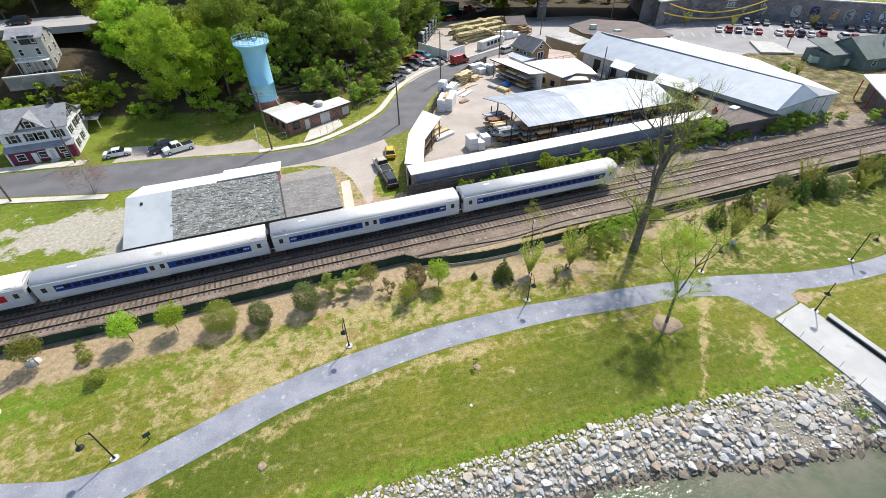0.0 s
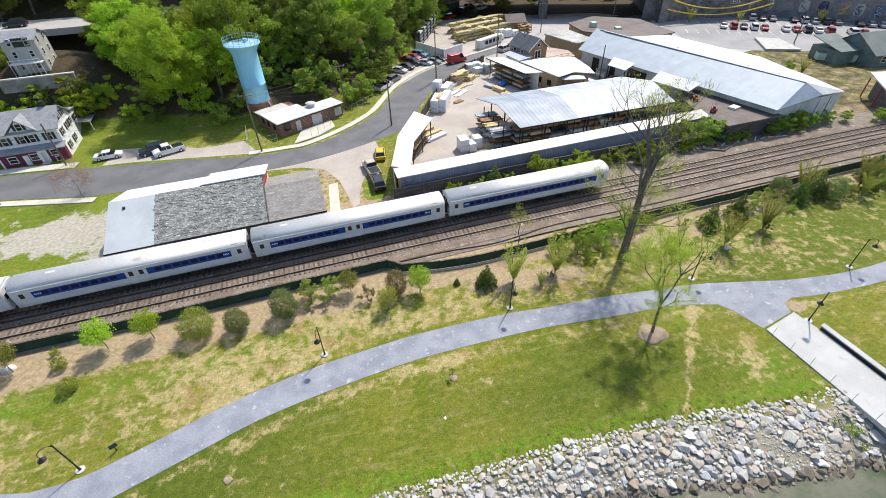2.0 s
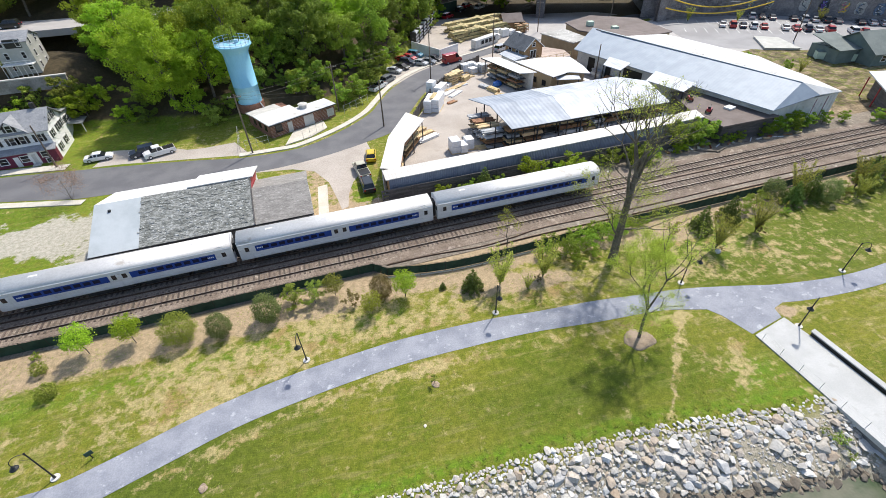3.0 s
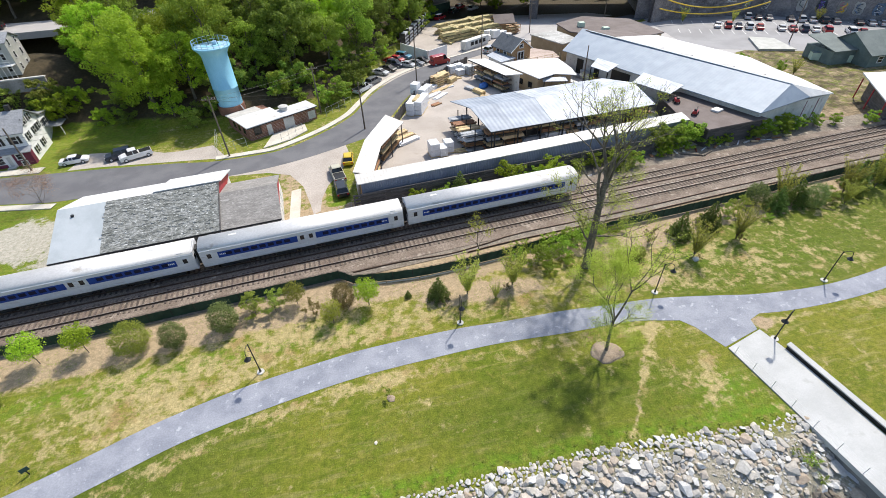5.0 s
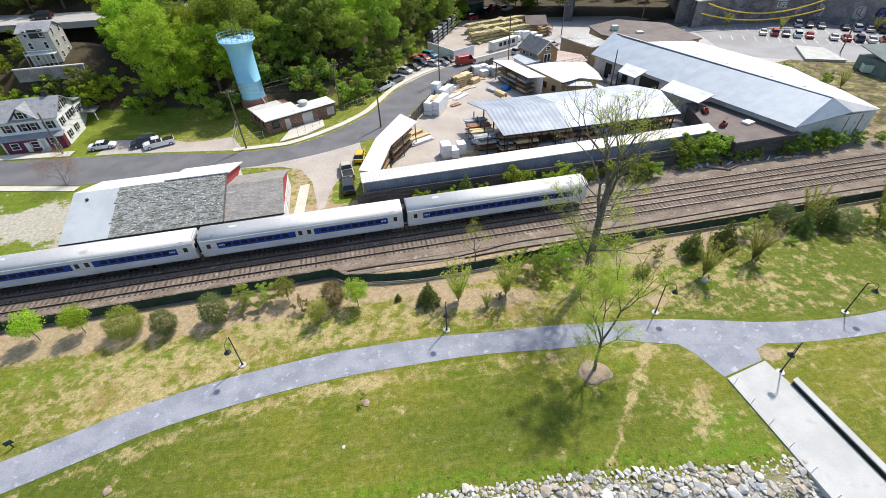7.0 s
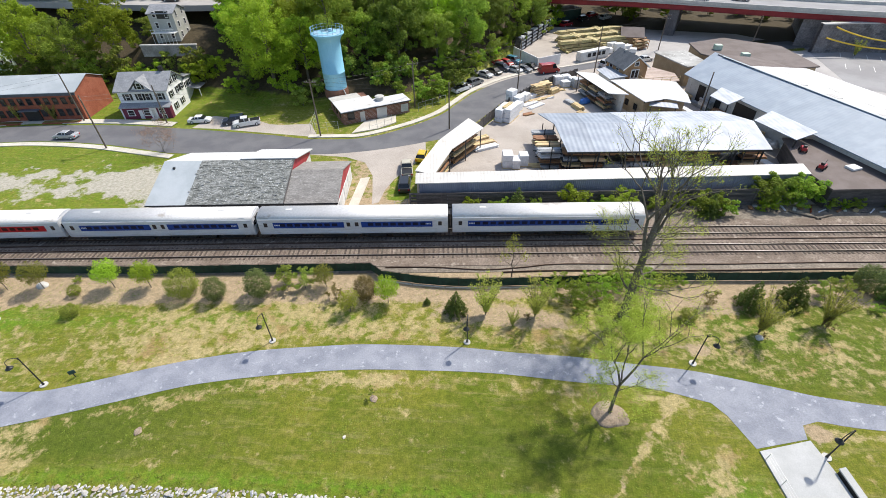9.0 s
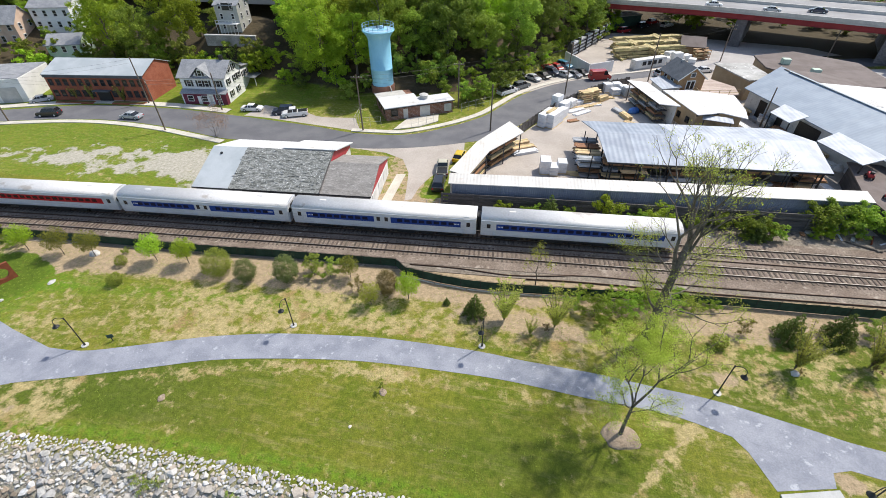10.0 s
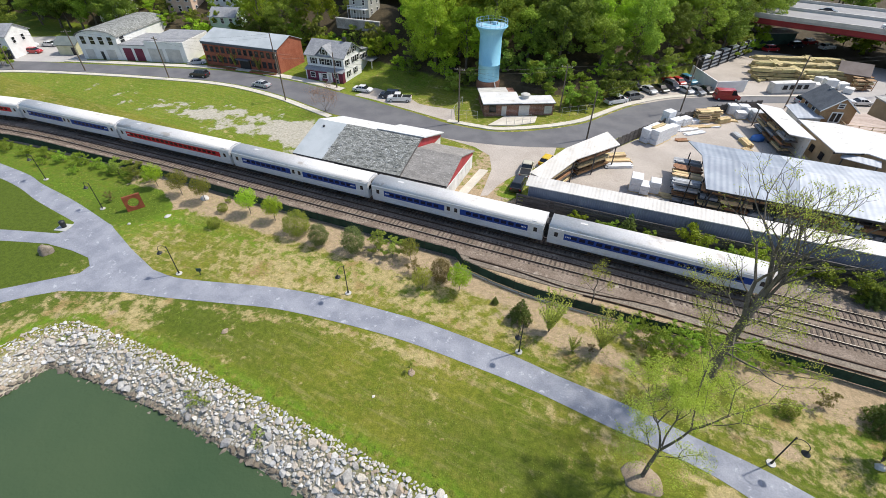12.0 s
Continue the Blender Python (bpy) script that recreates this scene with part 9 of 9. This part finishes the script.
row(bramble, [(29.7, 39.2, 1.25), (31.8, 40.2, 1.1), (27.6, 40.4, 0.95), (33.6, 40.9, 1.1), (30.6, 37.6, 0.7), (36.0, 41.4, 1.1), (38.4, 41.8, 1.0), (40.9, 42.2, 0.8), (33.4, 38.6, 0.6), (32.6, 42.4, 0.9), (35.0, 43.0, 0.9), (29.0, 42.4, 0.8), (39.5, 43.4, 0.8), (-30.5, 39.2, 0.4), (63.2, 39.9, 0.5), (43.0, 43.0, 0.6), (-46.5, 37.9, 0.8), (-51, 37.3, 0.85), (-55, 36.8, 0.9), (-58.5, 36.6, 0.8), (-62, 35.9, 1.0), (-66, 35.2, 0.85), (-70, 34.6, 1.0), (-74, 33.8, 0.9), (-79, 33.0, 1.0), (-85, 31.6, 0.95), (-60, 33.8, 0.55), (-68, 32.8, 0.6)], 24)
rusty = round_bush("rusty_shrub", 2.4, 2.2, "leaf_rust", 1100, 0.13, 109, "brownish half-bare shrub by the fence", "shrubs by the fence")
row(rusty, [(2.5, 38.15, 1.0), (45.1, 39.7, 0.95), (56.3, 36.9, 0.62), (49.2, 35.2, 0.35), (24.6, 36.2, 0.45), (-46.5, 31.2, 0.7), (75.0, 40.9, 0.7)], 5)
olive = dense_bush("brown_green_bush", 3.6, 2.7, "leaf_rust", 5200, 0.12, 111, "dense brownish-green bush by the fence", "shrubs by the fence")
row(olive, [(6.0, 38.5, 1.0)], 6)
con = conifer(113, "leaf_fir", "young dark fir in bare mulch by the fence")
row(con, [(16.65, 37.0, 1.15), (49.7, 39.85, 1.35), (54.6, 40.6, 1.45), (66.0, 41.7, 1.45), (69.7, 42.2, 1.5), (81.5, 43.6, 1.7), (87.0, 44.2, 1.8), (92.0, 45.0, 1.7), (13.25, 38.05, 0.38), (79.6, 41.0, 0.5)], 7)
tuft = dense_bush("low_shrub", 1.4, 1.6, "leaf_round", 1500, 0.11, 115, "small low shrub in the grass", "low shrubs")
row(tuft, [(-29.2, 37.0, 1.0), (-27.3, 33.75, 1.2), (42.3, 37.6, 1.15)], 8)
bank_weed = round_bush("bank_weed", 0.6, 1.5, "weed", 420, 0.11, 119, "clump of bright weeds growing between the bank stones", "weeds on the bank")
row(bank_weed, [(-7.4, 13.6, 1.1), (-6.6, 14.2, 0.9), (-8.6, 14.0, 0.8), (0.1, 14.0, 0.9), (1.0, 13.2, 0.6), (-15.5, 14.6, 0.8), (-22.0, 13.6, 0.9), (-26.2, 12.6, 0.9), (-28.2, 10.6, 0.8), (41.6, 12.6, 0.9), (42.3, 11.6, 1.0), (41.9, 10.2, 0.7), (42.6, 14.0, 0.9), (40.4, 13.4, 0.7), (12.0, 15.4, 0.6), (24.0, 15.6, 0.6)], 18)
for ob in [o for o in bpy.data.objects if o.parent is None and o.name.startswith("bank_weed")]:
    p = ob.matrix_world.translation
    ob.location.z = float(bank(shore_distance(np.array([p.x]), np.array([p.y])), p.x)[0]) + 0.02
wisp = make_tree("stake_sapling", 1.7, 0.025, 4, 0.35, "leaf_olive", 150, 0.13, 117, "thin young sapling in a mulch ring on the lawn", "sapling", "saplings on the lawn", blob=0.5, start=0.3, twigs=1)
row(wisp, [(9.4, 25.6, 1.0)], 9)
stone("mulch_ring", 9.45, 25.45, 0.42, 0.05, "mulch", "pale mulch ring round the thin sapling", "mulch ring", 8)

# sparse big tree by the railway and the forked tree on the lawn
def branching(bm, rs, p, d, length, r, depth, ends, spread, lift, forks=(2, 3)):
    """Grows one limb in bent steps and forks it again and again; gathers points along the outer twigs."""
    q = p.copy()
    steps = 3
    for i in range(steps):
        d = (d + Vector(rs.normal(size=3)) * 0.09 + Vector((0, 0, 0.05 * lift))).normalized()
        e = q + d * length / steps
        add_tube(bm, q, e, r * (1 - 0.13 * i), r * (1 - 0.13 * (i + 1)), n=8 if r > 0.12 else 5, caps=False)
        q = e
        if depth <= 2:
            ends.append((q.copy(), depth))
    if depth == 0:
        return
    n = rs.randint(forks[0], forks[1] + 1)
    a0 = rs.rand() * 6.28
    for k in range(n):
        a = a0 + 2 * math.pi * k / n + rs.normal() * 0.3
        side = d.orthogonal().normalized()
        side = (side * math.cos(a) + d.cross(side) * math.sin(a))
        nd = (d + side * spread * (0.7 + 0.6 * rs.rand()) + Vector((0, 0, 0.12 * lift))).normalized()
        branching(bm, rs, q, nd, length * (0.62 + 0.22 * rs.rand()), r * 0.54, depth - 1, ends, spread, lift, forks)


def add_bole(bm, pts, radii, n=12):
    """One unbroken tapered trunk through the points, slightly flared and uneven."""
    pts = [Vector(p) for p in pts]
    loops = []
    for i, (p, r) in enumerate(zip(pts, radii)):
        loops.append([bm.verts.new(p + Vector((math.cos(2 * math.pi * k / n), math.sin(2 * math.pi * k / n), 0)) * r * (1 + 0.10 * math.sin(3 * k + i))) for k in range(n)])
    for lo, hi in zip(loops, loops[1:]):
        for k in range(n):
            bm.faces.new((lo[k], lo[(k + 1) % n], hi[(k + 1) % n], hi[k]))


def grown_tree(name, stems, leaf_mat, count, size, blob, seed, label, skirts=(), spread=0.62, depth=4, forks=(2, 3), top=99.0, bole=(), radii=()):
    """A tree from a few explicit stems: (base, direction, length, radius)."""
    rs = np.random.RandomState(seed)
    root = thing(name, None, label, "tree")
    bm = bmesh.new()
    ends = []
    add_bole(bm, bole, radii)
    for b, d, length, r, dep in stems:
        branching(bm, rs, Vector(b), Vector(d).normalized(), length, r, dep, ends, spread, 1.0, forks)
    part("trunk", bm, M["bark"], root)
    bl = [(e.x, e.y, e.z, blob * (0.6 + 0.8 * rs.rand()), blob * (0.6 + 0.8 * rs.rand()), blob * (0.4 + 0.6 * rs.rand())) for e, k in ends if rs.rand() < (0.8 if e.z < top else 0.16)]
    bl += [tuple(b) for b in skirts]
    v, f = leaf_cloud(bl, count, size, 0.35, seed, 0.1)
    part("crown", raw("crown", v, f, M[leaf_mat]), None, root)
    return root


stems = [((0.15, 0.25, 8.3), (-0.20, 0.05, 1), 4.6, 0.22, 4), ((0.2, 0.3, 10.0), (0.34, -0.1, 1), 3.4, 0.18, 4),
         ((0.38, 0.4, 12.4), (-0.14, 0.12, 1), 3.2, 0.24, 5), ((0.38, 0.4, 12.4), (0.30, 0.05, 1), 3.2, 0.23, 5), ((0.35, 0.4, 12.0), (0.05, -0.34, 1), 2.8, 0.18, 5), ((0.35, 0.4, 11.8), (0.0, 0.40, 1), 2.8, 0.17, 5),
         ((0.0, 0.1, 3.6), (-0.62, -0.1, 0.75), 2.4, 0.15, 3), ((0.1, 0.1, 4.6), (0.9, -0.55, 0.16), 3.0, 0.12, 3)]
for k in range(9):
    a, z = 2.1 * k + 0.4, 5.6 + 0.75 * k
    stems.append(((0.1, 0.15, z), (math.cos(a), math.sin(a), 0.18 + 0.05 * k), 2.7 - 0.08 * k, 0.085, 3))
veils = [(3.3 * math.cos(1.9 * k), 2.9 * math.sin(1.9 * k), 3.6 + (k * 5 % 9) * 0.85, 1.2, 1.2, 0.45) for k in range(18)]
veils += [(0.4 * math.cos(2.1 * k) + 0.2, 0.4 * math.sin(2.1 * k) + 0.2, 3.0 + k * 0.8, 0.7, 0.7, 0.6) for k in range(9)]
big = grown_tree("sparse_tree", stems, "leaf_veil", 11500, 0.12, 0.55, 121, "tall sparse tree with a dark trunk and thin new leaves", veils, 0.5, forks=(2, 3), top=12.0, bole=[(0, 0, -0.4), (0, 0, 0.5), (0.02, 0.08, 2.5), (0.06, 0.14, 5.0), (0.13, 0.22, 8.0), (0.25, 0.32, 10.5), (0.38, 0.4, 12.6)], radii=(0.66, 0.52, 0.46, 0.42, 0.37, 0.31, 0.25))
big.matrix_world = pose(35.3, 37.6, 0, 0, 0, 0)
clouds = [(-0.8, 0.5, 7.4, 2.3, 2.2, 1.9), (0.0, 0.9, 9.8, 1.8, 1.8, 1.4), (-1.7, 0.3, 4.9, 1.9, 1.9, 1.4), (1.7, -0.4, 3.6, 1.7, 1.6, 0.9), (2.2, 0.3, 5.8, 1.5, 1.5, 1.1), (-0.2, -1.2, 4.2, 1.7, 1.6, 1.1), (0.6, 1.6, 6.2, 1.8, 1.7, 1.4), (-2.2, 0.9, 7.8, 1.3, 1.2, 1.0), (0.0, 0.6, 11.4, 1.2, 1.1, 0.8), (2.6, -0.3, 2.6, 1.1, 1.0, 0.6), (-1.9, -0.4, 3.0, 1.2, 1.2, 0.6)]
tufty = random.Random(8)
small = []
for x, y, z, a, b, c in clouds:
    for k in range(9):
        small.append((x + a * tufty.uniform(-0.9, 0.9), y + b * tufty.uniform(-0.9, 0.9), z + c * tufty.uniform(-0.9, 0.9), 0.62, 0.62, 0.36))
lawn = grown_tree("lawn_tree", [((0.2, 0.5, 4.4), (-0.16, 0.10, 1), 3.1, 0.11, 4), ((0.2, 0.5, 4.3), (0.34, -0.06, 1), 4.4, 0.12, 3), ((0.15, 0.45, 4.0), (-0.5, -0.3, 0.8), 2.4, 0.08, 3), ((0.1, 0.4, 3.4), (0.75, 0.1, 0.5), 2.0, 0.06, 2), ((0.2, 0.5, 5.0), (0.0, 0.55, 1), 2.8, 0.08, 4)],
                  "leaf_veil", 21000, 0.105, 0.5, 123, "slender forked tree with a thin veil of yellow-green leaves", small, 0.46, forks=(2, 3), bole=[(0, 0, -0.3), (0, 0.02, 0.5), (0.04, 0.2, 2.0), (0.14, 0.4, 3.6), (0.2, 0.5, 4.6)], radii=(0.24, 0.17, 0.15, 0.13, 0.11))
lawn.matrix_world = pose(31.2, 25.3, 0, 0, 0, 0)
lawn.scale = (0.97, 0.97, 0.9)
stone("mulch_mound", 31.25, 25.25, 1.65, 0.32, "mulch", "round brown mulch mound at the foot of the lawn tree", "mulch", 9)
thin = make_tree("thin_tree", 6.2, 0.09, 9, 1.7, "leaf_veil", 700, 0.14, 125, "thin half-bare young tree at the edge of the track", "tree", blob=0.3, start=0.3, twigs=3, shell=0.05)
thin.matrix_world = pose(23.2, 43.2, 0, 0, 0, 0)
bare = make_tree("bare_shrub", 5.6, 0.06, 14, 3.0, "leaf_bud", 2600, 0.14, 127, "multi-stemmed bare shrub with reddish buds by the road", "shrub", blob=0.4, start=0.06, twigs=4, shell=0.05)
bare.matrix_world = pose(-39.2, 73.2, 0, 0, 0, 0)

# bushes before the lean-to and along the bank of the line
hedge = make_tree("wall_bush", 3.4, 0.07, 7, 1.7, "leaf_bright", 4200, 0.17, 131, "bright green bush against the yard wall", "bush", "bushes along the yard wall", start=0.12, crown_blobs=crown_of(3.6, 3.9, 0.2, 60), shell=0.45)
row(hedge, [(32.6, 57.6, 1.3), (71.8, 60.8, 0.45), (81.0, 62.2, 0.9), (86.5, 62.8, 0.95), (17.9, 57.0, 0.75), (39.6, 58.4, 1.15), (60.1, 59.6, 0.5), (61.6, 59.9, 0.5)], 11)
hedge2 = make_tree("wall_bush", 3.2, 0.07, 7, 1.6, "leaf_mid", 3600, 0.17, 133, "green bush against the yard wall", "bush", "bushes along the yard wall", start=0.12, crown_blobs=crown_of(3.3, 3.6, 0.2, 55), shell=0.45)
row(hedge2, [(20.9, 57.0, 0.62), (22.6, 57.2, 0.7), (27.4, 57.4, 0.75), (35.6, 58.0, 0.6), (37.2, 58.4, 0.7), (50.7, 58.6, 1.1), (53.2, 58.8, 1.0), (54.4, 58.2, 0.85), (60.4, 61.4, 1.45), (62.6, 61.8, 1.5), (65.4, 61.8, 1.4), (67.4, 62.0, 1.2), (44.5, 58.8, 0.8), (47.5, 59.2, 0.9), (70, 60.6, 0.6), (73.5, 60.6, 0.65), (79, 61.0, 0.8), (82.5, 61.2, 0.9), (85.5, 61.0, 0.9), (89, 61.6, 0.9), (93, 62.0, 0.8), (103, 60.0, 0.8), (97, 61.6, 0.7), (-134, 58.6, 1.5), (110, 88, 0.8), (106, 96, 0.8)], 12)
for x, y, k in ((24.5, 57.0, 1.45), (51.9, 58.0, 1.2)):
    ob = copy_thing(con, pose(x, y, 0, 0, 0, 30 * k))
    ob.scale = (k * 1.1, k * 1.1, k * 1.1)
    ob["label"], ob["group"] = "brownish young fir against the yard wall", "bushes along the yard wall"
row(copy_thing(yellow, Matrix()), [(-71.5, 84.2 + 2.6, 0.9), (-79, 86.2, 0.9), (-83, 85.8, 0.8), (112, 86, 0.9), (119, 136.5, 1.0), (133, 131, 0.8), (155, 122, 1.0)], 13)


# clumps of weeds along the top of the bank and tufts of grass on the lawn
def tufts(name, pts, size, mat, label, per=14, seed=3):
    rs = np.random.RandomState(seed)
    n = len(pts) * per
    p = np.repeat(np.array(pts, float), per, 0)
    base = p + np.c_[rs.normal(size=(n, 2)) * size * 0.5, np.zeros(n)]
    a = rs.rand(n) * 2 * math.pi
    tilt = 0.5 + rs.rand(n) * 0.9
    h = size * (0.4 + 0.8 * rs.rand(n))
    w = 0.22 * size
    dx, dy = np.cos(a), np.sin(a)
    tip = base + np.c_[dx * np.sin(tilt) * h, dy * np.sin(tilt) * h, np.cos(tilt) * h]
    s = np.c_[-dy * w, dx * w, np.zeros(n)]
    v = np.stack([base - s, base + s, tip], 1).reshape(-1, 3)
    ob = part(name, raw(name, v, np.arange(n * 3).reshape(-1, 3), M[mat]), None)
    return tagged(ob, label, "grass", "", "stuff")


rs = np.random.RandomState(21)
sh = smooth_line(SHORE[3:-3], 0.35)
pts = [(x + rs.normal() * 0.5, y + abs(rs.normal()) * 0.75 - 0.1, 0.0) for x, y in sh if x > -29 and not (42 < x < 49)]
pts += [(x + rs.normal() * 0.9, y - rs.rand() * 3.5, float(bank(np.array(2.5)))) for x, y in sh[rs.rand(len(sh)) < 0.10] if x > -20]
tufts("bank_weeds", pts, 0.17, "weed", "bright green weeds along the top of the stone bank", 14)
pts = []
while len(pts) < 5200:
    x, y = rs.uniform(-60, 90), rs.uniform(16.5, 41)
    ty = float(track_y(x))
    py = float(np.interp(x, [-33, -23, -13, -4, 8, 22, 35, 47, 65, 100], [21, 22.5, 25.5, 28.5, 30.2, 30.4, 29.8, 27.5, 26.5, 29.5]))
    if abs(y - py) < 2.6 or y > ty - 5 or (x < -27 and y < 28) or (38 < x < 52 and 18 < y < 28):
        continue
    if noise.noise(Vector((x * 0.25, y * 0.25, 2.0))) + 0.25 * (y > py) > 0.05:
        pts.append((x, y, 0.0))
tufts("grass_tufts", pts, 0.11, "weed", "loose tufts of grass and weeds in the turf", 7, 5)


# ---- stone bank ----
def rock_meshes(n, seed):
    out = []
    rs = np.random.RandomState(seed)
    for i in range(n):
        bm = bmesh.new()
        k = 15
        d = rs.normal(size=(k, 3))
        d /= np.linalg.norm(d, axis=1)[:, None]
        d *= np.array([1.0, 0.6 + 0.35 * rs.rand(), 0.32 + 0.22 * rs.rand()]) * (0.86 + 0.2 * rs.rand(k))[:, None]
        for p in d:
            bm.verts.new(p)
        res = bmesh.ops.convex_hull(bm, input=bm.verts[:])
        bmesh.ops.delete(bm, geom=[v for v in bm.verts if not v.link_faces], context="VERTS")
        me = mesh_of("stone", bm)
        me.materials.append(M["rock"])
        out.append(me)
    return out


def build_riprap():
    rs = random.Random(31)
    kinds = rock_meshes(18, 77)
    data = [([v.co.copy() for v in me.vertices], [tuple(p.vertices) for p in me.polygons]) for me in kinds]
    root = thing("stone_bank", None, "bank of pale broken quarry stones down to the river", "riprap", "", "structure")
    line = smooth_line(SHORE[1:-2], 0.5)
    q, g = even(line, 0.2)
    vs, fs, parts = [], [], 0
    soaked = ([], [])
    spots = []
    for i in range(len(q)):
        x, y = q[i]
        if y < -14 or x > 60:
            continue
        nx, ny = g[i, 1], -g[i, 0]
        for k in range(54):
            d = 0.1 + k * 0.15 + rs.uniform(-0.2, 0.2)
            if d > 8.0 or (d > 6.6 and rs.random() < 0.5):
                continue
            px, py = x + nx * d + rs.uniform(-0.2, 0.2), y + ny * d + rs.uniform(-0.2, 0.2)
            spots.append((px, py, d))
    pa = np.array(spots)
    dist = shore_distance(pa[:, 0], pa[:, 1])
    inramp = (pa[:, 0] > 42.4 + (22.8 - pa[:, 1]) * 0.24) & (pa[:, 1] < 24) & (pa[:, 0] < 49.6 + (22.8 - pa[:, 1]) * 0.24)
    keep = [(a, b, c) for (a, b, _), c, r in zip(spots, dist, inramp) if 0.0 < c < 8.4 and not r]
    rs.shuffle(keep)
    keep = [(*p, rs.choice([0.28, 0.33, 0.38, 0.44, 0.50, 0.58, 0.70, 0.88]) * (1.0 if p[2] > 0.9 else 0.62) * (0.68 + 0.32 * float(sstep(p[0], 6, 26)))) for p in keep[:len(keep) // 2]] + [(*p, rs.choice([0.15, 0.18, 0.22, 0.26])) for p in keep[len(keep) // 2:]]
    cells = {}
    for x, y, d, s in keep:
        if 33 < x < 44 and y > 10 and s > 0.2 and noise.noise(Vector((x * 0.35, y * 0.35, 7.0))) > 0.12:
            continue
        near = False
        cx, cy = int(x // 1.0), int(y // 1.0)
        for ax in (-1, 0, 1):
            for ay in (-1, 0, 1):
                for (u, v, w) in cells.get((cx + ax, cy + ay), ()):
                    if math.hypot(u - x, v - y) < (s + w) * 0.47:
                        near = True
        if near:
            continue
        cells.setdefault((cx, cy), []).append((x, y, s))
        z = float(bank(np.array(d), x)) + (0.04 * s + rs.uniform(-0.06, 0.06) if s > 0.23 else 0.0)
        wet = z < -1.72
        m = Matrix.Translation((x, y, z)) @ Euler((rs.uniform(-0.35, 0.35), rs.uniform(-0.35, 0.35), rs.uniform(0, 6.28))).to_matrix().to_4x4() @ Matrix.Diagonal((s, s, s, 1))
        k = rs.randrange(len(kinds))
        if parts < 300 and 14 < x < 34 and d < 5.2 and not wet and s > 0.23:
            ob = new("stone", kinds[k])
            ob.matrix_world = m
            ob.parent = root
            parts += 1
        else:
            bag = soaked if wet else (vs, fs)
            o = len(bag[0])
            bag[0].extend([m @ v for v in data[k][0]])
            bag[1].extend([tuple(o + j for j in f) for f in data[k][1]])
    low = part("wet_stones", raw("wet_stones", soaked[0], soaked[1], M["wetrock"]), None, root, "dark wet stones at the water line")
    low["kind"] = "stuff"
    rest = part("stones", raw("stones", vs, fs, M["rock"]), None, root, "heaped pale stones")
    rest["kind"] = "stuff"


build_riprap()

# far woods and bare ground beyond the bridge
rs = random.Random(77)
for i in range(34):
    x, y = rs.uniform(40, 210), rs.uniform(214, 262)
    copy_thing(FOREST[rs.choice([0, 2, 3, 5])], pose(x, y, 0, 0, 0, rs.uniform(0, 360)))

for i in range(46):
    x, y = rs.uniform(58, 140), rs.uniform(176, 206)
    ob = copy_thing(UNDER[i % 4], pose(x, y, -0.1, 0, 0, rs.uniform(0, 360)))
    k = rs.uniform(1.0, 1.9)
    ob.scale = (k, k, k)

# ---- sleepers and rails ----
build_track(NEAR, "near railway track with dark wooden sleepers and steel rails")
build_track(FAR, "far railway track with dark wooden sleepers under the train")
